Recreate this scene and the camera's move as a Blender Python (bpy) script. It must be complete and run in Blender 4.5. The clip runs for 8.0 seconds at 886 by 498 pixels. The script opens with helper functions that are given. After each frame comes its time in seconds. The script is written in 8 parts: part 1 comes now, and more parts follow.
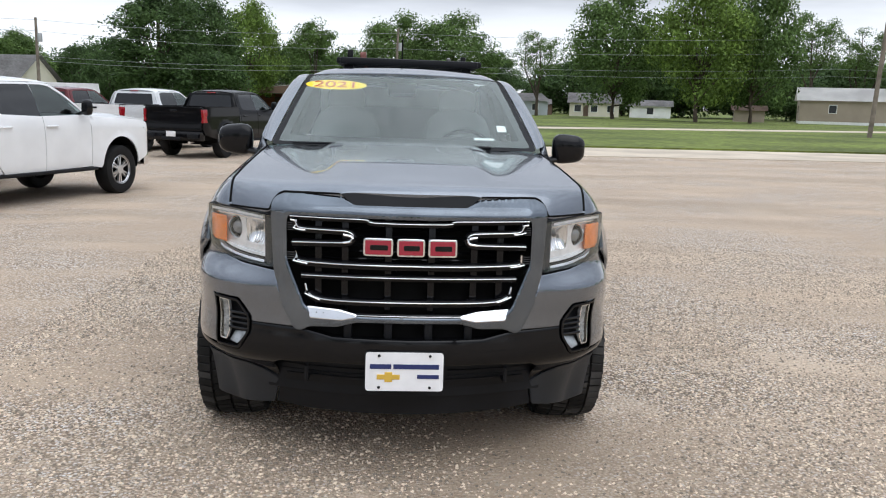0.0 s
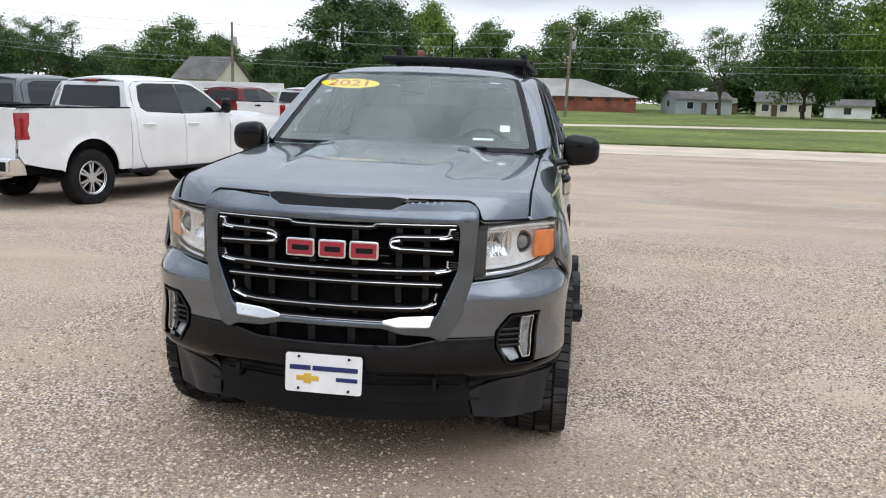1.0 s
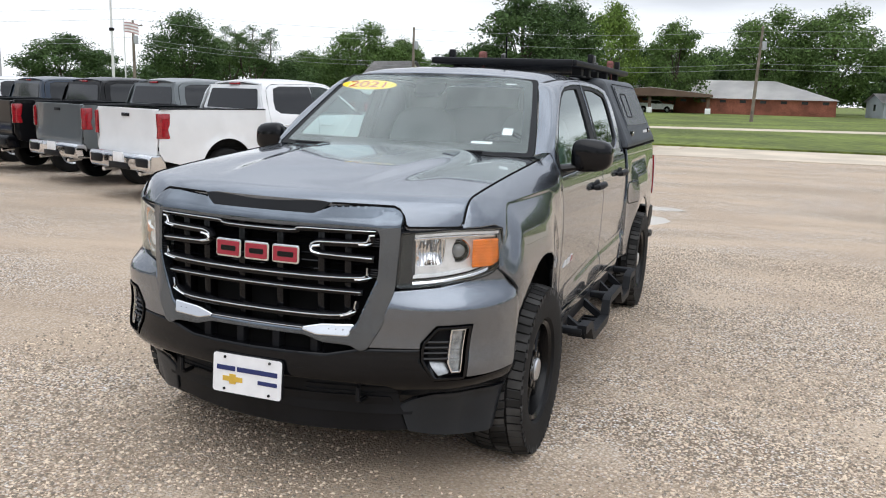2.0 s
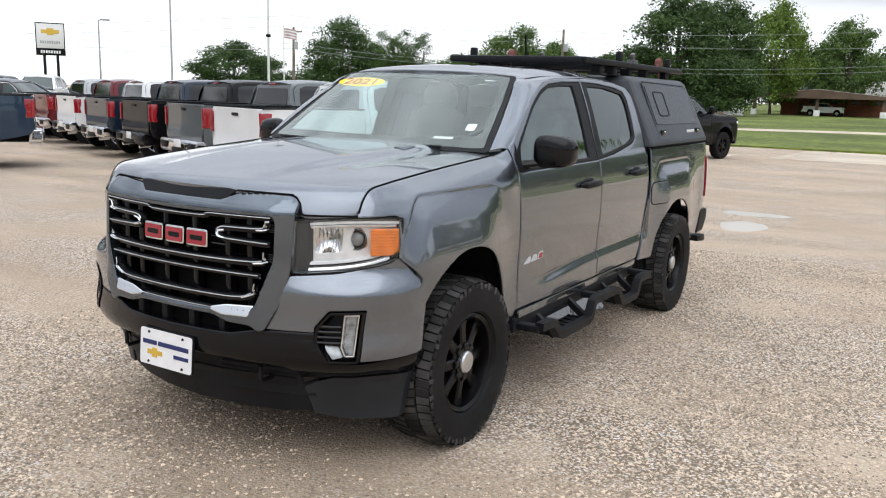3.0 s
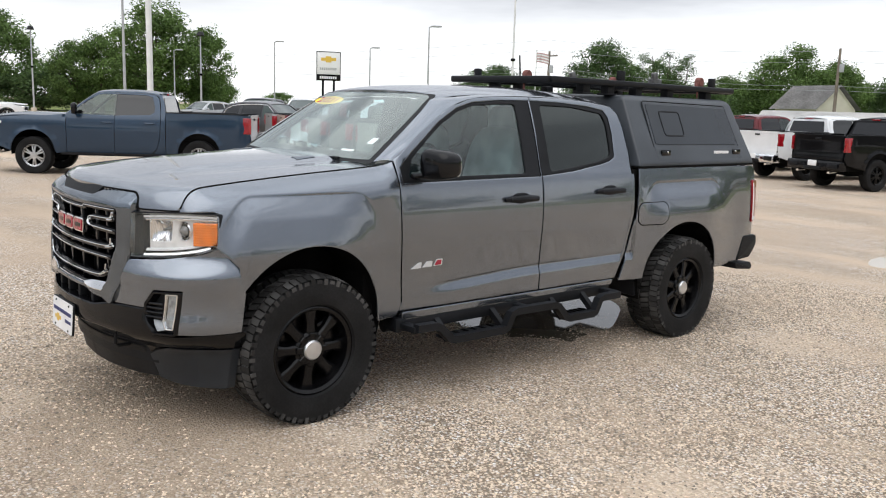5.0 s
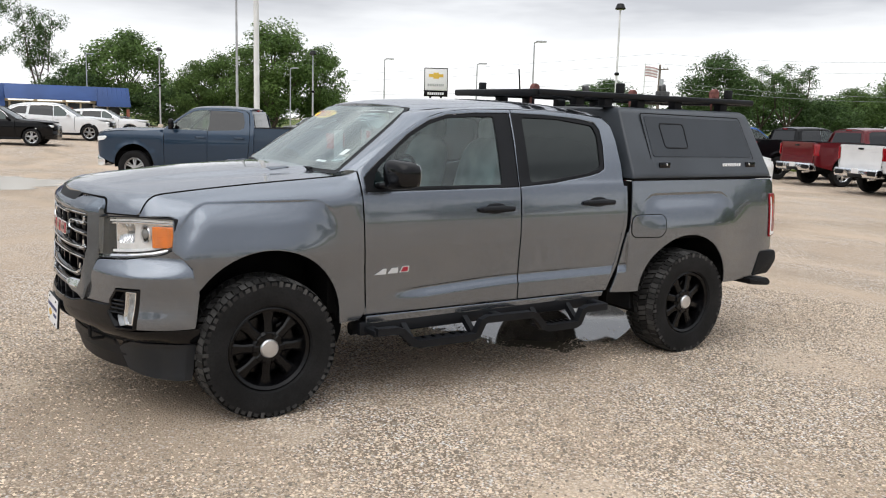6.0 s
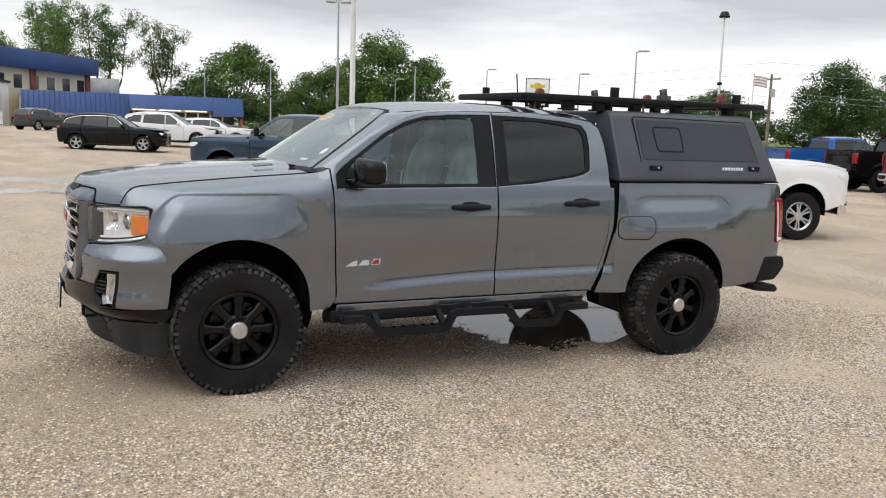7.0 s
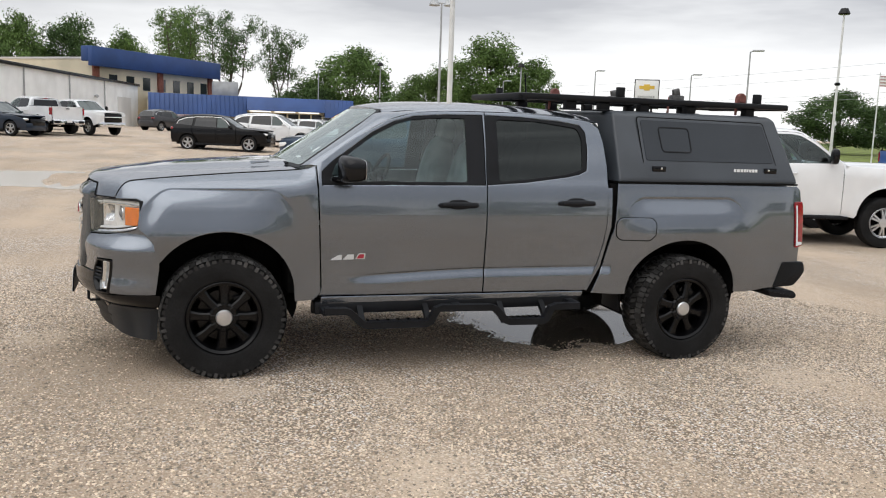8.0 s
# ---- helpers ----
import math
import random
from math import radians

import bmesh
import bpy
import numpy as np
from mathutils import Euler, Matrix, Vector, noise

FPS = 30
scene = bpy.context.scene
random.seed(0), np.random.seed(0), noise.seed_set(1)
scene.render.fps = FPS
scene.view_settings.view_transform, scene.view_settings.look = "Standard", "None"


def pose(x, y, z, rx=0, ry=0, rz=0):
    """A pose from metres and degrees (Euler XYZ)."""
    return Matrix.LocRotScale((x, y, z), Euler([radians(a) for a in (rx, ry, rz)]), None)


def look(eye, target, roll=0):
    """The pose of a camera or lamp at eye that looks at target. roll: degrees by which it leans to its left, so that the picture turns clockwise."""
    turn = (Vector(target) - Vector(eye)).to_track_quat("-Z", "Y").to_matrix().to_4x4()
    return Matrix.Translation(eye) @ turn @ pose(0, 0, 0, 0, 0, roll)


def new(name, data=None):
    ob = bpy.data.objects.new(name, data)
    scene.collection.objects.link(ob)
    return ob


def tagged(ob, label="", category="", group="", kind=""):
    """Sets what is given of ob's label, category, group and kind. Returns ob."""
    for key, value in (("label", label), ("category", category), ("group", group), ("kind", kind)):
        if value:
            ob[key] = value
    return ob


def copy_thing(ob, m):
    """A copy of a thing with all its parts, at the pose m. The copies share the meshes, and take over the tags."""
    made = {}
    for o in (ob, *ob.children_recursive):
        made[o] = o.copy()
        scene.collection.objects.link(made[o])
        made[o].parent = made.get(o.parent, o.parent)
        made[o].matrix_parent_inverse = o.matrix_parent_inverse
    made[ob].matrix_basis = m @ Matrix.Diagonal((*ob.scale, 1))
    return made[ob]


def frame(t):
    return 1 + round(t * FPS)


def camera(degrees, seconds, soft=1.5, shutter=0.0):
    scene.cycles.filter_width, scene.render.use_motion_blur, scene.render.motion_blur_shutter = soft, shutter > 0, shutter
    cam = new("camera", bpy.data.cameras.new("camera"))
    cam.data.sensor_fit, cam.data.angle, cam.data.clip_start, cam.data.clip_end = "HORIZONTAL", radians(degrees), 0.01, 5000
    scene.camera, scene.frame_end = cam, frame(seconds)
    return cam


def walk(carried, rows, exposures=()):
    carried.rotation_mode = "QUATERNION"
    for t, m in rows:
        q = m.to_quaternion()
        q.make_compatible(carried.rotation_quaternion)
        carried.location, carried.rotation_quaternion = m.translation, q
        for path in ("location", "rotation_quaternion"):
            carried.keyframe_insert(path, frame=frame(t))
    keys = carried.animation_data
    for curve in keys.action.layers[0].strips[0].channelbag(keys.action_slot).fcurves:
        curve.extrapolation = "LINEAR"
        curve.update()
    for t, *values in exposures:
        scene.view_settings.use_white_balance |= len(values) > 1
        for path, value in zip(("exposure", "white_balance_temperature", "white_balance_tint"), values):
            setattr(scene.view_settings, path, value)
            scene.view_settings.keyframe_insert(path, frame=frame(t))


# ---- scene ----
cam = camera(55.6, 8.0, soft=1.1)
METRES, EYE, TURN = 7.5, 1.5, -3.992
ROWS = [
    (0.0, 0.0, 0.0, 0.0, 0.26, -9.84, -1.48),
    (0.5, 0.0652, 0.0119, 0.0017, 6.2, -10.07, -1.41),
    (1.0, 0.127, 0.0288, 0.0031, 12.34, -10.23, -1.53),
    (1.5, 0.1853, 0.0574, 0.0058, 18.71, -10.31, -1.61),
    (3.0, 0.3611, 0.1444, 0.0038, 35.23, -10.42, -1.52),
    (3.5, 0.4222, 0.1725, 0.0051, 39.84, -10.42, -1.73),
    (4.0, 0.4723, 0.214, 0.0058, 44.56, -10.03, -1.9),
    (4.5, 0.5306, 0.2539, 0.0062, 49.07, -9.72, -1.9),
    (6.0, 0.6605, 0.3773, 0.0078, 61.05, -8.61, -1.54),
    (6.5, 0.6968, 0.4189, 0.0038, 64.58, -8.22, -1.64),
    (7.0, 0.7379, 0.4632, 0.0031, 68.41, -8.1, -1.78),
    (7.5, 0.7677, 0.5114, 0.0011, 72.19, -8.15, -1.87),
    (8.0, 0.7864, 0.5611, 0.0044, 76.08, -8.22, -1.95),
]
walk(cam, [(t, pose(-0.090, -4.098, EYE, 0, 0, TURN) @ pose(METRES * x, METRES * y, METRES * z, 90 + pitch, roll, yaw))
           for t, x, y, z, yaw, pitch, roll in ROWS],
     [(0.0, 0.08, 6060, 10), (1.5, 0.13, 6130, 10), (3.5, 0.20, 6260, 10), (4.5, 0.20, 6330, 10), (6.0, 0.13, 6430, 10), (8.0, 0.02, 6500, 10)])

# ---- world and sun: a bright overcast sky ----
SUN_ELEV, SUN_AZ = radians(55), radians(150)
world = bpy.data.worlds.new("overcast")
world.use_nodes = True
scene.world = world
wt = world.node_tree
wt.nodes.clear()


def wnode(kind, **values):
    n = wt.nodes.new(kind)
    for key, value in values.items():
        n.inputs[key].default_value = value
    return n


w_out = wnode("ShaderNodeOutputWorld")
w_bg = wnode("ShaderNodeBackground", Strength=1.1)
sky = wt.nodes.new("ShaderNodeTexSky")
sky.sky_type, sky.sun_disc = "NISHITA", False
sky.sun_elevation, sky.sun_rotation, sky.dust_density = SUN_ELEV, SUN_AZ, 4.0
sky_dim = wt.nodes.new("ShaderNodeVectorMath")
sky_dim.operation = "SCALE"
sky_dim.inputs[3].default_value = 0.09
w_co = wt.nodes.new("ShaderNodeTexCoord")
w_map = wnode("ShaderNodeMapping", Scale=(1.5, 1.5, 9.0))
w_noise = wnode("ShaderNodeTexNoise", Scale=1.6, Detail=5.0, Roughness=0.55)
w_sep = wt.nodes.new("ShaderNodeSeparateXYZ")
w_high = wt.nodes.new("ShaderNodeMapRange")
for i, v in enumerate((0.045, 0.95, 0.0, 1.0)):
    w_high.inputs[i + 1].default_value = v
w_mul = wt.nodes.new("ShaderNodeMath")
w_mul.operation = "MULTIPLY"
w_cloud = wt.nodes.new("ShaderNodeMapRange")
for i, v in enumerate((0.35, 0.65, 0.55, 1.1)):
    w_cloud.inputs[i + 1].default_value = v
w_ramp = wt.nodes.new("ShaderNodeValToRGB")
w_ramp.color_ramp.elements[0].color = (1.0, 1.0, 1.0, 1)
w_ramp.color_ramp.elements[1].color = (1.65, 1.68, 1.72, 1)
for at, shade in ((0.035, (0.95, 0.96, 0.97, 1)), (0.095, (0.52, 0.53, 0.56, 1)), (0.28, (0.62, 0.64, 0.68, 1)), (0.60, (1.15, 1.17, 1.2, 1))):
    w_ramp.color_ramp.elements.new(at).color = shade
w_mix = wt.nodes.new("ShaderNodeMix")
w_mix.data_type = "RGBA"
w_mix.inputs[0].default_value = 0.93
link = wt.links.new
link(w_co.outputs["Generated"], w_map.inputs[0])
link(w_map.outputs[0], w_noise.inputs["Vector"])
link(w_co.outputs["Generated"], w_sep.inputs[0])
link(w_sep.outputs[2], w_high.inputs[0])
link(w_noise.outputs[0], w_cloud.inputs[0])
link(w_cloud.outputs[0], w_mul.inputs[0])
link(w_high.outputs[0], w_mul.inputs[1])
link(w_mul.outputs[0], w_ramp.inputs[0])
link(sky.outputs[0], sky_dim.inputs[0])
link(sky_dim.outputs[0], w_mix.inputs[6])
link(w_ramp.outputs[0], w_mix.inputs[7])
# the cloud is a little thinner to the north-west
w_west = wt.nodes.new("ShaderNodeVectorMath")
w_west.operation, w_west.inputs[1].default_value = "DOT_PRODUCT", (-0.6, 0.8, 0.0)
w_sq = wt.nodes.new("ShaderNodeMath")
w_sq.operation, w_sq.inputs[1].default_value = "POWER", 2.0
w_gain = wt.nodes.new("ShaderNodeMath")
w_gain.operation, w_gain.inputs[1].default_value, w_gain.inputs[2].default_value = "MULTIPLY_ADD", 0.10, 0.95
w_scale = wt.nodes.new("ShaderNodeVectorMath")
w_scale.operation = "SCALE"
link(w_co.outputs["Generated"], w_west.inputs[0])
link(w_west.outputs["Value"], w_sq.inputs[0])
link(w_sq.outputs[0], w_gain.inputs[0])
link(w_mix.outputs[2], w_scale.inputs[0])
link(w_gain.outputs[0], w_scale.inputs[3])
link(w_scale.outputs[0], w_bg.inputs[0])
link(w_bg.outputs[0], w_out.inputs[0])

sun = new("sun", bpy.data.lights.new("sun", "SUN"))
sun.data.energy, sun.data.angle, sun.data.color = 0.9, radians(70), (1.0, 0.97, 0.92)
sun.matrix_world = look((math.sin(SUN_AZ) * 49, math.cos(SUN_AZ) * 49, 70), (0, 0, 0))
scene.view_settings.exposure = 0.0


# ---- materials ----
def material(name, colour, rough=0.5, metal=0.0, coat=0.0, grain=0.0, grain_scale=60.0, stain=0.0, stain_scale=2.0,
             bump=0.0, bump_scale=80.0, spec=0.5, islands=0.0, objects=0.0, colour_two=None):
    """A surface with grain and stains at two scales and a fine relief, in metres of the object's own space."""
    m = bpy.data.materials.new(name)
    m.use_nodes = True
    t = m.node_tree
    b = t.nodes["Principled BSDF"]
    b.inputs["Base Color"].default_value = (*colour, 1)
    b.inputs["Roughness"].default_value = rough
    b.inputs["Metallic"].default_value = metal
    b.inputs["Coat Weight"].default_value = coat
    b.inputs["Coat Roughness"].default_value = 0.03
    b.inputs["Specular IOR Level"].default_value = spec
    co = t.nodes.new("ShaderNodeTexCoord").outputs["Object"]
    last = None

    def noise_of(scale, detail=6.0):
        n = t.nodes.new("ShaderNodeTexNoise")
        n.inputs["Scale"].default_value, n.inputs["Detail"].default_value = scale, detail
        t.links.new(co, n.inputs["Vector"])
        return n.outputs[0]

    def vary(previous, factor, amount, other=None):
        x = t.nodes.new("ShaderNodeMix")
        x.data_type = "RGBA"
        r = t.nodes.new("ShaderNodeMapRange")
        r.inputs[1].default_value, r.inputs[2].default_value = 0.36, 0.64
        t.links.new(factor, r.inputs[0])
        t.links.new(r.outputs[0], x.inputs[0])
        low = [c * (1 - amount) for c in colour]
        high = list(other) if other else [min(1, c * (1 + amount)) for c in colour]
        if previous is None:
            x.inputs[6].default_value, x.inputs[7].default_value = (*low, 1), (*high, 1)
        else:
            x.blend_type = "OVERLAY"
            x.inputs[0].default_value = 1
            t.links.remove(x.inputs[0].links[0])
            g = t.nodes.new("ShaderNodeMapRange")
            g.inputs[1].default_value, g.inputs[2].default_value = 0.3, 0.7
            g.inputs[3].default_value, g.inputs[4].default_value = 0.5 - amount / 2, 0.5 + amount / 2
            t.links.new(factor, g.inputs[0])
            t.links.new(previous, x.inputs[6])
            t.links.new(g.outputs[0], x.inputs[7])
        return x.outputs[2]

    if stain or colour_two:
        last = vary(last, noise_of(stain_scale), stain, colour_two)
    if grain:
        last = vary(last, noise_of(grain_scale, 3.0), grain)
    if islands:
        last = vary(last, t.nodes.new("ShaderNodeNewGeometry").outputs["Random Per Island"], islands)
    if objects:
        last = vary(last, t.nodes.new("ShaderNodeObjectInfo").outputs["Random"], objects)
    if last is not None:
        t.links.new(last, b.inputs["Base Color"])
    if bump:
        bp = t.nodes.new("ShaderNodeBump")
        bp.inputs["Strength"].default_value, bp.inputs["Distance"].default_value = 1.0, bump
        t.links.new(noise_of(bump_scale), bp.inputs["Height"])
        t.links.new(bp.outputs[0], b.inputs["Normal"])
    return m


def paint(name, colour, metal=0.0, flake=0.0):
    return material(name, colour, rough=0.30 if metal else 0.40, metal=metal, coat=0.8, spec=0.2, grain=flake, grain_scale=900, stain=0.05, stain_scale=1.5)


def glass(name, tint, extra=0.0):
    """A thin pane: clear or tinted, with a gloss that grows at grazing angles."""
    m = bpy.data.materials.new(name)
    m.use_nodes = True
    t = m.node_tree
    t.nodes.clear()
    out, mix = t.nodes.new("ShaderNodeOutputMaterial"), t.nodes.new("ShaderNodeMixShader")
    clear, gloss = t.nodes.new("ShaderNodeBsdfTransparent"), t.nodes.new("ShaderNodeBsdfGlossy")
    fr, add = t.nodes.new("ShaderNodeLayerWeight"), t.nodes.new("ShaderNodeMath")
    steep = t.nodes.new("ShaderNodeMath")
    steep.operation, steep.inputs[1].default_value = "POWER", 3.4
    add.operation, add.use_clamp = "ADD", True
    add.inputs[1].default_value = 0.045 + extra
    clear.inputs[0].default_value = (*tint, 1)
    gloss.inputs[0].default_value = (0.93, 1.0, 0.97, 1)
    gloss.inputs["Roughness"].default_value = 0.02
    t.links.new(fr.outputs["Facing"], steep.inputs[0])
    t.links.new(steep.outputs[0], add.inputs[0])
    t.links.new(add.outputs[0], mix.inputs[0])
    t.links.new(clear.outputs[0], mix.inputs[1])
    t.links.new(gloss.outputs[0], mix.inputs[2])
    t.links.new(mix.outputs[0], out.inputs[0])
    return m


GREY_PAINT = material("grey_metallic_paint", (0.161, 0.182, 0.215), rough=0.25, metal=0.93, coat=1.0, grain=0.22, grain_scale=900, stain=0.05, stain_scale=1.5)
GREY_PAINT.node_tree.nodes["Principled BSDF"].inputs["Coat IOR"].default_value = 1.70
BLACK_GLOSS = material("black_gloss_plastic", (0.004, 0.0042, 0.0052), rough=0.10, spec=0.30, stain=0.2, stain_scale=3)
DARK_GLOSS = material("dark_chrome", (0.160, 0.182, 0.210), rough=0.09, metal=0.9, stain=0.1, stain_scale=6)
BLACK_SATIN = material("black_satin_plastic", (0.0085, 0.0092, 0.0112), rough=0.5, spec=0.2, stain=0.25, stain_scale=4, bump=0.0006, bump_scale=300)
CHIN_GREY = material("dark_grey_plastic", (0.019, 0.0225, 0.0275), rough=0.45, spec=0.35, stain=0.25, stain_scale=4, bump=0.0006, bump_scale=300)
CAP_GREY = material("charcoal_powder_coat", (0.043, 0.050, 0.060), rough=0.42, stain=0.15, stain_scale=2, bump=0.0005, bump_scale=500)
RUBBER = material("tyre_rubber", (0.0105, 0.0105, 0.0110), rough=0.7, spec=0.2, stain=0.35, stain_scale=6, grain=0.2, grain_scale=90, bump=0.001, bump_scale=120)
DUSTY_TREAD = material("dusty_tread_rubber", (0.040, 0.039, 0.038), rough=0.85, spec=0.2, stain=0.4, stain_scale=5, islands=0.5)
RIM_BLACK = material("black_alloy", (0.0028, 0.0028, 0.0033), rough=0.25, spec=0.27, stain=0.2, stain_scale=5)
CHROME = material("chrome", (0.82, 0.83, 0.85), rough=0.08, metal=1.0)
SILVER = material("machined_alloy", (0.62, 0.63, 0.65), rough=0.28, metal=0.9, stain=0.1, stain_scale=8)
# Underbody black, also for strips that stand in for shade in gaps.
SHADOW_BLACK = material("underbody_and_gap_shade", (0.008, 0.008, 0.008), rough=0.9, spec=0.06, stain=0.3, stain_scale=5)
LAMP_WHITE = material("lamp_diffuser", (0.82, 0.84, 0.85), rough=0.2, coat=0.5, stain=0.1, stain_scale=25)
AMBER = material("amber_lens", (0.88, 0.21, 0.004), rough=0.12, coat=1.0, grain=0.14, grain_scale=25, bump=0.0012, bump_scale=60)
RED_LENS = material("red_lens", (0.30, 0.008, 0.014), rough=0.12, coat=1.0, grain=0.3, grain_scale=40)
BADGE_RED = material("badge_red", (0.32, 0.01, 0.03), rough=0.25, coat=0.8)
PLATE_WHITE = material("plate_white", (0.82, 0.82, 0.83), rough=0.35, stain=0.05, stain_scale=12)
INK_BLUE = material("ink_dark_blue", (0.015, 0.025, 0.12), rough=0.5)
GOLD = material("gold_emblem", (0.75, 0.5, 0.08), rough=0.3, metal=0.4)
BADGE_SILVER = material("badge_silver", (0.62, 0.63, 0.64), rough=0.3, metal=0.25)
STICKER_YELLOW = material("yellow_sticker", (0.95, 0.66, 0.0), rough=0.5)
STICKER_RED = material("red_ink", (0.5, 0.05, 0.01), rough=0.5)
CLEAR = glass("windscreen_glass", (0.93, 1.0, 0.98), 0.05)
LENS = glass("clear_lamp_cover", (0.95, 0.95, 0.95), 0.02)
SIDE_GLASS = glass("side_window_glass", (0.58, 0.76, 0.77), 0.045)
PRIVACY = glass("privacy_glass", (0.040, 0.046, 0.048), 0.005)
SEAT_CLOTH = material("seat_cloth", (0.31, 0.31, 0.305), rough=0.85, stain=0.2, stain_scale=8)
TRIM_LIGHT = material("interior_trim", (0.80, 0.80, 0.77), rough=0.8, stain=0.1, stain_scale=6)
STRAP_RED = material("red_strap_webbing", (0.17, 0.062, 0.052), rough=0.8, stain=0.3, stain_scale=30)


# ---- building helpers ----
def smooth(a, b, x):
    k = min(1.0, max(0.0, (x - a) / (b - a)))
    return k * k * (3 - 2 * k)


def table(pairs):
    """A smooth curve through the (at, value) pairs, level beyond its ends."""
    xs, ys = [p[0] for p in pairs], [p[1] for p in pairs]
    n = len(xs)
    ms = []
    for i in range(n):
        a, b = max(0, i - 1), min(n - 1, i + 1)
        ms.append((ys[b] - ys[a]) / (xs[b] - xs[a]))

    def f(x):
        if x <= xs[0]:
            return ys[0]
        if x >= xs[-1]:
            return ys[-1]
        i = max(k for k in range(n - 1) if xs[k] <= x)
        h = xs[i + 1] - xs[i]
        t = (x - xs[i]) / h
        return ((2 * t ** 3 - 3 * t * t + 1) * ys[i] + (t ** 3 - 2 * t * t + t) * h * ms[i]
                + (-2 * t ** 3 + 3 * t * t) * ys[i + 1] + (t ** 3 - t * t) * h * ms[i + 1])
    return f


def round_corners(points, radius=0.03, steps=4):
    """The closed outline with its corners rounded; a point may carry a radius of its own."""
    out = []
    n = len(points)
    for i in range(n):
        p, a, b = Vector(points[i][:2]), Vector(points[i - 1][:2]), Vector(points[(i + 1) % n][:2])
        r = points[i][2] if len(points[i]) > 2 else radius
        u, v = a - p, b - p
        r = min(r, u.length * 0.45, v.length * 0.45)
        if r < 1e-4:
            out.append(tuple(p))
            continue
        s, e = p + u.normalized() * r, p + v.normalized() * r
        for k in range(steps + 1):
            t = k / steps
            q = s * (1 - t) ** 2 + p * 2 * t * (1 - t) + e * t * t
            out.append(tuple(q))
    return out


def spline(points, per=5):
    """An open smooth line through 2D or 3D points."""
    out = []
    ps = [Vector(p) for p in points]
    for i in range(len(ps) - 1):
        a, b, c, d = ps[max(0, i - 1)], ps[i], ps[i + 1], ps[min(len(ps) - 1, i + 2)]
        for k in range(per):
            t = k / per
            out.append(0.5 * (2 * b + (c - a) * t + (2 * a - 5 * b + 4 * c - d) * t * t + (3 * b - a - 3 * c + d) * t ** 3))
    out.append(ps[-1])
    return [tuple(p) for p in out]


def dense(loop, step):
    out = []
    n = len(loop)
    for i in range(n):
        a, b = Vector(loop[i]), Vector(loop[(i + 1) % n])
        k = max(1, math.ceil((b - a).length / step))
        out += [tuple(a.lerp(b, j / k)) for j in range(k)]
    return out


def inside_all(loop, pts):
    """Which of the points lie inside the closed loop."""
    odd = np.zeros(len(pts), bool)
    x, y = pts[:, 0], pts[:, 1]
    j = len(loop) - 1
    for i in range(len(loop)):
        (xi, yi), (xj, yj) = loop[i], loop[j]
        if yi != yj:
            odd ^= ((yi > y) != (yj > y)) & (x < (xj - xi) * (y - yi) / (yj - yi) + xi)
        j = i
    return odd


def inset(loop, d):
    """The closed loop moved inwards by d."""
    n = len(loop)
    area = sum(loop[i - 1][0] * loop[i][1] - loop[i][0] * loop[i - 1][1] for i in range(n))
    s = 1 if area > 0 else -1
    out = []
    for i in range(n):
        a, p, b = Vector(loop[i - 1]), Vector(loop[i]), Vector(loop[(i + 1) % n])
        u, v = (p - a).normalized(), (b - p).normalized()
        nrm = Vector((-u.y - v.y, u.x + v.x))
        if nrm.length < 1e-6:
            nrm = Vector((-u.y, u.x))
        nrm.normalize()
        k = max(0.5, nrm.dot(Vector((-u.y, u.x))))
        out.append(tuple(p + nrm * (s * d / k)))
    return out


from mathutils.geometry import delaunay_2d_cdt


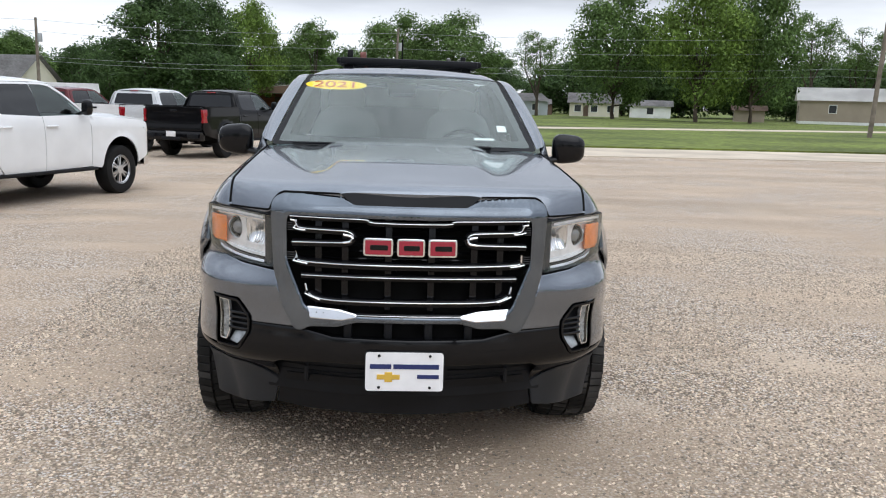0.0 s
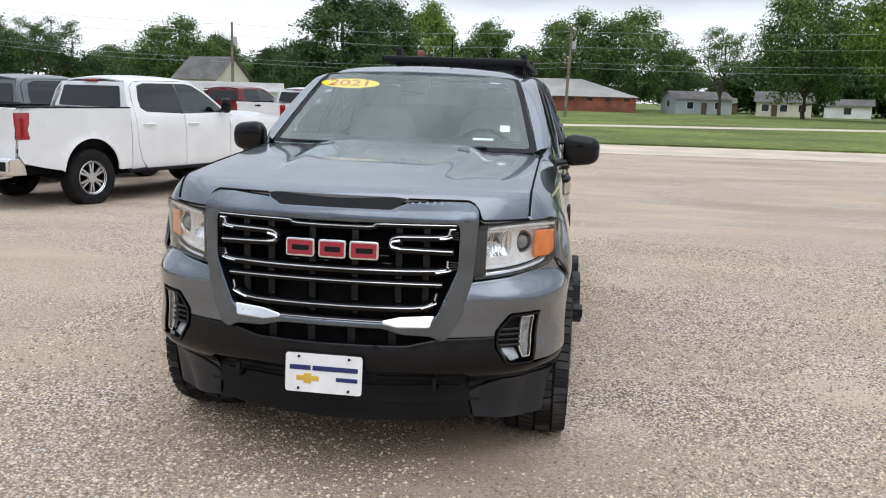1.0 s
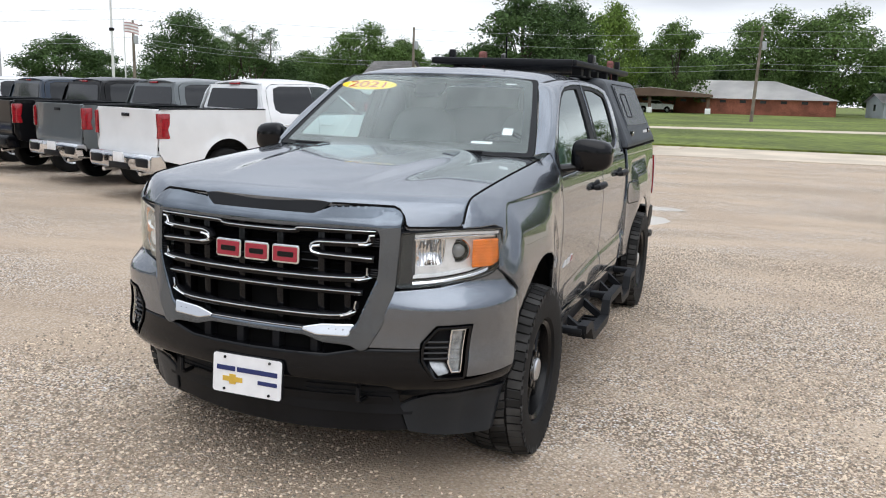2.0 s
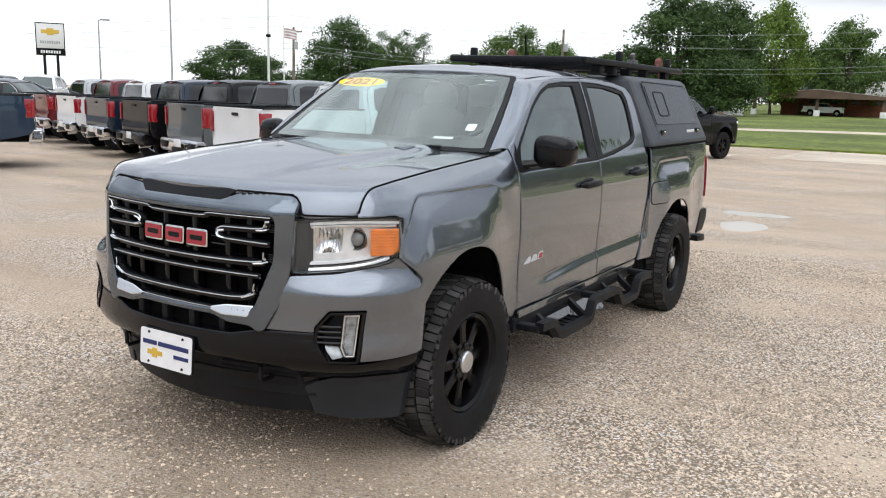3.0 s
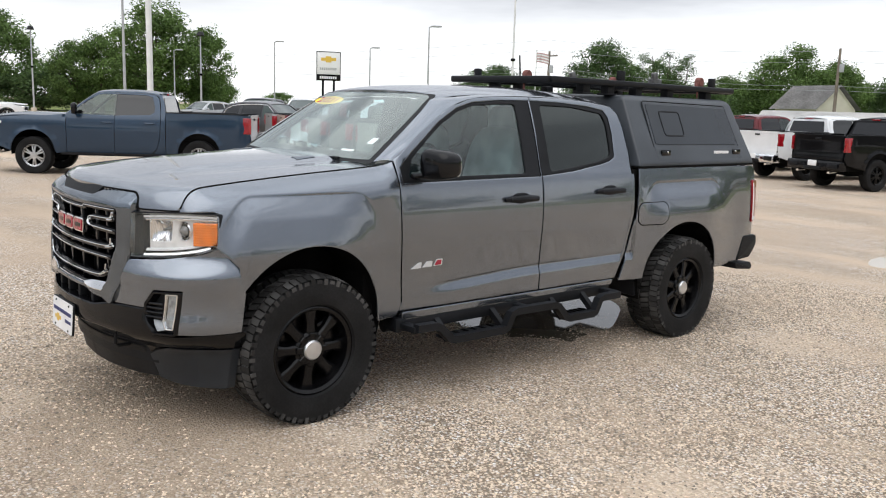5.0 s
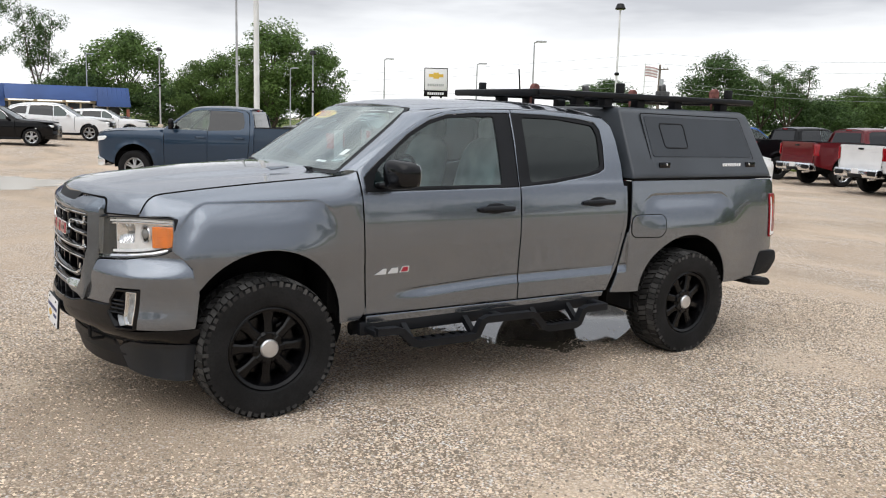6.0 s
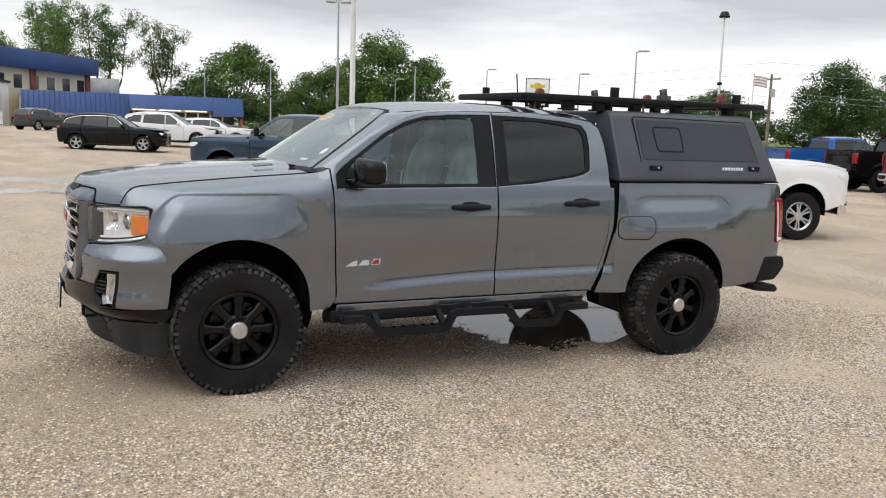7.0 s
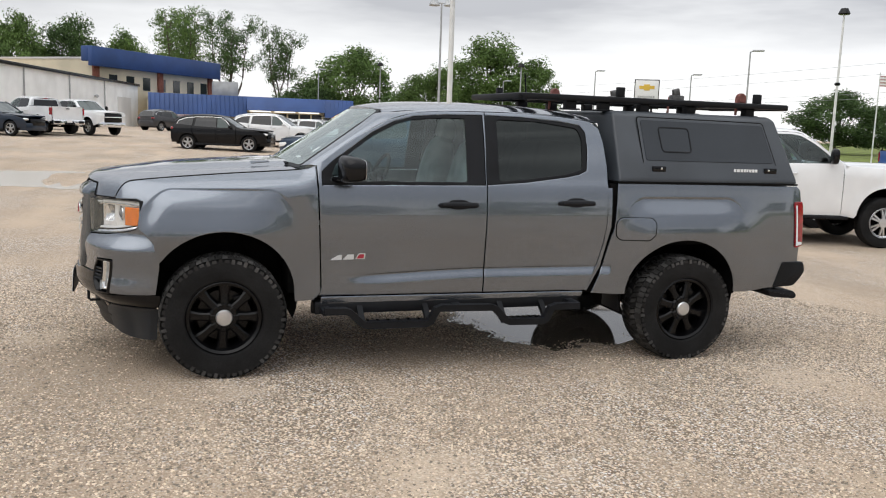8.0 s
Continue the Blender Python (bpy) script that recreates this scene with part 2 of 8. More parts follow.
def panel(outline, lift, back, step=0.045, thick=0.02, holes=(), edge=0.004, lines=()):
    """A sheet cut to the outline (u, v) and bent by lift(u, v) into space, with rolled edges that turn back by thick along back."""
    loop = dense(outline, step)
    cuts = [dense(h, step) for h in holes]
    rings = [(loop, edge)] + [(c, edge) for c in cuts]
    if edge:
        rings += [(dense(inset(outline, edge * 1.8), step), 0.0)] + [(dense(inset(h, -edge * 1.8), step), 0.0) for h in holes]
    us, vs = [p[0] for p in loop], [p[1] for p in loop]
    pts, segs = [], []
    for ring, _ in rings:
        base = len(pts)
        pts += [Vector(p) for p in ring]
        segs += [(base + i, base + (i + 1) % len(ring)) for i in range(len(ring))]
    cols = np.arange(min(us) + step * 0.5, max(us), step)
    grid = np.array([(u, v) for k, u in enumerate(cols) for v in np.arange(min(vs) + step * (0.5 if k % 2 else 0.1), max(vs), step)] or [(1e9, 1e9)])
    if lines:
        crease = np.array([p for line in lines for p in line])
        far = np.array([np.min((crease[:, 0] - u) ** 2 + (crease[:, 1] - v) ** 2) for u, v in grid])
        grid = np.concatenate([grid[far > (step * 0.35) ** 2], crease])
    keep = inside_all(loop, grid)
    for c in cuts:
        keep &= ~inside_all(c, grid)
    grid = grid[keep]
    if len(grid):
        ring_pts = np.array([q for r, _ in rings for q in r])
        near = np.min((grid[:, None, 0] - ring_pts[None, :, 0]) ** 2 + (grid[:, None, 1] - ring_pts[None, :, 1]) ** 2, axis=1)
        pts += [Vector(p) for p in grid[near > (step * (0.2 if lines else 0.45)) ** 2]]
    vv, _, ff, *_ = delaunay_2d_cdt(pts, segs, [], 0, 1e-6)
    bm = bmesh.new()
    back = Vector(back)
    true = bm.verts.layers.float_vector.new("true_normal")
    verts = [bm.verts.new(lift(p.x, p.y)) for p in vv]
    for v, p in zip(verts, vv):
        e = 0.0015 if lines else 0.004
        n = (Vector(lift(p.x + e, p.y)) - Vector(lift(p.x - e, p.y))).cross(Vector(lift(p.x, p.y + e)) - Vector(lift(p.x, p.y - e)))
        if n.length > 1e-12:
            v[true] = n.normalized() * (-1 if n.dot(back) > 0 else 1)
    mids = np.array([(sum(vv[i].x for i in f) / len(f), sum(vv[i].y for i in f) / len(f)) for f in ff])
    good = inside_all(loop, mids)
    for h in cuts:
        good &= ~inside_all(h, mids)
    for f, fine in zip(ff, good):
        if fine:
            try:
                face = bm.faces.new([verts[i] for i in f])
            except ValueError:
                continue
    for v in [v for v in bm.verts if not v.link_faces]:
        bm.verts.remove(v)
    bm.normal_update()
    for f in bm.faces:
        if f.normal.dot(back) > 0:
            f.normal_flip()
    rim = [e for e in bm.edges if len(e.link_faces) == 1]
    if thick:
        for v in {v for e in rim for v in e.verts}:
            v.co += back * edge
            v[true] = (0, 0, 0)
        low = {}
        for e in rim:
            for v in e.verts:
                if v not in low:
                    low[v] = bm.verts.new(v.co + back * thick)
        for e in rim:
            a, b = e.verts
            try:
                bm.faces.new((a, b, low[b], low[a]))
            except ValueError:
                pass
    return bm


def mirrored(bm):
    out = bm.copy()
    true = out.verts.layers.float_vector.get("true_normal")
    for v in out.verts:
        v.co.x = -v.co.x
        if true:
            v[true] = (-v[true].x, v[true].y, v[true].z)
    bmesh.ops.reverse_faces(out, faces=out.faces[:])
    return out


def moved(bm, m):
    out = bm.copy()
    true = out.verts.layers.float_vector.get("true_normal")
    if true:
        out.verts.layers.float_vector.remove(true)
    out.transform(m)
    return out


def joined(*parts):
    out = bmesh.new()
    for b in parts:
        true = b.verts.layers.float_vector.get("true_normal")
        if true:
            b.verts.layers.float_vector.remove(true)
        me = bpy.data.meshes.new("joining")
        b.to_mesh(me)
        out.from_mesh(me)
        bpy.data.meshes.remove(me)
        b.free()
    return out


def mesh_of(name, bm, mat, angle=32):
    me = bpy.data.meshes.new(name)
    bm.to_mesh(me)
    bm.free()
    me.shade_smooth()
    if angle:
        me.set_sharp_from_angle(angle=radians(angle))
    if "true_normal" in me.attributes:
        normals = np.zeros(len(me.vertices) * 3, np.float32)
        me.attributes["true_normal"].data.foreach_get("vector", normals)
        me.attributes.remove(me.attributes["true_normal"])
        at = np.zeros(len(me.loops), np.int32)
        me.loops.foreach_get("vertex_index", at)
        me.normals_split_custom_set(normals.reshape(-1, 3)[at].tolist())
    me.materials.append(mat)
    return me


def part(name, bm, mat, parent, label="", angle=32):
    ob = new(name, mesh_of(name, bm, mat, angle))
    ob.parent = parent
    if label:
        tagged(ob, label=label)
    return ob


def both(name, bm, mat, parent, label="", angle=32):
    other = mirrored(bm)
    return part(name, bm, mat, parent, label, angle), part(name, other, mat, parent, label, angle)


def thing(name, label, category, m=None, group="", kind=""):
    ob = new(name)
    ob.empty_display_size = 0.2
    if m is not None:
        ob.matrix_basis = m
    return tagged(ob, label, category, group, kind)


def solid(name, bm, mat, label, category, m=None, group="", kind="", angle=32):
    ob = new(name, mesh_of(name, bm, mat, angle))
    if m is not None:
        ob.matrix_basis = m
    return tagged(ob, label, category, group, kind)


def box(x0, x1, y0, y1, z0, z1, bevel=0.01, seg=2):
    bm = bmesh.new()
    bmesh.ops.create_cube(bm, size=1)
    for v in bm.verts:
        v.co = Vector(((x0 + x1) / 2 + v.co.x * (x1 - x0), (y0 + y1) / 2 + v.co.y * (y1 - y0), (z0 + z1) / 2 + v.co.z * (z1 - z0)))
    bevel = min(bevel, 0.45 * min(x1 - x0, y1 - y0, z1 - z0))
    if bevel > 0:
        bmesh.ops.bevel(bm, geom=bm.edges[:], offset=bevel, segments=seg, profile=0.5, affect="EDGES")
    return bm


def prism(outline, axis, a, b, bevel=0.0):
    """The outline drawn out from a to b along an axis: 'x' takes (y, z), 'y' takes (x, z), 'z' takes (x, y)."""
    at = {"x": lambda u, v, w: (w, u, v), "y": lambda u, v, w: (u, w, v), "z": lambda u, v, w: (u, v, w)}[axis]
    bm = bmesh.new()
    lo = [bm.verts.new(at(u, v, a)) for u, v in outline]
    hi = [bm.verts.new(at(u, v, b)) for u, v in outline]
    n = len(lo)
    bm.faces.new(lo)
    bm.faces.new(hi[::-1])
    for i in range(n):
        bm.faces.new((lo[i], hi[i], hi[(i + 1) % n], lo[(i + 1) % n]))
    bmesh.ops.recalc_face_normals(bm, faces=bm.faces[:])
    if bevel:
        bmesh.ops.bevel(bm, geom=bm.edges[:], offset=bevel, segments=2, profile=0.5, affect="EDGES")
    return bm


def lathe(profile, seg=48, axis="x"):
    """The (radius, along) profile turned round an axis."""
    bm = bmesh.new()
    rings = []
    for r, a in profile:
        ring = []
        for i in range(seg):
            w = 2 * math.pi * i / seg
            c, s = r * math.cos(w), r * math.sin(w)
            ring.append(bm.verts.new({"x": (a, c, s), "y": (c, a, s), "z": (c, s, a)}[axis]))
        rings.append(ring)
    for p, q in zip(rings, rings[1:]):
        for i in range(seg):
            j = (i + 1) % seg
            bm.faces.new((p[i], p[j], q[j], q[i]))
    bmesh.ops.remove_doubles(bm, verts=bm.verts[:], dist=1e-5)
    bmesh.ops.recalc_face_normals(bm, faces=bm.faces[:])
    return bm


def sweep(path, radius, seg=8, square=False, caps=True, flat=1.0):
    """A tube along a 3D path; radius is a number or one for each point. flat squashes it across the second axis."""
    ps = [Vector(p) for p in path]
    n = len(ps)
    rs = radius if isinstance(radius, (list, tuple)) else [radius] * n
    bm = bmesh.new()
    rings = []
    up = Vector((0, 0, 1))
    for i, p in enumerate(ps):
        d = (ps[min(n - 1, i + 1)] - ps[max(0, i - 1)]).normalized()
        ref = up if abs(d.dot(up)) < 0.95 else Vector((1, 0, 0))
        a = d.cross(ref).normalized()
        b = a.cross(d).normalized()
        k = 4 if square else seg
        ring = []
        for j in range(k):
            w = 2 * math.pi * (j + (0.5 if square else 0)) / k
            ring.append(bm.verts.new(p + (a * math.cos(w) + b * math.sin(w) * flat) * rs[i] * (1.414 if square else 1)))
        rings.append(ring)
    for p, q in zip(rings, rings[1:]):
        k = len(p)
        for j in range(k):
            bm.faces.new((p[j], p[(j + 1) % k], q[(j + 1) % k], q[j]))
    if caps:
        bm.faces.new(rings[0][::-1])
        bm.faces.new(rings[-1])
    bmesh.ops.recalc_face_normals(bm, faces=bm.faces[:])
    return bm


def loft(lines, thick=0.0):
    """A sheet through rows of points, all rows equally long."""
    bm = bmesh.new()
    rows = [[bm.verts.new(p) for p in line] for line in lines]
    for a, b in zip(rows, rows[1:]):
        for i in range(len(a) - 1):
            bm.faces.new((a[i], a[i + 1], b[i + 1], b[i]))
    bm.normal_update()
    return bm


def even(line, n):
    """n points at even steps along an open 3D line."""
    ps = [Vector(p) for p in line]
    far = [0.0]
    for a, b in zip(ps, ps[1:]):
        far.append(far[-1] + (b - a).length)
    out = []
    for i in range(n):
        d = far[-1] * i / (n - 1)
        k = max(j for j in range(len(far) - 1) if far[j] <= d + 1e-9)
        t = (d - far[k]) / max(1e-9, far[k + 1] - far[k])
        out.append(ps[k].lerp(ps[k + 1], min(1, t)))
    return out


def blob(rx, ry, rz, power=2.6, seg=20, rings=12):
    """A rounded box: a superellipsoid of those half sizes."""
    bm = bmesh.new()
    bmesh.ops.create_uvsphere(bm, u_segments=seg, v_segments=rings, radius=1)
    for v in bm.verts:
        d = v.co.normalized()
        k = (abs(d.x) ** power + abs(d.y) ** power + abs(d.z) ** power) ** (-1 / power)
        v.co = Vector((d.x * k * rx, d.y * k * ry, d.z * k * rz))
    return bm


def letters(text, height, deep=0.002):
    """Words in the built-in font as a mesh, in the x-y plane, centred."""
    cu = bpy.data.curves.new("words", "FONT")
    cu.body, cu.size, cu.extrude, cu.align_x, cu.align_y = text, height * 1.4, deep, "CENTER", "CENTER"
    ob = new("words", cu)
    me = ob.to_mesh()
    bm = bmesh.new()
    bm.from_mesh(me)
    ob.to_mesh_clear()
    bpy.data.objects.remove(ob)
    bpy.data.curves.remove(cu)
    return bm


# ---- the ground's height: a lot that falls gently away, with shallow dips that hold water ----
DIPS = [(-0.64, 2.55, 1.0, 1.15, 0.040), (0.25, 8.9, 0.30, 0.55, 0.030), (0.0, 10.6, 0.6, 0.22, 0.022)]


def ground_z(x, y):
    z = -0.033 - 0.0085 * 2.5 * math.tanh(x / 2.5) - 0.0165 * 7 * math.tanh(y / 7) - 0.06 * smooth(4, 10, math.hypot(x, y - 1))
    z += min(0.5, 0.028 * max(0.0, -x - 26)) * smooth(30, 10, y)
    for dx, dy, rx, ry, deep in DIPS:
        k = ((x - dx) / rx) ** 2 + ((y - dy) / ry) ** 2
        if k < 6:
            z -= deep * math.exp(-k)
    return z

# ---- the grey pickup ----
SIDE_X = table([(0.10, 0.80), (0.30, 0.846), (0.40, 0.8505), (0.46, 0.8515), (0.52, 0.8515), (0.565, 0.8512), (0.64, 0.8510), (0.72, 0.8535), (0.82, 0.8585), (0.90, 0.8590), (0.97, 0.8565),
                (1.05, 0.8490), (1.12, 0.8390), (1.165, 0.8285), (1.20, 0.815), (1.3, 0.785), (1.4, 0.752), (1.5, 0.717), (1.58, 0.685), (1.63, 0.662), (1.67, 0.632)])
BED_X = table([(0.30, 0.852), (0.40, 0.860), (0.55, 0.866), (0.70, 0.868), (0.85, 0.868), (0.97, 0.8645), (1.05, 0.8585), (1.12, 0.8510), (1.2, 0.840)])
HOOD_MID = table([(-0.90, 1.158), (-0.74, 1.174), (-0.6, 1.192), (-0.4, 1.213), (-0.1, 1.236), (0.2, 1.254), (0.5, 1.268)])
HOOD_EDGE = table([(-0.70, 1.140), (-0.489, 1.163), (-0.3, 1.182), (0.0, 1.207), (0.3, 1.228), (0.52, 1.244), (0.62, 1.252)])
SEAM_X = 0.737


def hood_nose(a):
    """Where the hood would meet the lamps' top line, by half width."""
    return -0.86 + 0.117 * (a / 0.557) ** 2 + 1.2 * max(0.0, a - 0.557) ** 2


def hood_at(x, y):
    a = abs(x)
    edge, mid = HOOD_EDGE(y), HOOD_MID(y)
    z = mid + (edge - mid) * min(1.0, a / SEAM_X) ** 2.2
    line = 0.41 - 0.10 * smooth(0.5, -0.8, y)
    z += 0.014 * (1 - smooth(line - 0.045, line + 0.045, a)) * smooth(-0.80, -0.2, y)
    z -= 0.007 * math.exp(-((a - line - 0.08) / 0.06) ** 2) * smooth(-0.7, -0.1, y)
    u = (y - hood_nose(a)) / 0.14
    if u < 1:
        z = 1.056 + (z - 1.056) * (1 - (1 - u) ** 4)
    return z


def fender_top(y):
    return max(1.02, hood_at(SEAM_X, y)) if y < 0.5 else HOOD_EDGE(y)


WHEEL_Y, WHEEL_X, TYRE_R = (0.0, 3.259), 0.797, 0.385
HUB_Z = (0.335, 0.280)


def door_crease(y):
    """The height of the pressed line along the foot of the doors."""
    return 0.572 + 0.036 * smooth(0.60, 1.7, y)


# the lines above the wheels: height, fall, middle, level run
FRONT_CREASE, REAR_CREASE = (1.118, 4.5, -0.01, 0.28), (1.088, 4.0, 3.25, 0.34)


def flare_crease(y, crest, drop, mid, flat):
    return crest - drop * max(0.0, abs(y - mid) - flat) ** 2


def flare(y, z):
    """How far the wheel flares stand out: a broad swell under a crease that fades at both ends."""
    out = 0.0
    for lo, hi, y0, y1, y2, y3, line, ends in (
            (0.052, 0.013, -0.62, -0.42, 0.06, 0.58, FRONT_CREASE, (0.16, 0.56, -0.36, -0.50)),
            (0.042, 0.013, 2.62, 3.00, 3.50, 4.02, REAR_CREASE, (3.44, 3.88, 3.00, 2.70))):
        swell = smooth(y0, y1, y) * smooth(y3, y2, y)
        if swell <= 0:
            continue
        top = flare_crease(y, *line)
        fade = 1 - max(smooth(ends[0], ends[1], y), smooth(ends[2], ends[3], y))
        out += lo * swell * smooth(1.12, 0.80, z)
        below = (top - z) / math.hypot(1.0, 2 * line[1] * max(0.0, abs(y - line[2]) - line[3]))
        out += fade * swell * (hi * smooth(0.004, 0.13, below) * smooth(0.55, 0.90, z) - 0.0075 * smooth(-0.008, 0.010, below) * smooth(0.12, 0.010, below))
    return out


def side_at(y, z):
    """The half width of the body at (y, z)."""
    x = SIDE_X(z)
    drop = door_crease(y) - z
    x += smooth(0.66, 1.05, y) * (0.0125 * smooth(0.0, 0.075, drop) - 0.0060 * smooth(-0.005, 0.006, drop) * smooth(0.06, 0.006, drop))
    if y < -0.3:
        x -= 0.72 * (-0.3 - y) ** 2
    if y < 0.62:
        low = fender_top(y) - 0.17
        fx = SIDE_X(min(z, 0.88))
        if y < -0.3:
            fx -= 0.72 * (-0.3 - y) ** 2
        if z > low:
            fx += (SEAM_X + 0.004 - fx) * ((z - low) / 0.17) ** 2.4
        w = smooth(0.45, 0.62, y)
        x = fx * (1 - w) + x * w
    if y > 2.66:
        x = BED_X(z)
        if y > 4.1:
            x -= 0.6 * (y - 4.1) ** 2
    return x + flare(y, z)


def crease_rows(line, y0, y1):
    """Close rows of points along a pressed line, so that its edge stays crisp."""
    run = even([(y, line(y), 0.0) for y in np.linspace(y0, y1, 200)], int((y1 - y0) / 0.012))
    rows = []
    for d in (0.010, 0.005, 0.0, -0.005, -0.010, -0.016):
        rows.append([(p[0] - d * (b[1] - a[1]) / math.hypot(b[0] - a[0], b[1] - a[1]), p[1] + d * (b[0] - a[0]) / math.hypot(b[0] - a[0], b[1] - a[1])) for a, p, b in zip(run, run[1:], run[2:])])
    return rows


def side_lift(off=0.0):
    return lambda y, z: (side_at(y, z) + off, y, z)


# the nose: a plan line round the front corner, by its run from the middle
NOSE = [(0.0, -0.905), (0.20, -0.892), (0.395, -0.848), (0.532, -0.802), (0.638, -0.756), (0.72, -0.712), (0.79, -0.655), (0.85, -0.572), (0.888, -0.487), (0.908, -0.40), (0.918, -0.29)]


def softened(values, width):
    """The values under a moving bell of that many samples, its ends kept."""
    k = np.exp(-0.5 * (np.arange(-3 * width, 3 * width + 1) / width) ** 2)
    n = 3 * width
    v = np.concatenate([2 * values[0] - values[n:0:-1], values, 2 * values[-1] - values[-2:-n - 2:-1]])
    return np.convolve(v, k / k.sum(), "valid")


nose_line = np.array(even(spline([(x, y, 0) for x, y in NOSE], 10), 360))
nose_x, nose_y = softened(nose_line[:, 0], 9), softened(nose_line[:, 1], 9)
nose_run = np.concatenate([[0.0], np.cumsum(np.hypot(np.diff(nose_x), np.diff(nose_y)))])
nose_dx, nose_dy = softened(np.gradient(nose_x, nose_run), 6), softened(np.gradient(nose_y, nose_run), 6)


def run_x(x):
    """The run along the nose at half width x on the front."""
    return math.copysign(float(np.interp(abs(x), nose_x, nose_run)), x)


def run_y(y):
    """The run along the nose at length y on the flank."""
    return float(np.interp(y, nose_y, nose_run))


PROFILE_Z = np.linspace(0.10, 1.15, 240)
LOW_OUT = table([(0.15, -0.150), (0.24, -0.135), (0.32, -0.115), (0.37, -0.100), (0.40, -0.075), (0.43, -0.028), (0.46, -0.004), (0.50, 0.006), (0.545, 0.003), (0.59, -0.004), (0.65, -0.005), (0.69, 0.0), (0.72, 0.003), (0.76, 0.003), (0.80, 0.0)])
low_out = softened(np.array([LOW_OUT(z) for z in PROFILE_Z]), 3)
SET_BACK = table([(0.0, -0.012), (run_x(0.50), -0.018), (run_x(0.56), -0.026), (run_x(0.65), -0.046), (run_x(0.77), -0.060), (run_x(0.84), -0.052), (run_x(0.885), -0.038), (run_x(0.905), -0.022)])


def nose_lift(off=0.0, profile=True):
    def lift(s, z):
        a = abs(s)
        x, y = float(np.interp(a, nose_run, nose_x)), float(np.interp(a, nose_run, nose_y))
        dx, dy = float(np.interp(a, nose_run, nose_dx)), float(np.interp(a, nose_run, nose_dy))
        o = off
        if profile:
            o += float(np.interp(z, PROFILE_Z, low_out)) * (1 - 0.5 * smooth(0.90, 1.12, a)) + SET_BACK(a) * smooth(0.745, 0.850, z)
        return (math.copysign(1, s) * (x + dy * o) if a > 1e-9 else 0.0, y - dx * o, z)
    return lift


ROOF_MID = table([(0.90, 1.632), (0.97, 1.656), (1.11, 1.686), (1.4, 1.707), (1.9, 1.716), (2.23, 1.706), (2.5, 1.680), (2.66, 1.655)])


def roof_at(x, y):
    a = abs(x)
    return ROOF_MID(y) - 0.020 * (a / 0.45) ** 2 - (0.035 * ((a - 0.45) / 0.14) ** 2 if a > 0.45 else 0)


def screen_at(x, z):
    return 0.405 + (z - 1.262) * 1.53 + 0.15 * x * x


DOOR_TOP = [(0.575, 1.275), (0.70, 1.366), (0.853, 1.464), (1.054, 1.570), (1.238, 1.622), (1.45, 1.640), (1.731, 1.648)]
REAR_TOP = [(1.731, 1.648), (2.0, 1.646), (2.3, 1.632), (2.52, 1.606), (2.585, 1.56), (2.61, 1.46), (2.622, 1.30), (2.620, 1.16), (2.612, 0.90)]


def arch(cy, cz, r0, r1, a0, a1, n=26):
    return [(cy - r0 * math.cos(radians(a0 + (a1 - a0) * i / n)), cz + r1 * math.sin(radians(a0 + (a1 - a0) * i / n))) for i in range(n + 1)]


ARCH_F = arch(0.0, 0.475, 0.432, 0.392, -2, 182)
ARCH_R = arch(3.235, 0.40, 0.455, 0.388, 0, 180)


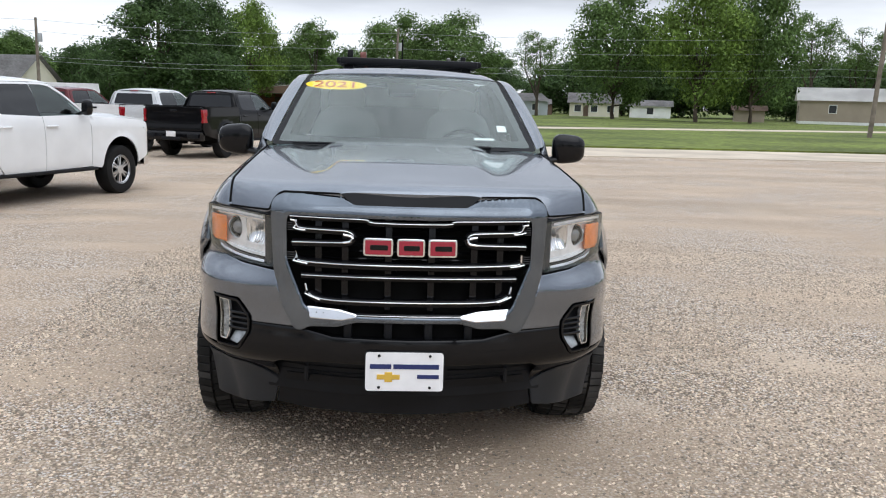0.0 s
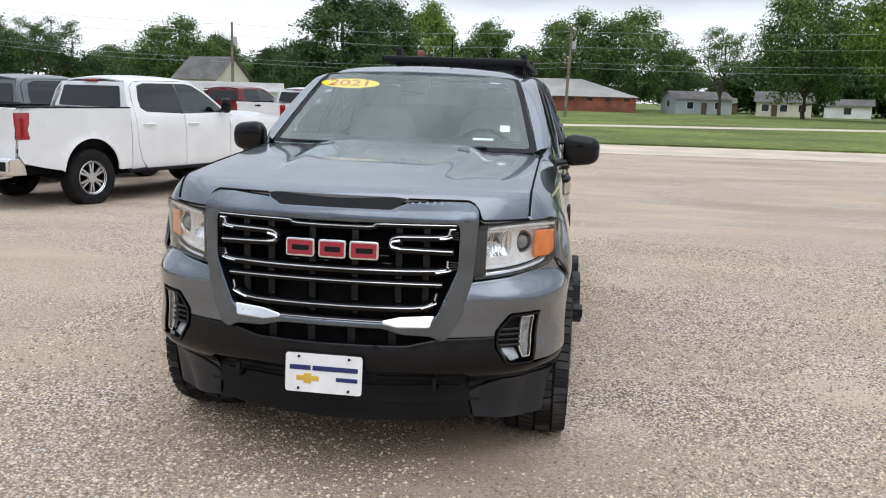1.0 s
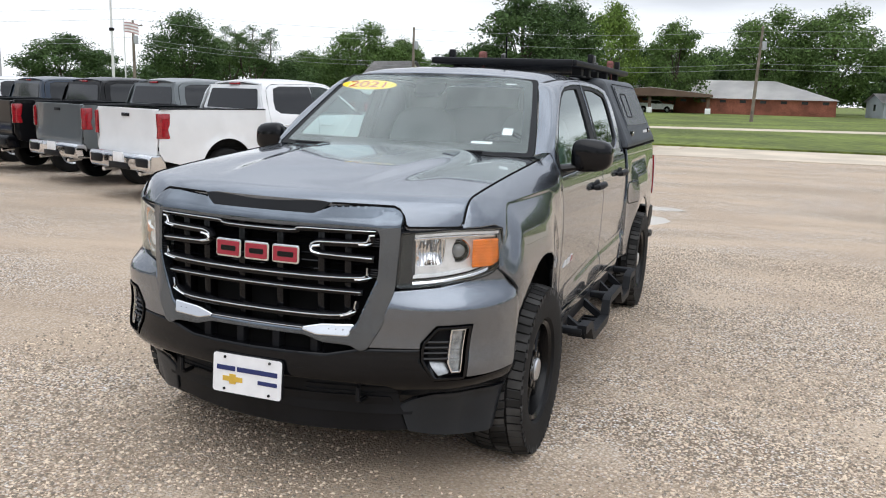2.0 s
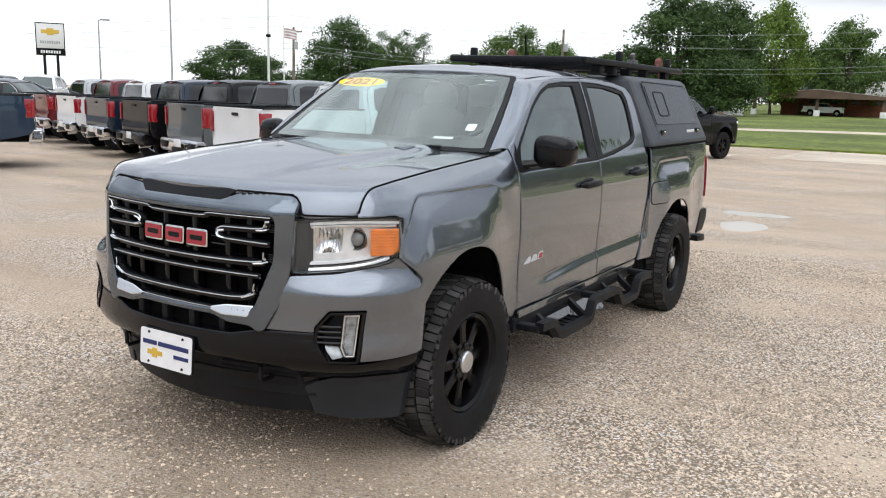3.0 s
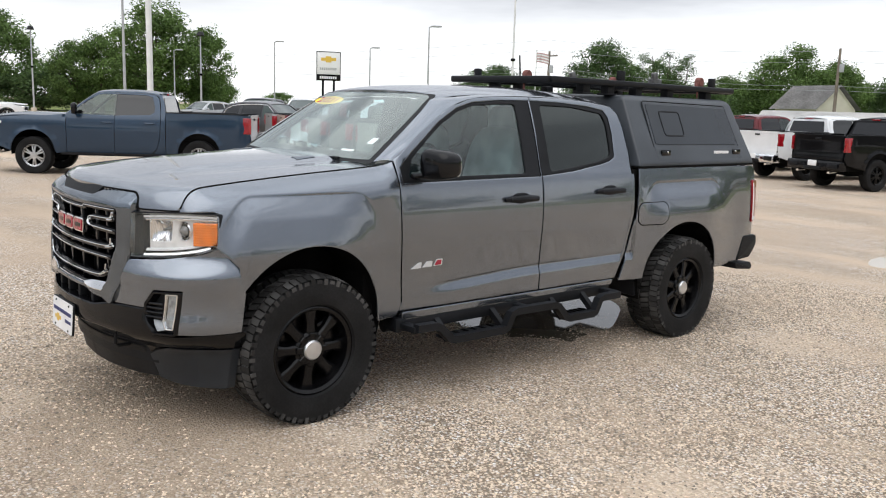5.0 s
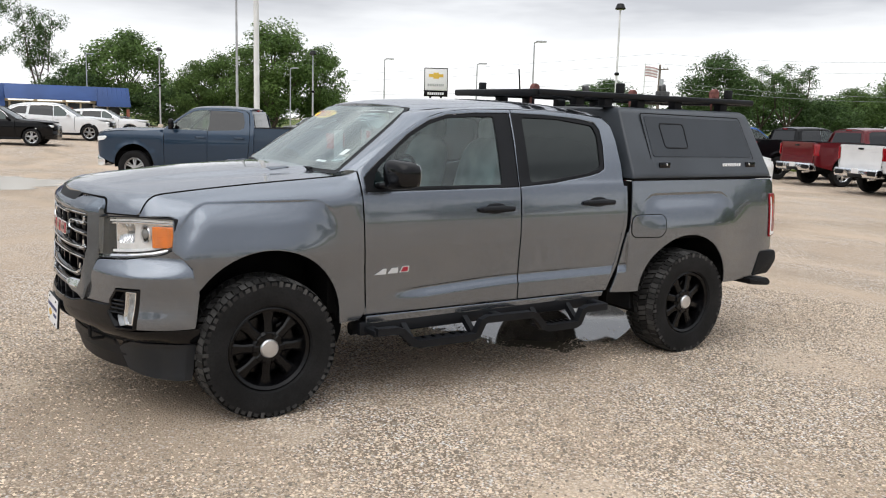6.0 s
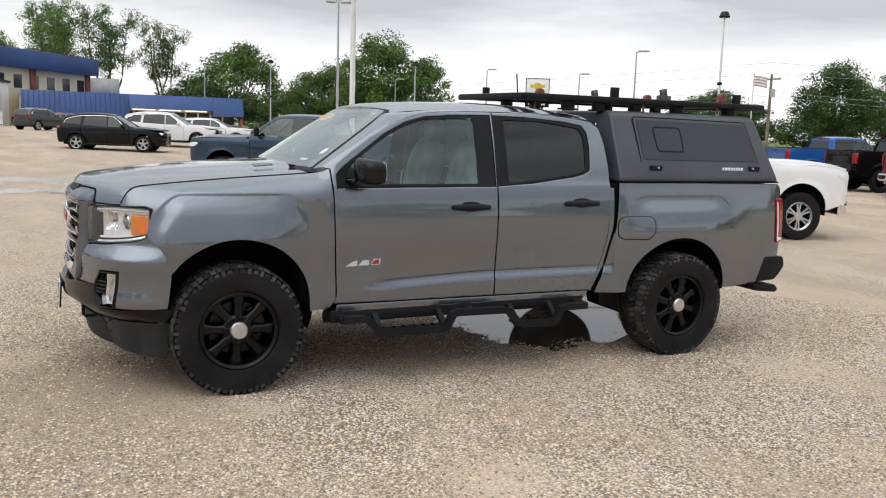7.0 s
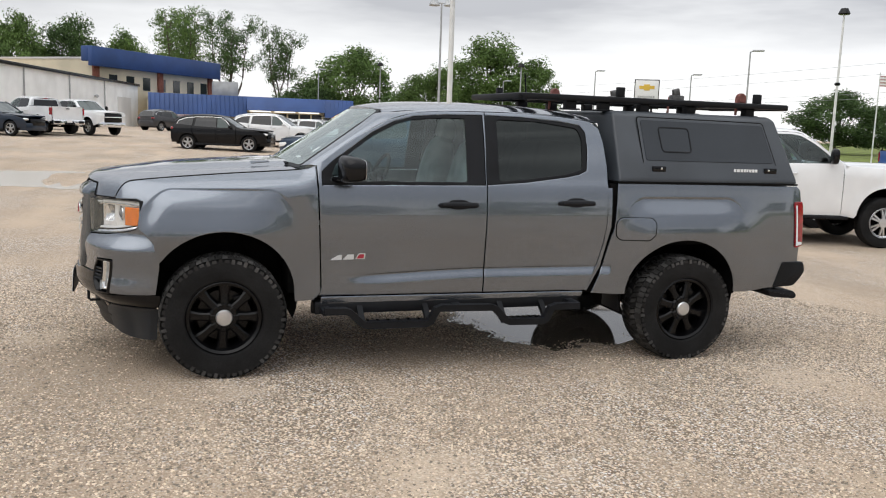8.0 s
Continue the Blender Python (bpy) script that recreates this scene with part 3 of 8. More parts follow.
def wheel_meshes(radius, width, rim_r, spokes, face, lugs=44):
    """Tyre, rim and centre cap of one wheel that faces +x, its middle at the origin."""
    h = width / 2
    tyre = lathe([(rim_r, -h * 0.80), (rim_r + 0.012, -h * 0.95), (radius * 0.80, -h * 1.04), (radius * 0.92, -h), (radius - 0.016, -h * 0.86), (radius - 0.009, 0),
                  (radius - 0.016, h * 0.86), (radius * 0.92, h), (radius * 0.80, h * 1.04), (rim_r + 0.012, h * 0.95), (rim_r, h * 0.80), (rim_r - 0.012, h * 0.70)], 64)
    blocks = bmesh.new()
    rng = random.Random(3)
    for i in range(lugs):
        for row, (x0, x1, turn) in enumerate(((-h * 0.99, -h * 0.60, 0.10), (-h * 0.52, -h * 0.06, -0.5), (h * 0.02, h * 0.50, 0.5), (h * 0.58, h * 0.99, -0.10))):
            w = 2 * math.pi * (i + 0.5 * (row % 2)) / lugs
            long = radius * 2 * math.pi / lugs * (0.86 if row in (0, 3) else 0.80)
            b = bmesh.new()
            bmesh.ops.create_cube(b, size=1)
            for v in b.verts:
                u = v.co.x
                top = v.co.z > 0
                drop = 0.012 if (top and ((row == 0 and u < 0) or (row == 3 and u > 0))) else 0.0
                v.co = Vector(((x0 + x1) / 2 + u * (x1 - x0), v.co.y * long * (0.9 if top else 1.0) + u * turn * long, radius - 0.012 + (0.012 if top else 0) - drop))
            b.transform(Matrix.Rotation(w, 4, "X"))
            me = bpy.data.meshes.new("lug")
            b.to_mesh(me)
            b.free()
            blocks.from_mesh(me)
            bpy.data.meshes.remove(me)
        for side in (-1, 1):
            w = 2 * math.pi * (i + 0.25) / lugs
            b = bmesh.new()
            bmesh.ops.create_cube(b, size=1)
            for v in b.verts:
                v.co = Vector((side * (h * 0.990 + v.co.x * 0.007), v.co.y * (0.020 if i % 2 else 0.026), radius * 0.925 + v.co.z * (0.030 if i % 2 else 0.018)))
            b.transform(Matrix.Rotation(w, 4, "X"))
            me = bpy.data.meshes.new("lug")
            b.to_mesh(me)
            b.free()
            blocks.from_mesh(me)
            bpy.data.meshes.remove(me)
    barrel = lathe([(rim_r + 0.004, h * 0.84), (rim_r - 0.006, h * 0.88), (rim_r - 0.022, h * 0.80), (rim_r - 0.030, h * 0.55), (rim_r - 0.045, -h * 0.1), (rim_r - 0.05, -h * 0.7),
                    (0.10, -h * 0.72), (0.0, -h * 0.72)], 48)
    hub = lathe([(rim_r * 0.40, face - 0.05), (rim_r * 0.40, face - 0.005), (rim_r * 0.34, face + 0.006), (0.0, face + 0.006)], 32)
    rim = [barrel, hub]
    for i in range(spokes):
        w = 2 * math.pi * (i + 0.5) / spokes
        ri, ro = rim_r * 0.30, rim_r - 0.012
        ti, to = rim_r * 0.120, rim_r * 0.180
        sp = bmesh.new()
        ring = []
        for r, half, lift in ((ri, ti, 0.006), ((ri + ro) / 2, ti * 0.85, -0.004), (ro, to, -0.006)):
            ring.append([sp.verts.new((face + lift - d, s * half * k, r)) for s, d, k in ((-1, 0.045, 1.25), (-1, 0.008, 1.0), (-0.62, 0, 1), (0.62, 0, 1), (1, 0.008, 1.0), (1, 0.045, 1.25))])
        for a, b in zip(ring, ring[1:]):
            for j in range(5):
                sp.faces.new((a[j], a[j + 1], b[j + 1], b[j]))
        sp.transform(Matrix.Rotation(w, 4, "X"))
        bmesh.ops.recalc_face_normals(sp, faces=sp.faces[:])
        rim.append(sp)
        w2 = 2 * math.pi * i / spokes
        rim.append(moved(lathe([(0.013, face - 0.01), (0.013, face + 0.012), (0.0, face + 0.014)], 8), Matrix.Rotation(w2, 4, "X") @ Matrix.Translation((0, 0, rim_r * 0.27))))
        boss = box(face - 0.01, face + 0.016, -0.017, 0.017, 0.046, 0.088, 0.004, 1)
        rim.append(moved(boss, Matrix.Rotation(w, 4, "X")))
    cap = lathe([(0.052, face), (0.051, face + 0.022), (0.045, face + 0.029), (0.030, face + 0.031), (0.0, face + 0.031)], 28)
    return tyre, blocks, joined(*rim), cap


def grey_pickup():
    truck = thing("pickup_truck", "dark grey metallic crew-cab pickup parked on the gravel lot", "pickup truck",
                  pose(0, 0, 0.008, 0, 0.5, 0))
    X_IN, Y_BACK, Z_DOWN = (-1, 0, 0), (0, 1, 0), (0, 0, -1)

    # body panels
    top = [(y, fender_top(y) - 0.003) for y in (-0.612, -0.60, -0.585, -0.565, -0.54, -0.51, -0.48, *np.linspace(-0.44, 0.49, 12))]
    fender = [(-0.618, 1.050)] + top + [(0.545, 1.256), (0.566, 1.268), (0.574, 1.145), (0.582, 0.90), (0.598, 0.468), (0.56, 0.420), (0.436, 0.415)]
    fender += [p for p in ARCH_F[::-1] if p[1] > 0.46 and (p[0] > -0.38)] + [(-0.394, 0.66), (-0.402, 0.795), (-0.44, 0.835), (-0.492, 0.882), (-0.482, 0.96), (-0.478, 1.048), (-0.50, 1.0535)]
    both("fender", panel(fender, side_lift(), X_IN, 0.0095, thick=0.010, lines=crease_rows(lambda y: flare_crease(y, *FRONT_CREASE), -0.46, 0.50)), GREY_PAINT, truck, angle=72)
    half = [(x, hood_nose(x) + 0.036 + 0.006 * smooth(0.29, 0.22, x)) for x in np.linspace(0, 0.505, 18)] + [(0.525, hood_nose(0.525) + 0.030), (0.545, hood_nose(0.545) + 0.018), (0.556, hood_nose(0.556) + 0.004)]
    half += [(x, hood_nose(x) + 0.001) for x in np.linspace(0.575, 0.725, 8)] + [(SEAM_X - 0.003, hood_nose(SEAM_X) + 0.006)]
    back = [(SEAM_X - 0.002, y) for y in (-0.56, -0.45, -0.2, 0.2)] + [(0.735, 0.47), (0.70, 0.485), (0.5, 0.468), (0.25, 0.452)]
    full = half + back + [(0, 0.447)] + [(-x, y) for x, y in back[::-1]] + [(-x, y) for x, y in half[:0:-1]]
    hood = part("hood", panel(full, lambda x, y: (x, y, hood_at(x, y)), Z_DOWN, 0.020, thick=0.014, edge=0.003), GREY_PAINT, truck)
    # Black strips laid along the hood's seams stand in for shade in the gaps.
    seam = [(SEAM_X + 0.001, y, hood_at(SEAM_X, y) - 0.001) for y in np.linspace(hood_nose(SEAM_X) + 0.004, 0.49, 60)]
    both("hood_gap", sweep(seam, 0.0042, 6), SHADOW_BLACK, truck)
    lip = [(x, hood_nose(x) + d, hood_at(x, hood_nose(x) + d) + 0.0025) for x, d in [(x, 0.033) for x in np.linspace(0.28, 0.505, 8)] + [(0.525, 0.027), (0.545, 0.015), (0.557, 0.002)]]
    under = [(x, hood_nose(x) - 0.001, hood_at(x, hood_nose(x)) - 0.002) for x in np.linspace(0.565, SEAM_X, 8)]
    both("hood_front_gap", sweep(lip + under, 0.0042, 6), SHADOW_BLACK, truck)
    for s in (-1, 1):
        vent = [(s * 0.335, 0.20), (s * 0.395, 0.205), (s * 0.385, 0.325), (s * 0.325, 0.32)]
        part("hood_vent", panel(round_corners(vent, 0.006, 2), lambda x, y: (x, y, hood_at(x, y) + 0.005), Z_DOWN, 0.02, thick=0.006, edge=0.002), DARK_GLOSS, hood)
    front = [(0.590, 0.448), (1.693, 0.442), (1.700, 0.62), (1.705, 0.9), (1.708, 1.18), (1.728, 1.643)] + DOOR_TOP[::-1][1:] + [(0.582, 1.15), (0.590, 0.90), (0.606, 0.50)]
    hole_f = [(0.605, 1.150), (0.603, 1.235), (0.70, 1.318), (0.80, 1.388), (0.94, 1.487), (1.09, 1.562), (1.23, 1.600), (1.45, 1.618), (1.716, 1.624), (1.704, 1.158)]
    glass_f = round_corners([(0.655, 1.176), (0.690, 1.275), (0.821, 1.376), (0.953, 1.468), (1.098, 1.541), (1.227, 1.579), (1.41, 1.592), (1.588, 1.597), (1.578, 1.178)], 0.02)
    rear = [(1.702, 0.442), (2.452, 0.436), (2.50, 0.50), (2.552, 0.62), (2.590, 0.76)] + REAR_TOP[::-1][:-1] + [(1.737, 1.643), (1.717, 1.18), (1.714, 0.9), (1.709, 0.62)]
    hole_r = [(1.728, 1.624), (2.0, 1.620), (2.28, 1.602), (2.44, 1.578), (2.476, 1.53), (2.482, 1.42), (2.462, 1.266), (2.40, 1.238), (2.31, 1.220), (2.0, 1.180), (1.712, 1.160)]
    glass_r = round_corners([(1.812, 1.597), (2.114, 1.593), (2.417, 1.556), (2.446, 1.485), (2.432, 1.274), (2.304, 1.240), (2.0, 1.203), (1.804, 1.186)], 0.03)
    for name, outline, hole, pane, mat in (("front_door", front, hole_f, glass_f, SIDE_GLASS), ("rear_door", rear, hole_r, glass_r, PRIVACY)):
        for door in both(name, panel(outline, side_lift(), X_IN, 0.014, holes=[hole], lines=crease_rows(door_crease, 0.62, 2.60)), GREY_PAINT, truck, angle=60):
            s = 1 if door.data.vertices[0].co.x > 0 else -1
            frame_bm = panel([(y, z) for y, z in inset(hole, 0.003)], side_lift(-0.006), X_IN, 0.05, holes=[pane], edge=0.003)
            pane_bm = panel(inset(pane, -0.004), side_lift(-0.016), X_IN, 0.06, thick=0, edge=0)
            hy = 1.507 if name == "front_door" else 2.371
            hz = 1.030 if name == "front_door" else 1.046
            grip = sweep([(side_at(hy, hz) + o, hy + d, hz + e) for d, o, e in ((-0.135, 0.004, -0.003), (-0.115, 0.026, 0), (-0.05, 0.036, 0.003), (0.05, 0.036, 0.003), (0.115, 0.026, 0), (0.135, 0.004, -0.003))],
                         [0.010, 0.018, 0.021, 0.021, 0.018, 0.010], 10, flat=1.0)
            cup = moved(blob(0.010, 0.075, 0.034), Matrix.Translation((side_at(hy, hz) - 0.002, hy, hz + 0.002)))
            grip = joined(grip, cup)
            if s < 0:
                frame_bm, pane_bm, grip = mirrored(frame_bm), mirrored(pane_bm), mirrored(grip)
            part("window_frame", frame_bm, BLACK_SATIN, door, "black window frame and pillar trim")
            part("window_pane", pane_bm, mat, door, "dark tinted window" if mat is PRIVACY else "lightly tinted window")
            part("handle", grip, BLACK_SATIN, door, "black pull handle")
            if name == "front_door":
                part("key_lock", moved(lathe([(0.009, 0), (0.008, 0.004), (0, 0.005)], 12), Matrix.Translation((s * (side_at(1.632, 1.03) + 0.012), 1.629, 1.026)) @ Matrix.Rotation(0 if s > 0 else math.pi, 4, "Z")), CHROME, door)
    # cab frame: rail from the windscreen's foot over the doors to the back pillar
    screen_side = [(0.718, screen_at(0.718, 1.262), 1.262), (0.690, screen_at(0.690, 1.35), 1.35), (0.655, screen_at(0.655, 1.45), 1.45), (0.615, screen_at(0.615, 1.55), 1.55), (0.585, screen_at(0.585, 1.612), 1.612)]
    roof_side = [(0.583, y, roof_at(0.583, y)) for y in (1.12, 1.3, 1.6, 1.9, 2.2, 2.45)]
    inner = even(spline(screen_side + roof_side + [(0.578, 2.585, 1.615), (0.60, 2.64, 1.50), (0.66, 2.655, 1.35), (0.74, 2.66, 1.15), (0.76, 2.655, 0.9)], 6), 60)
    outer = even(spline([(side_at(y, z) - 0.002, y, z) for y, z in [(0.572, 1.268)] + DOOR_TOP[1:] + REAR_TOP[1:]], 6), 60)
    rows = []
    for k in range(6):
        t = k / 5
        row = []
        for a, b in zip(inner, outer):
            p = a.lerp(b, t)
            out = Vector((0.55, 0, 0.45)) * (0.018 * math.sin(math.pi * t))
            row.append(p + out)
        rows.append(row)
    both("cab_frame", loft(rows), GREY_PAINT, truck)
    back_strip = [(2.622, 1.15), (2.655, 1.15), (2.652, 0.88), (2.585, 0.60), (2.49, 0.425), (2.462, 0.436), (2.512, 0.51), (2.562, 0.63), (2.60, 0.77), (2.618, 0.9)]
    both("cab_corner", panel(back_strip, lambda y, z: (SIDE_X(z) - 0.004, y, z), X_IN, 0.04), GREY_PAINT, truck)
    roof_loop = [(x, screen_at(x, 1.632) + 0.012) for x in np.linspace(-0.55, 0.55, 13)] + [(0.576, 1.06), (0.580, 1.3), (0.580, 2.2), (0.576, 2.56), (0.55, 2.60), (0, 2.62), (-0.55, 2.60), (-0.576, 2.56), (-0.580, 2.2), (-0.580, 1.3), (-0.576, 1.06)]
    part("roof", panel(roof_loop, lambda x, y: (x, y, roof_at(x, y)), Z_DOWN, 0.06), GREY_PAINT, truck)
    for s in (-1, 1):
        part("roof_ditch_trim", sweep([(s * 0.588, y, roof_at(0.588, y) + 0.003) for y in np.linspace(1.06, 2.5, 16)], 0.007, 6), BLACK_SATIN, truck)
    # windscreen with its black border
    ws = round_corners([(0, 1.268), (0.68, 1.268), (0.668, 1.30), (0.60, 1.50), (0.548, 1.628), (0.3, 1.648), (0, 1.655), (-0.3, 1.648), (-0.548, 1.628), (-0.60, 1.50), (-0.668, 1.30), (-0.68, 1.268)], 0.02)
    clear = round_corners([(0, 1.300), (0.625, 1.300), (0.622, 1.32), (0.555, 1.50), (0.508, 1.605), (0.3, 1.622), (0, 1.628), (-0.3, 1.622), (-0.508, 1.605), (-0.555, 1.50), (-0.622, 1.32), (-0.625, 1.300)], 0.03)
    big = round_corners([(0, 1.250), (0.715, 1.250), (0.695, 1.32), (0.625, 1.50), (0.572, 1.634), (0.3, 1.655), (0, 1.662), (-0.3, 1.655), (-0.572, 1.634), (-0.625, 1.50), (-0.695, 1.32), (-0.715, 1.250)], 0.02)
    screen = part("windscreen", panel(ws, lambda x, z: (x, screen_at(x, z), z), Y_BACK, 0.06, thick=0, edge=0), CLEAR, truck, "clear windscreen with stickers")
    part("windscreen_border", panel(big, lambda x, z: (x, screen_at(x, z) + 0.005, z), Y_BACK, 0.06, thick=0.01, holes=[clear], edge=0), BLACK_SATIN, screen)

    def on_screen(bm, x, z, off=-0.004):
        tilt = Matrix.Rotation(math.atan2(1, 1.53), 4, "X")
        turn = Matrix.Rotation(math.atan(-0.30 * x) * -0.6, 4, "Z")
        return moved(bm, Matrix.Translation((x, screen_at(x, z) + off, z + 0.001)) @ turn @ tilt)

    oval = bmesh.new()
    bmesh.ops.create_circle(oval, cap_ends=True, segments=40, radius=1)
    oval.transform(Matrix.Diagonal((0.178, 0.050, 1, 1)))
    part("year_sticker", on_screen(oval, -0.402, 1.578, 0.011), STICKER_YELLOW, screen, "yellow oval year sticker reading 2021")
    for i, digit in enumerate("2021"):
        part("year_figure", on_screen(moved(letters(digit, 0.062, 0.0005), Matrix.Translation(((i - 1.5) * 0.066, 0, 0)) @ Matrix.Diagonal((1.6, 1, 1, 1))), -0.402, 1.579, 0.008), STICKER_RED, screen, "red figure")
    for x, z, w, h in ((0.535, 1.362, 0.026, 0.030), (0.43, 1.306, 0.055, 0.010), (0.44, 1.606, 0.030, 0.005)):
        card = bmesh.new()
        bmesh.ops.create_grid(card, size=1)
        card.transform(Matrix.Diagonal((w, h, 1, 1)))
        part("paper_sticker", on_screen(card, x, z, 0.010), PLATE_WHITE, screen, "white paper sticker")
    part("sensor_pod", on_screen(prism(round_corners([(-0.09, 0.055), (0.09, 0.055), (0.075, -0.055), (-0.075, -0.055)], 0.012, 3), "z", -0.03, 0.0, 0.004), -0.02, 1.574, 0.016), SHADOW_BLACK, screen, "black camera and mirror pod")
    cowl = [(x, 0.455 + 0.05 * (x / 0.7) ** 2) for x in np.linspace(-0.66, 0.66, 9)] + [(x, screen_at(x, 1.262) + 0.03) for x in np.linspace(0.66, -0.66, 9)]
    part("cowl", panel(cowl, lambda x, y: (x, y, 1.250 + 0.0 * y - 0.012 * (x / 0.7) ** 2), Z_DOWN, 0.08), BLACK_SATIN, truck)
    for x0, x1 in ((-0.60, -0.05), (-0.02, 0.46)):
        part("wiper", sweep([(x0, screen_at(x0, 1.262) - 0.02, 1.262), ((x0 + x1) / 2, screen_at((x0 + x1) / 2, 1.266) - 0.02, 1.266), (x1, screen_at(x1, 1.272) - 0.018, 1.266)], 0.007, 6), BLACK_SATIN, truck)

    # bedside, fuel flap, tailgate
    bed = [(2.690, 1.190), (3.4, 1.188), (4.225, 1.180), (4.262, 1.15), (4.285, 0.95), (4.285, 0.62), (4.23, 0.50), (4.15, 0.415), (3.80, 0.388), (3.70, 0.392)] + ARCH_R[::-1] + [(2.70, 0.398), (2.515, 0.412), (2.60, 0.60), (2.672, 0.88), (2.684, 1.05)]
    bedside = both("bedside", panel(bed, side_lift(), X_IN, 0.012, thick=0.010, lines=crease_rows(lambda y: flare_crease(y, *REAR_CREASE), 2.70, 3.90)), GREY_PAINT, truck, angle=72)
    flap = round_corners([(2.715, 0.944), (2.945, 0.946), (2.976, 0.915), (2.972, 0.83), (2.93, 0.79), (2.715, 0.792), (2.684, 0.82), (2.684, 0.915)], 0.02)
    part("fuel_flap", panel(flap, side_lift(0.005), X_IN, 0.014, thick=0.012, edge=0.003), GREY_PAINT, bedside[0])
    part("fuel_flap_gap", panel(inset(flap, -0.006), side_lift(0.0022), X_IN, 0.014, thick=0, edge=0), SHADOW_BLACK, bedside[0])
    part("tailgate", joined(box(-0.66, 0.66, 4.235, 4.285, 0.62, 1.18, 0.015), box(-0.25, 0.25, 4.28, 4.292, 0.95, 1.08, 0.005)), GREY_PAINT, truck)
    lamp = round_corners([(4.188, 1.068), (4.275, 1.065), (4.305, 0.73), (4.225, 0.712)], 0.02)

    def tail_lift(off):
        return lambda y, z: (side_at(min(y, 4.2), z) + off + 0.004 - 0.7 * max(0, y - 4.19) ** 1.5, y + 0.01, z)
    both("tail_lamp", panel(lamp, tail_lift(0.010), X_IN, 0.03, thick=0.05, edge=0.005), RED_LENS, truck, "red tail lamp with clear edge")
    both("tail_lamp_edge", panel(round_corners([(4.197, 1.040), (4.209, 1.040), (4.240, 0.762), (4.292, 0.758), (4.294, 0.738), (4.228, 0.730)], 0.004, 2), tail_lift(0.0125), X_IN, 0.03, thick=0.03, edge=0.002), LAMP_WHITE, truck)
    both("rear_bumper", joined(prism(round_corners([(4.12, 0.612), (4.325, 0.605), (4.345, 0.53), (4.30, 0.47), (4.25, 0.42), (4.06, 0.41)], 0.02), "x", 0.38, 0.872, 0.012),
                               prism(round_corners([(4.00, 0.398), (4.24, 0.385), (4.275, 0.345), (4.25, 0.322), (4.03, 0.345)], 0.015), "x", 0.60, 0.892, 0.008)), BLACK_SATIN, truck, "black corner-step rear bumper")
    part("rear_bumper_bar", box(-0.385, 0.385, 4.14, 4.33, 0.44, 0.60, 0.02), BLACK_SATIN, truck)

    # nose: painted cover, black bar, chin
    fog = round_corners([(run_x(0.797), 0.688, 0.012), (run_x(0.690), 0.684, 0.012), (run_x(0.640), 0.618, 0.02), (run_x(0.637), 0.555, 0.02), (run_x(0.680), 0.478, 0.015), (run_x(0.780), 0.480, 0.012)], 0.02, 3)
    cover = [(run_x(0.540), 0.815), (run_x(0.70), 0.826), (run_x(0.79), 0.842), (run_x(0.85), 0.866), (run_y(-0.505), 0.884), (run_y(-0.497), 0.890), (run_y(-0.415), 0.806), (run_y(-0.402), 0.66), (run_y(-0.420), 0.52), (run_y(-0.425), 0.490),
             (run_x(0.85), 0.486), (run_x(0.786), 0.486), (run_x(0.803), 0.694), (run_x(0.687), 0.690), (run_x(0.634), 0.620), (run_x(0.634), 0.600), (run_x(0.44), 0.600), (run_x(0.50), 0.70)]
    both("bumper_cover", panel(round_corners(cover, 0.006, 3), nose_lift(), (0, 0.9, 0), 0.016, thick=0.03, edge=0.003), GREY_PAINT, truck)
    bar = [(0.0, 0.566), (run_x(0.30), 0.568), (run_x(0.42), 0.593), (run_x(0.634), 0.596), (run_x(0.636), 0.550), (run_x(0.686), 0.472), (run_x(0.80), 0.474), (run_x(0.85), 0.482), (run_y(-0.425), 0.486), (run_y(-0.43), 0.405), (run_x(0.82), 0.400), (run_x(0.70), 0.400), (run_x(0.62), 0.374), (run_x(0.57), 0.345), (run_x(0.56), 0.420), (run_x(0.52), 0.448), (run_x(0.30), 0.462), (0.0, 0.462)]
    part("bumper_bar", panel(bar[:-1] + [(0, 0.462)] + [(-u, z) for u, z in bar[1:-1][::-1]], nose_lift(), (0, 1, 0), 0.022, thick=0.05, edge=0.005), BLACK_GLOSS, truck, "gloss black front bumper")
    part("bumper_recess", panel([(run_x(-0.62), 0.30), (run_x(0.62), 0.30), (run_x(0.66), 0.52), (run_x(-0.66), 0.52)], nose_lift(-0.11, False), (0, 1, 0), 0.08, thick=0.02, edge=0), BLACK_SATIN, truck)
    for s in (-1, 1):
        for i in range(3):
            part("recess_slat", sweep([(s * x, -0.800 + 0.42 * x * x, 0.388 + 0.022 * i) for x in (0.17, 0.28, 0.40, 0.52)], 0.004, 6), BLACK_SATIN, truck)
        part("tow_hook", sweep([(s * 0.405, y, z) for y, z in ((-0.70, 0.440), (-0.796, 0.440), (-0.806, 0.43), (-0.806, 0.378), (-0.796, 0.368), (-0.70, 0.368))], 0.009, 6), BLACK_SATIN, truck, "black tow hook")
    chin = [(0.0, 0.372), (run_x(0.40), 0.376), (run_x(0.53), 0.372), (run_x(0.565), 0.33), (run_x(0.60), 0.222), (run_x(0.45), 0.212), (0, 0.208)]
    part("chin", panel(chin[:-1] + [(0, 0.208)] + [(-u, z) for u, z in chin[1:-1][::-1]], nose_lift(), (0, 1, 0), 0.03, thick=0.05, edge=0.006), BLACK_SATIN, truck)
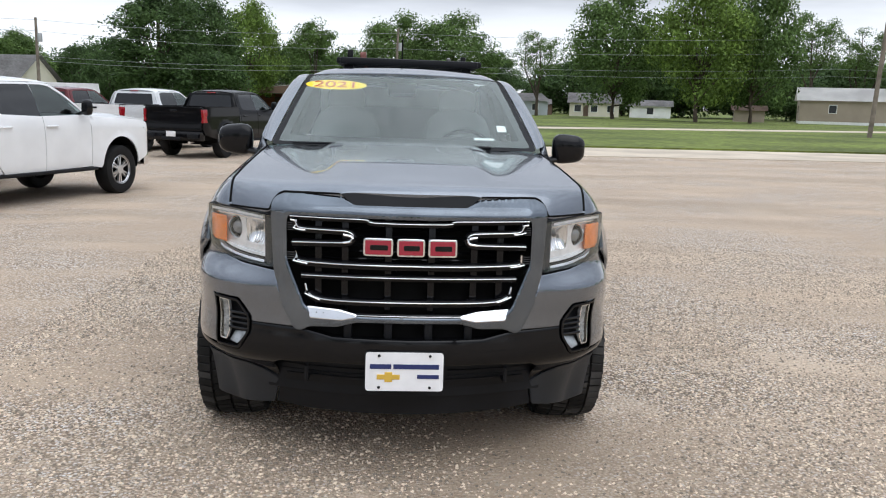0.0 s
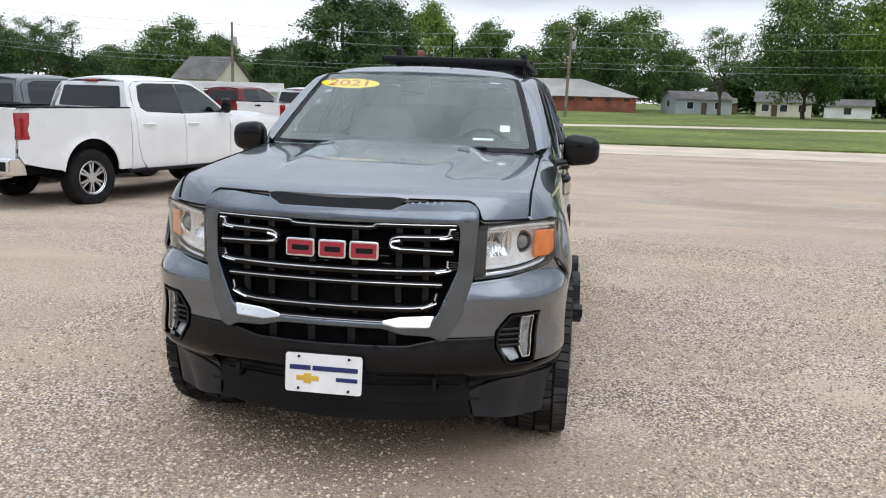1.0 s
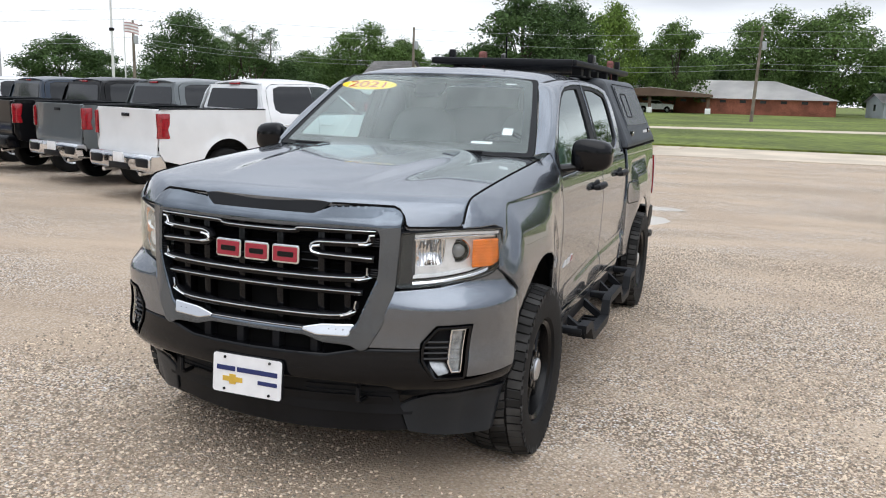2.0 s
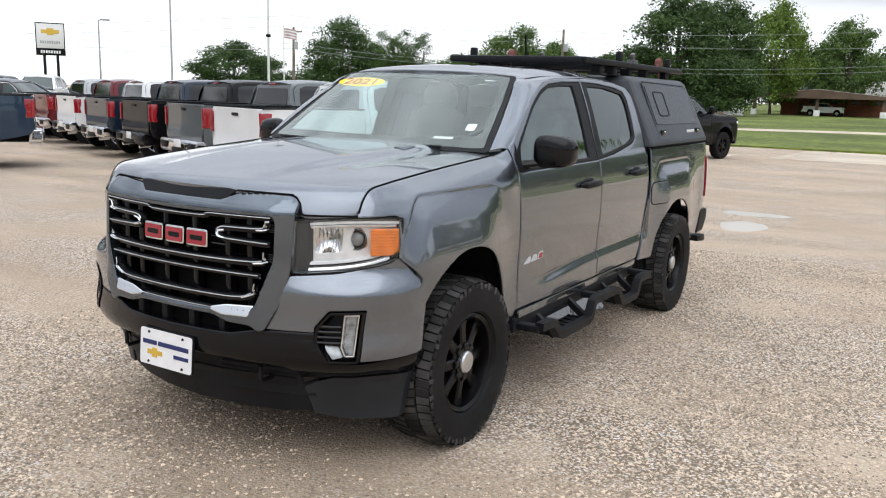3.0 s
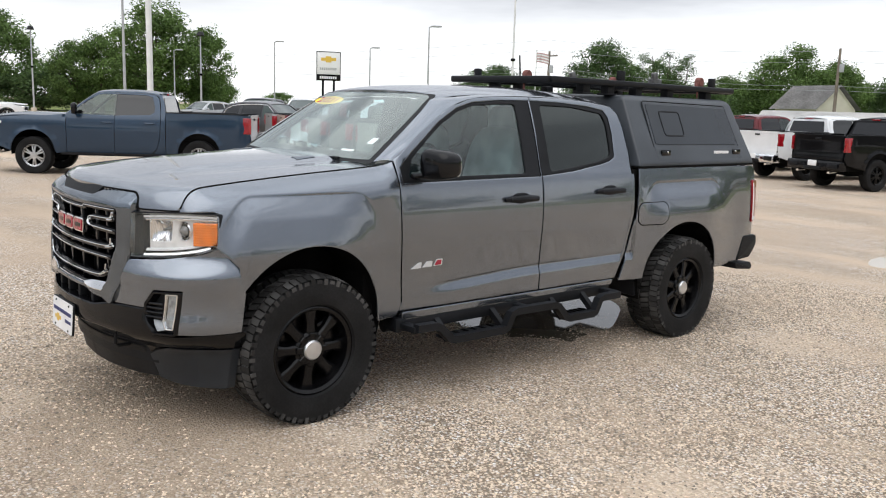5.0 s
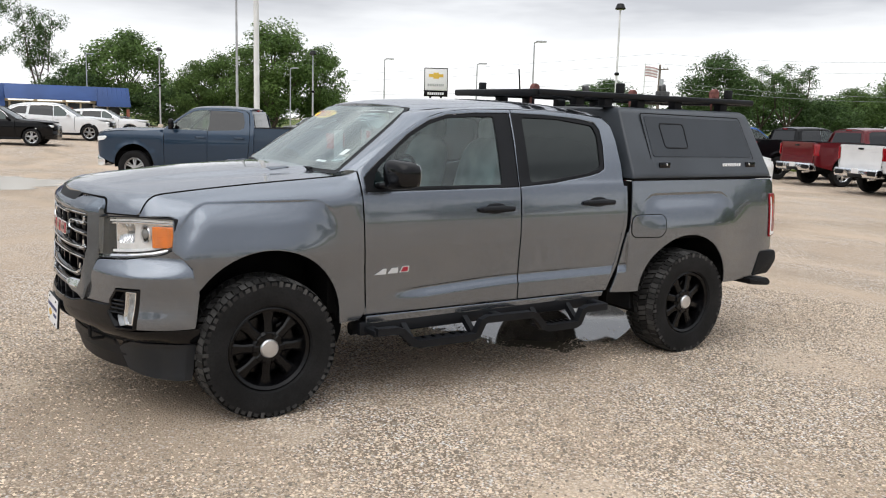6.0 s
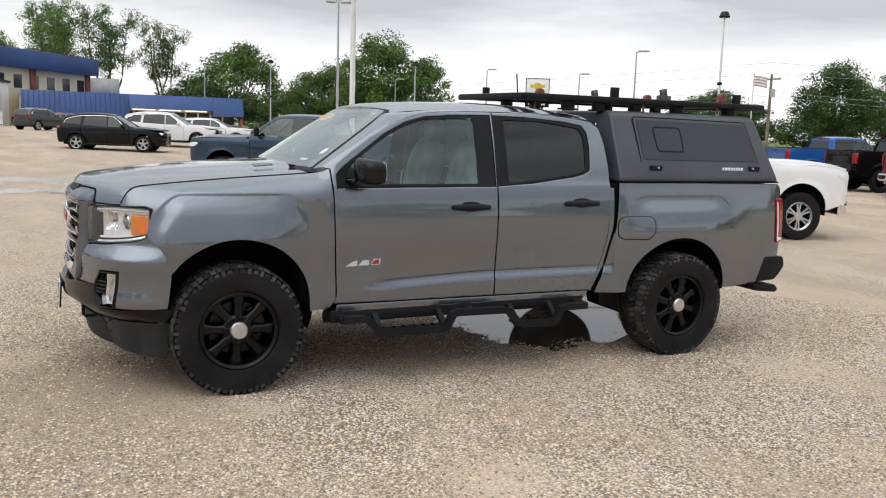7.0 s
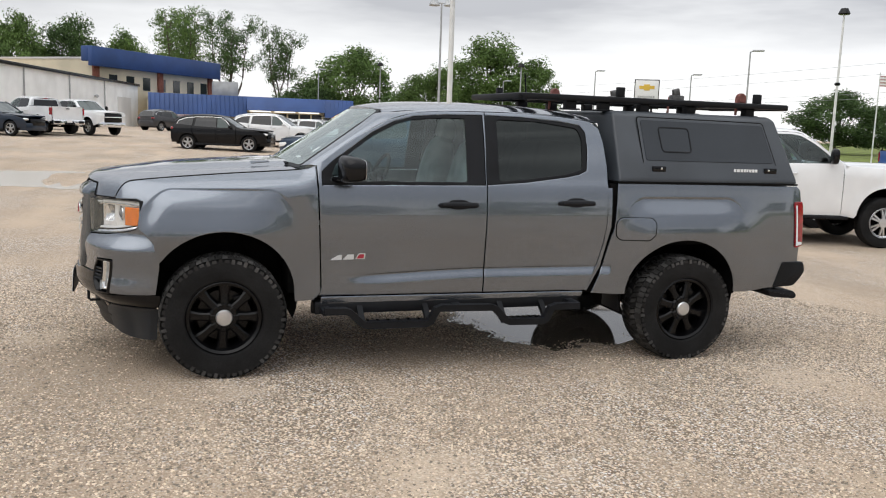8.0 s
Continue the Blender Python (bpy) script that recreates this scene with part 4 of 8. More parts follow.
    skirt = [(run_x(0.570), 0.338), (run_x(0.625), 0.368), (run_x(0.70), 0.396), (run_x(0.82), 0.396), (run_y(-0.435), 0.400), (run_y(-0.455), 0.196), (run_x(0.84), 0.188), (run_x(0.70), 0.204), (run_x(0.605), 0.220)]
    both("bumper_skirt", panel(round_corners(skirt, 0.010, 3), nose_lift(0.007), (0, 1, 0), 0.025, thick=0.04, edge=0.005), CHIN_GREY, truck, "dark grey corner skirt")
    under = round_corners([(-0.66, 0.25), (-0.4, 0.24), (-0.4, 0.42), (-0.68, 0.42)], 0.02)
    part("skid_plate", prism(under, "x", -0.50, 0.50), SHADOW_BLACK, truck)

    # grille
    def gy(x, z):
        return -0.862 + 0.21 * x * x + 0.045 * (z - 0.85)

    def glift(off):
        return lambda x, z: (x, gy(x, z) + off, z)
    outer_l = [(0.0, 1.090), (0.225, 1.090), (0.275, 1.128), (0.515, 1.122, 0.02), (0.549, 1.098, 0.02), (0.552, 1.050), (0.540, 0.830), (0.510, 0.70), (0.455, 0.598), (0.43, 0.588), (0.385, 0.608), (0.28, 0.610), (0.21, 0.630), (0.0, 0.630)]
    hole_l = [(0.0, 1.040), (0.3, 1.044), (0.478, 1.046), (0.486, 1.02), (0.484, 0.87), (0.412, 0.692), (0.392, 0.676), (0.27, 0.670), (0.2, 0.654), (0.0, 0.654)]
    ol = outer_l + [(-p[0], *p[1:]) for p in outer_l[1:-1][::-1]]
    hl = hole_l + [(-x, z) for x, z in hole_l[1:-1][::-1]]

    def surround(x, z):
        push = -0.018 + 0.062 * smooth(1.05, 1.135, z) ** 1.5 + 0.028 * smooth(0.46, 0.56, abs(x)) * smooth(0.60, 0.75, z)
        return (x, gy(x, z) + push, z)
    grille = part("grille", panel(round_corners(ol, 0.015, 3), surround, Y_BACK, 0.014, thick=0.055, holes=[round_corners(hl, 0.02, 3)], edge=0.008), DARK_GLOSS, truck, "dark chrome surround with chrome-edged black bars")
    part("hood_slot", panel(round_corners([(-0.276, 1.130), (-0.228, 1.087), (0.228, 1.087), (0.276, 1.130), (0.25, 1.134), (-0.25, 1.134)], 0.004, 3), lambda x, z: (x, gy(x, z) + 0.014 + 0.5 * (z - 1.09), z), Y_BACK, 0.03, thick=0.02, edge=0.002), BLACK_SATIN, grille)
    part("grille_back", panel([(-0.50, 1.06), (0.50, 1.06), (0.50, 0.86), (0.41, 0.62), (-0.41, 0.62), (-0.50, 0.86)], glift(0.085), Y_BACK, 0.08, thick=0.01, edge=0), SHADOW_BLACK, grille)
    shine = [(0.402, 0.688), (0.275, 0.680), (0.205, 0.664), (0.205, 0.652), (0.265, 0.640), (0.388, 0.644)]
    for s in (-1, 1):
        part("chrome_foot", panel(round_corners([(s * x, z) for x, z in shine], 0.008, 3), (lambda x, z: (x, gy(x, z) - 0.034 + 0.36 * (z - 0.620), z)), Y_BACK, 0.02, thick=0.012, edge=0.003), CHROME, grille, "bright chrome foot of the surround")
    for z in (0.995, 0.965, 0.935, 0.905, 0.875):
        for x0, x1 in ((-0.46, -0.27), (-0.24, -0.10), (-0.07, 0.07), (0.10, 0.24), (0.27, 0.46)):
            part("grille_slat", sweep([(x, gy(x, z) + 0.045, z) for x in np.linspace(x0, x1, 3)], 0.007, 6, flat=0.7), BLACK_GLOSS, grille)
    for x in (-0.36, -0.255, -0.085, 0.085, 0.255, 0.36):
        part("grille_post", box(x - 0.014, x + 0.014, gy(x, 0.8) + 0.02, gy(x, 0.8) + 0.07, 0.64, 1.04, 0.004), BLACK_GLOSS, grille)

    def bar_line(points, r=0.0115):
        body = sweep([(x, gy(x, z) + 0.012, z) for x, z in points], r * 1.5, 8)
        edge_bm = sweep([(x, gy(x, z) - 0.012, z + r * 0.55) for x, z in points], r * 0.27, 8)
        part("grille_bar", body, BLACK_GLOSS, grille)
        part("chrome_edge", edge_bm, CHROME, grille, "bright chrome edging")

    def hook(points, r=0.008):
        part("chrome_hook", sweep([(x, gy(x, z) - 0.008, z) for x, z in points], r, 8, flat=0.55), CHROME, grille, "bright chrome end of a grille bar")
    for s in (-1, 1):
        bar_line([(s * x, z) for x, z in spline([(0.452, 1.020), (0.445, 1.004), (0.425, 0.990), (0.30, 0.986), (0.245, 0.983), (0.222, 0.965), (0.245, 0.942), (0.30, 0.938), (0.462, 0.934)], 3)], 0.011)
        hook([(s * x, z) for x, z in ((0.468, 1.026), (0.448, 1.024), (0.446, 1.008), (0.458, 0.996), (0.440, 0.990), (0.41, 0.988))])
        hook([(s * x, z) for x, z in ((0.445, 0.905), (0.444, 0.880), (0.458, 0.868), (0.438, 0.862), (0.40, 0.857))])
        hook([(s * x, z) for x, z in ((0.408, 0.778), (0.402, 0.752), (0.408, 0.738), (0.385, 0.728), (0.35, 0.716))])
        hook([(s * x, z) for x, z in ((0.262, 0.977), (0.232, 0.972), (0.224, 0.962), (0.232, 0.950), (0.262, 0.945))], 0.011)
        for z0, xa in ((1.012, 0.464), (0.896, 0.464), (0.772, 0.424)):
            for k in range(4):
                zz = z0 - 0.009 * k
                part("end_fin", sweep([(s * (xa - 0.012), gy(xa, zz) + 0.004, zz), (s * (xa + 0.018 - 0.35 * max(0.0, 0.87 - zz)), gy(xa, zz) + 0.006, zz)], 0.0028, 6), BLACK_GLOSS, grille)
    bar_line(spline([(-0.472, 1.036), (-0.30, 1.034), (-0.17, 1.032), (-0.14, 1.021), (0.14, 1.021), (0.17, 1.032), (0.30, 1.034), (0.472, 1.036)], 3), 0.009)
    bar_line(spline([(-0.440, 0.866), (-0.40, 0.858), (-0.2, 0.853), (0.2, 0.853), (0.40, 0.858), (0.440, 0.866)], 3), 0.012)
    bar_line([(x, 0.806) for x in np.linspace(-0.425, 0.425, 9)], 0.0095)
    bar_line(spline([(-0.395, 0.735), (-0.345, 0.714), (-0.2, 0.708), (0.2, 0.708), (0.345, 0.714), (0.395, 0.735)], 3), 0.0115)
    bar_line([(x, 0.655) for x in np.linspace(-0.21, 0.21, 5)], 0.008)
    lower = [(0.0, 0.640), (0.24, 0.634), (0.42, 0.604), (0.40, 0.575), (0.30, 0.558), (0.0, 0.552)]
    part("lower_intake", panel(lower + [(-x, z) for x, z in lower[1:-1][::-1]], glift(0.05), Y_BACK, 0.04, thick=0.01, edge=0), SHADOW_BLACK, grille)
    for x in (-0.24, -0.08, 0.08, 0.24):
        part("intake_divider", box(x - 0.016, x + 0.016, gy(x, 0.6) + 0.005, gy(x, 0.6) + 0.05, 0.558, 0.628, 0.005), BLACK_SATIN, grille)
    # the badge is three plain red blocks with chrome rims
    for x0, x1 in ((-0.183, -0.068), (-0.052, 0.056), (0.070, 0.183)):
        blk = round_corners([(x0, 0.968), (x1, 0.968), (x1, 0.898), (x0, 0.898)], 0.012, 3)
        b1 = part("badge_rim", panel(blk, glift(-0.020), Y_BACK, 0.03, thick=0.02, edge=0.003), CHROME, grille, "chrome badge rim")
        core = round_corners([(x0 + 0.026, 0.943), (x1 - 0.020, 0.943), (x1 - 0.020, 0.923), (x0 + 0.026, 0.923)], 0.005, 2)
        part("badge_slot", panel(core, glift(-0.0255), Y_BACK, 0.03, thick=0.001, edge=0.0005), BLACK_GLOSS, grille)
        part("badge_face", panel(inset(blk, 0.007), glift(-0.024), Y_BACK, 0.03, thick=0.004, edge=0.001), BADGE_RED, grille, "red badge block")

    # headlamps
    S_IN, S_OUT = run_x(0.546), run_y(-0.484)

    def at_f(f):
        return S_IN + f * (S_OUT - S_IN)
    LAMP_LOW = table([(0.0, 0.824), (0.3, 0.830), (0.6, 0.842), (0.8, 0.856), (0.92, 0.872), (1.0, 0.900)])
    LAMP_TOP = table([(0.0, 1.036), (0.4, 1.048), (0.7, 1.050), (1.0, 1.046)])
    fs = np.linspace(0, 1, 13)
    hl_line = round_corners([(at_f(f), LAMP_TOP(f), 0.018 if f in (0, 1) else 0.005) for f in fs] + [(at_f(f), LAMP_LOW(f), 0.018 if f in (0, 1) else 0.005) for f in fs[::-1]], 0.01, 3)

    def strip(f0, f1, z0, z1, n=14):
        """An outline along the lamp between two height curves."""
        ff = np.linspace(f0, f1, n)
        return [(at_f(f), z1(f)) for f in ff] + [(at_f(f), z0(f)) for f in ff[::-1]]
    for s in (1, -1):
        lampset = thing("headlamp", "", "")
        lampset.parent = truck
        tagged(lampset, label="clear headlamp with projector and amber corner")

        def put(name, bm, mat, label=""):
            return part(name, bm if s > 0 else mirrored(bm), mat, lampset, label)
        put("housing", panel(inset(hl_line, -0.002), nose_lift(-0.085), (0, 1, 0), 0.04, thick=0.01, edge=0), LAMP_GREY)
        put("gasket", panel(hl_line, nose_lift(0.001), (-0.35, 0.9, 0), 0.03, thick=0.06, holes=[inset(hl_line, 0.006)], edge=0.001), BLACK_SATIN)
        put("lens", panel(inset(hl_line, 0.003), nose_lift(0.004), (0, 1, 0), 0.03, thick=0, edge=0), LENS)
        put("inner_wall", panel(strip(0.012, 0.125, lambda f: LAMP_LOW(f) + 0.006, lambda f: LAMP_TOP(f) - 0.012), nose_lift(-0.016), (0, 1, 0), 0.02, thick=0.03, edge=0.002), CHIN_GREY, "dark inner lamp wall")
        eye_c, bowl_c = (at_f(0.585), 0.957), (at_f(0.285), 0.955)
        eye = [(eye_c[0] + 0.045 * math.cos(w), eye_c[1] + 0.045 * math.sin(w)) for w in np.linspace(0, 2 * math.pi, 24, endpoint=False)]
        bowl = round_corners([(at_f(0.15), 1.003), (at_f(0.43), 1.003), (at_f(0.40), 0.905), (at_f(0.15), 0.900)], 0.016, 3)
        put("inner_bezel", panel(inset(hl_line, 0.007), nose_lift(-0.042), (0, 1, 0), 0.018, thick=0.03, holes=[bowl, eye], edge=0.003), LAMP_GREY, "bright silver lamp bezel")
        # the reflector bowl: facets that curve back round its bulb
        deep = lambda u, z: -0.046 - 0.036 * max(0.0, 1 - ((u - bowl_c[0]) / 0.062) ** 2) * max(0.0, 1 - ((z - 0.953) / 0.056) ** 2)
        facets = round_corners([(at_f(0.145), 1.005), (at_f(0.435), 1.005), (at_f(0.405), 0.902), (at_f(0.145), 0.898)], 0.016, 3)
        put("reflector", panel(facets, lambda u, z: nose_lift(deep(u, z) + 0.0025 * math.cos((u - bowl_c[0]) * 380))(u, z), (0, 1, 0), 0.007, thick=0.0, edge=0), CHROME, "mirror reflector bowl")
        put("bulb", moved(lathe([(0.0, -0.018), (0.007, -0.016), (0.008, 0.0), (0.008, 0.03), (0.0, 0.03)], 12, "y"), Matrix.Translation(nose_lift(-0.068)(bowl_c[0] + 0.012, 0.958))), PROJECTOR)
        ctr = Matrix.Translation(nose_lift(-0.052)(*eye_c)) @ Matrix.Rotation(radians(22), 4, "Z")
        put("projector_ring", moved(lathe([(0.029, 0.026), (0.043, 0.004), (0.0475, -0.010), (0.0435, -0.016), (0.036, -0.006), (0.030, 0.012)], 32, "y"), ctr), CHROME)
        put("projector_collar", moved(lathe([(0.026, 0.010), (0.034, -0.004), (0.0315, -0.009), (0.026, 0.0)], 28, "y"), ctr), BLACK_GLOSS)
        put("projector", moved(lathe([(0.028, 0.006), (0.026, -0.008), (0.018, -0.016), (0.009, -0.020), (0, -0.021)], 24, "y"), ctr), PROJECTOR)
        amber = round_corners([(at_f(0.705), 1.000, 0.006), (at_f(0.984), 1.002, 0.012), (at_f(0.984), 0.912, 0.012), (at_f(0.90), 0.894, 0.01), (at_f(0.705), 0.891, 0.006)], 0.01, 3)
        put("signal_lens", panel(amber, lambda u, z: nose_lift(-0.022 + 0.012 * smooth(at_f(0.70), at_f(0.98), u) + 0.0015 * math.sin(z * 520))(u, z), (0, 1, 0), 0.006, thick=0.03, edge=0.003), AMBER, "ribbed amber corner lens")
        for off, lo, hi, f0, f1, mat in ((-0.010, 0.010, 0.021, 0.13, 0.90, CHROME), (-0.020, 0.024, 0.030, 0.13, 0.92, BLACK_SATIN), (-0.018, 0.031, 0.043, 0.115, 0.93, LAMP_WHITE), (-0.030, 0.046, 0.056, 0.15, 0.70, CHROME)):
            put("light_guide", panel(strip(f0, f1, lambda f: LAMP_LOW(f) + lo, lambda f: LAMP_LOW(f) + hi), lambda u, z: nose_lift(off - 0.35 * (z - 0.84))(u, z), (0, 1, 0), 0.012, thick=0.02, edge=0.002), mat)
        for off, lo, hi, f0, f1, mat in ((-0.010, 0.026, 0.015, 0.14, 0.97, LAMP_WHITE), (-0.022, 0.040, 0.031, 0.14, 0.97, CHROME)):
            put("brow_strip", panel(strip(f0, f1, lambda f: LAMP_TOP(f) - lo, lambda f: LAMP_TOP(f) - hi), nose_lift(off), (0, 1, 0), 0.012, thick=0.02, edge=0.002), mat)
        # fog lamp
        fb = thing("fog_lamp", "", "")
        fb.parent = truck
        tagged(fb, label="black fog lamp housing with clear upright lamp")

        def putf(name, bm, mat):
            return part(name, bm if s > 0 else mirrored(bm), mat, fb)
        putf("bezel", panel(fog, nose_lift(0.006), (0, 1, 0), 0.02, thick=0.04, holes=[inset(fog, 0.010)], edge=0.003), BLACK_GLOSS)
        putf("recess", panel(inset(fog, 0.008), nose_lift(-0.034), (0, 1, 0), 0.03, thick=0.01, edge=0), BLACK_SATIN)
        lamp_loop = round_corners([(run_x(0.786), 0.674), (run_x(0.738), 0.674), (run_x(0.727), 0.545), (run_x(0.740), 0.506), (run_x(0.770), 0.506)], 0.006, 3)
        putf("lamp_frame", panel(lamp_loop, nose_lift(-0.004), (0, 1, 0), 0.02, thick=0.03, holes=[inset(lamp_loop, 0.006)], edge=0.002), CHROME)
        putf("lamp", panel(inset(lamp_loop, 0.005), nose_lift(-0.020), (0, 1, 0), 0.015, thick=0.012, edge=0.003), FOG_CLEAR)
        for i in range(4):
            cell = round_corners([(run_x(0.779 - 0.0035 * i), 0.666 - 0.038 * i), (run_x(0.748 - 0.003 * i), 0.666 - 0.038 * i), (run_x(0.746 - 0.003 * i), 0.634 - 0.038 * i), (run_x(0.776 - 0.0035 * i), 0.634 - 0.038 * i)], 0.004, 2)
            putf("lamp_cell", panel(cell, lambda u, z: nose_lift(-0.012 - 0.004 * abs(math.sin((z - 0.514) * math.pi / 0.038)))(u, z), (0, 1, 0), 0.01, thick=0.008, edge=0.002), FOG_CLEAR)
        putf("lamp_glass", panel(inset(lamp_loop, 0.005), nose_lift(-0.002), (0, 1, 0), 0.02, thick=0, edge=0), LENS)
        foot = round_corners([(run_x(0.662), 0.545), (run_x(0.722), 0.541), (run_x(0.735), 0.502), (run_x(0.700), 0.492)], 0.005, 2)
        putf("corner_reflector", panel(foot, lambda u, z: nose_lift(-0.022 + 0.35 * (0.52 - z))(u, z), (0, 1, 0), 0.015, thick=0.01, edge=0.002), FOG_CLEAR)
        for i in range(4):
            z = 0.562 + 0.021 * i
            putf("slat", sweep([nose_lift(-0.004)(run_x(x), z) for x in (0.648, 0.690, 0.730)], 0.006, 6), BLACK_GLOSS)

    # dealer plate: bars stand for its words
    plate = thing("plate_frame", "", "")
    plate.parent = truck
    tagged(plate, label="white dealer plate with blue lettering bars and gold emblem")
    plate.matrix_basis = pose(-0.012, -0.925, 0.447, -4, 0, 0)
    ol = round_corners([(-0.153, 0.078), (0.153, 0.078), (0.153, -0.076), (-0.153, -0.076)], 0.014, 4)
    part("backing", prism(inset(ol, -0.004), "y", 0.002, 0.012), BLACK_SATIN, plate)
    part("sheet", prism(ol, "y", -0.001, 0.003), PLATE_WHITE, plate)
    for x0, x1, z0, z1 in ((-0.136, -0.052, 0.012, 0.031), (-0.044, 0.136, 0.012, 0.031), (0.050, 0.136, -0.026, -0.010)):
        part("word_bar", box(x0, x1, -0.0035, -0.001, z0, z1, 0.001, 1), INK_BLUE, plate)
    part("emblem", joined(box(-0.108, -0.018, -0.0035, -0.001, -0.030, -0.010, 0.002, 1), box(-0.078, -0.048, -0.0040, -0.001, -0.040, 0.000, 0.002, 1)), GOLD, plate)
    for bx in (-0.10, 0.10):
        for bz in (-0.062, 0.064):
            part("plate_screw", moved(lathe([(0.006, 0.0), (0.005, -0.004), (0, -0.005)], 8, "y"), Matrix.Translation((bx, -0.001, bz))), BLACK_SATIN, plate)

    # wheels
    tyre, tread, rim, cap = wheel_meshes(TYRE_R, 0.275, 0.228, 8, 0.085, 60)
    tyre, tread, rim, cap = mesh_of("tyre", tyre, RUBBER), mesh_of("tread", tread, DUSTY_TREAD), mesh_of("rim", rim, RIM_BLACK), mesh_of("centre_cap", cap, SILVER)
    for i, (y, z) in enumerate(zip(WHEEL_Y, HUB_Z)):
        for s in (1, -1):
            wheel = thing("wheel", "", "")
            wheel.parent = truck
            tagged(wheel, label="black eight-spoke alloy wheel with all-terrain tyre")
            wheel.matrix_basis = pose(s * WHEEL_X, y, z, 20 + 31 * i, 0, 0) if s > 0 else pose(-WHEEL_X, y, z, 0, 0, 180)
            for name, me in (("tyre", tyre), ("tread", tread), ("rim", rim), ("centre_cap", cap)):
                new(name, me).parent = wheel
            part("brake", joined(lathe([(0.16, -0.01), (0.16, 0.012), (0.05, 0.02), (0, 0.02)], 32), box(-0.03, 0.05, 0.09, 0.17, -0.09, 0.09, 0.01)), RIM_BLACK, wheel)
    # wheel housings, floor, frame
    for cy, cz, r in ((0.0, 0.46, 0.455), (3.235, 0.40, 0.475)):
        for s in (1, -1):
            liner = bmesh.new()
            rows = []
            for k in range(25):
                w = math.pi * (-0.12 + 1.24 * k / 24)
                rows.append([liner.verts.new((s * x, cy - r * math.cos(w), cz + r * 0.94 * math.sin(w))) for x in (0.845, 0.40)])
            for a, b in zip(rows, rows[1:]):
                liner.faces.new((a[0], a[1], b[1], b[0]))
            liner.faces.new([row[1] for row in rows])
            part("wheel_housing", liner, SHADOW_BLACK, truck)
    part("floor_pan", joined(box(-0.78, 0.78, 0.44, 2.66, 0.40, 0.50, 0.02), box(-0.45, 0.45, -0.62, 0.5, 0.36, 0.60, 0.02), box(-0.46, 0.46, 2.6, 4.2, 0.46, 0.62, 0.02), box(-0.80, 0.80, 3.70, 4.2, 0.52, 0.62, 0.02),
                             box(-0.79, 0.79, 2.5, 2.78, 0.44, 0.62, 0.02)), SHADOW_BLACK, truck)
    part("bed_floor", box(-0.80, 0.80, 2.68, 4.24, 0.74, 0.80, 0.01), SHADOW_BLACK, truck)
    for y, z in zip(WHEEL_Y, HUB_Z):
        part("axle", joined(sweep([(-0.7, y, z), (0.7, y, z)], 0.045, 12), moved(blob(0.15, 0.13, 0.13, 2.2), Matrix.Translation((0.1, y, z)))), SHADOW_BLACK, truck)
    for s in (1, -1):
        part("mud_flap", box(s * 0.70 - 0.12, s * 0.70 + 0.12, 2.76, 2.785, 0.26, 0.42, 0.008), BLACK_SATIN, truck)
        part("housing_end", box(min(s * 0.58, s * 0.858), max(s * 0.58, s * 0.858), 3.688, 3.72, 0.375, 0.60, 0.004), SHADOW_BLACK, truck)
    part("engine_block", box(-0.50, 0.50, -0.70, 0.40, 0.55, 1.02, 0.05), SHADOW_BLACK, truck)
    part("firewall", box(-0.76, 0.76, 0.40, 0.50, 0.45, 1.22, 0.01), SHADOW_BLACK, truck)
    rocker = round_corners([(0.600, 0.440), (2.455, 0.428), (2.44, 0.392), (0.60, 0.395)], 0.01, 2)
    both("rocker", panel(rocker, lambda y, z: (0.862, y, z), X_IN, 0.08, thick=0.06), GREY_PAINT, truck)

    # drop steps
    for s in (1, -1):
        step = thing("side_step", "", "")
        step.parent = truck
        tagged(step, label="black drop-step side bar")
        path = [(s * 0.985, y, z) for y, z in ((0.60, 0.376), (0.735, 0.372), (0.765, 0.36), (0.845, 0.285), (0.875, 0.276), (1.265, 0.272), (1.292, 0.282), (1.335, 0.362), (1.37, 0.372),
                                               (1.71, 0.366), (1.745, 0.355), (1.822, 0.272), (1.85, 0.262), (2.09, 0.258), (2.115, 0.268), (2.155, 0.346), (2.19, 0.356), (2.36, 0.356))]
        part("hoop", sweep(path, 0.024, square=True, flat=0.9), BLACK_SATIN, step)
        part("beam", joined(box(min(s * 0.72, s * 0.86), max(s * 0.72, s * 0.86), 0.56, 2.42, 0.325, 0.405, 0.012), sweep([(s * 0.74, 0.56, 0.345), (s * 0.74, 2.42, 0.34)], 0.04, 8)), BLACK_SATIN, step)
        for y0, y1, z in ((0.85, 1.29, 0.262), (1.82, 2.13, 0.25)):
            part("tread", box(min(s * 0.86, s * 0.98), max(s * 0.86, s * 0.98), y0, y1, z, z + 0.018, 0.004), BLACK_SATIN, step)
            for k in range(6):
                yk = y0 + 0.05 + k * (y1 - y0 - 0.1) / 5
                part("tread_cleat", box(min(s * 0.875, s * 0.965), max(s * 0.875, s * 0.965), yk - 0.010, yk + 0.010, z + 0.018, z + 0.024, 0.002), RIM_BLACK, step)
            for yy in (y0, y1):
                part("hanger", sweep([(s * 0.84, yy + (0.0 if yy == y0 else 0.0), 0.37), (s * 0.97, yy, z + 0.01)], 0.018, square=True), BLACK_SATIN, step)
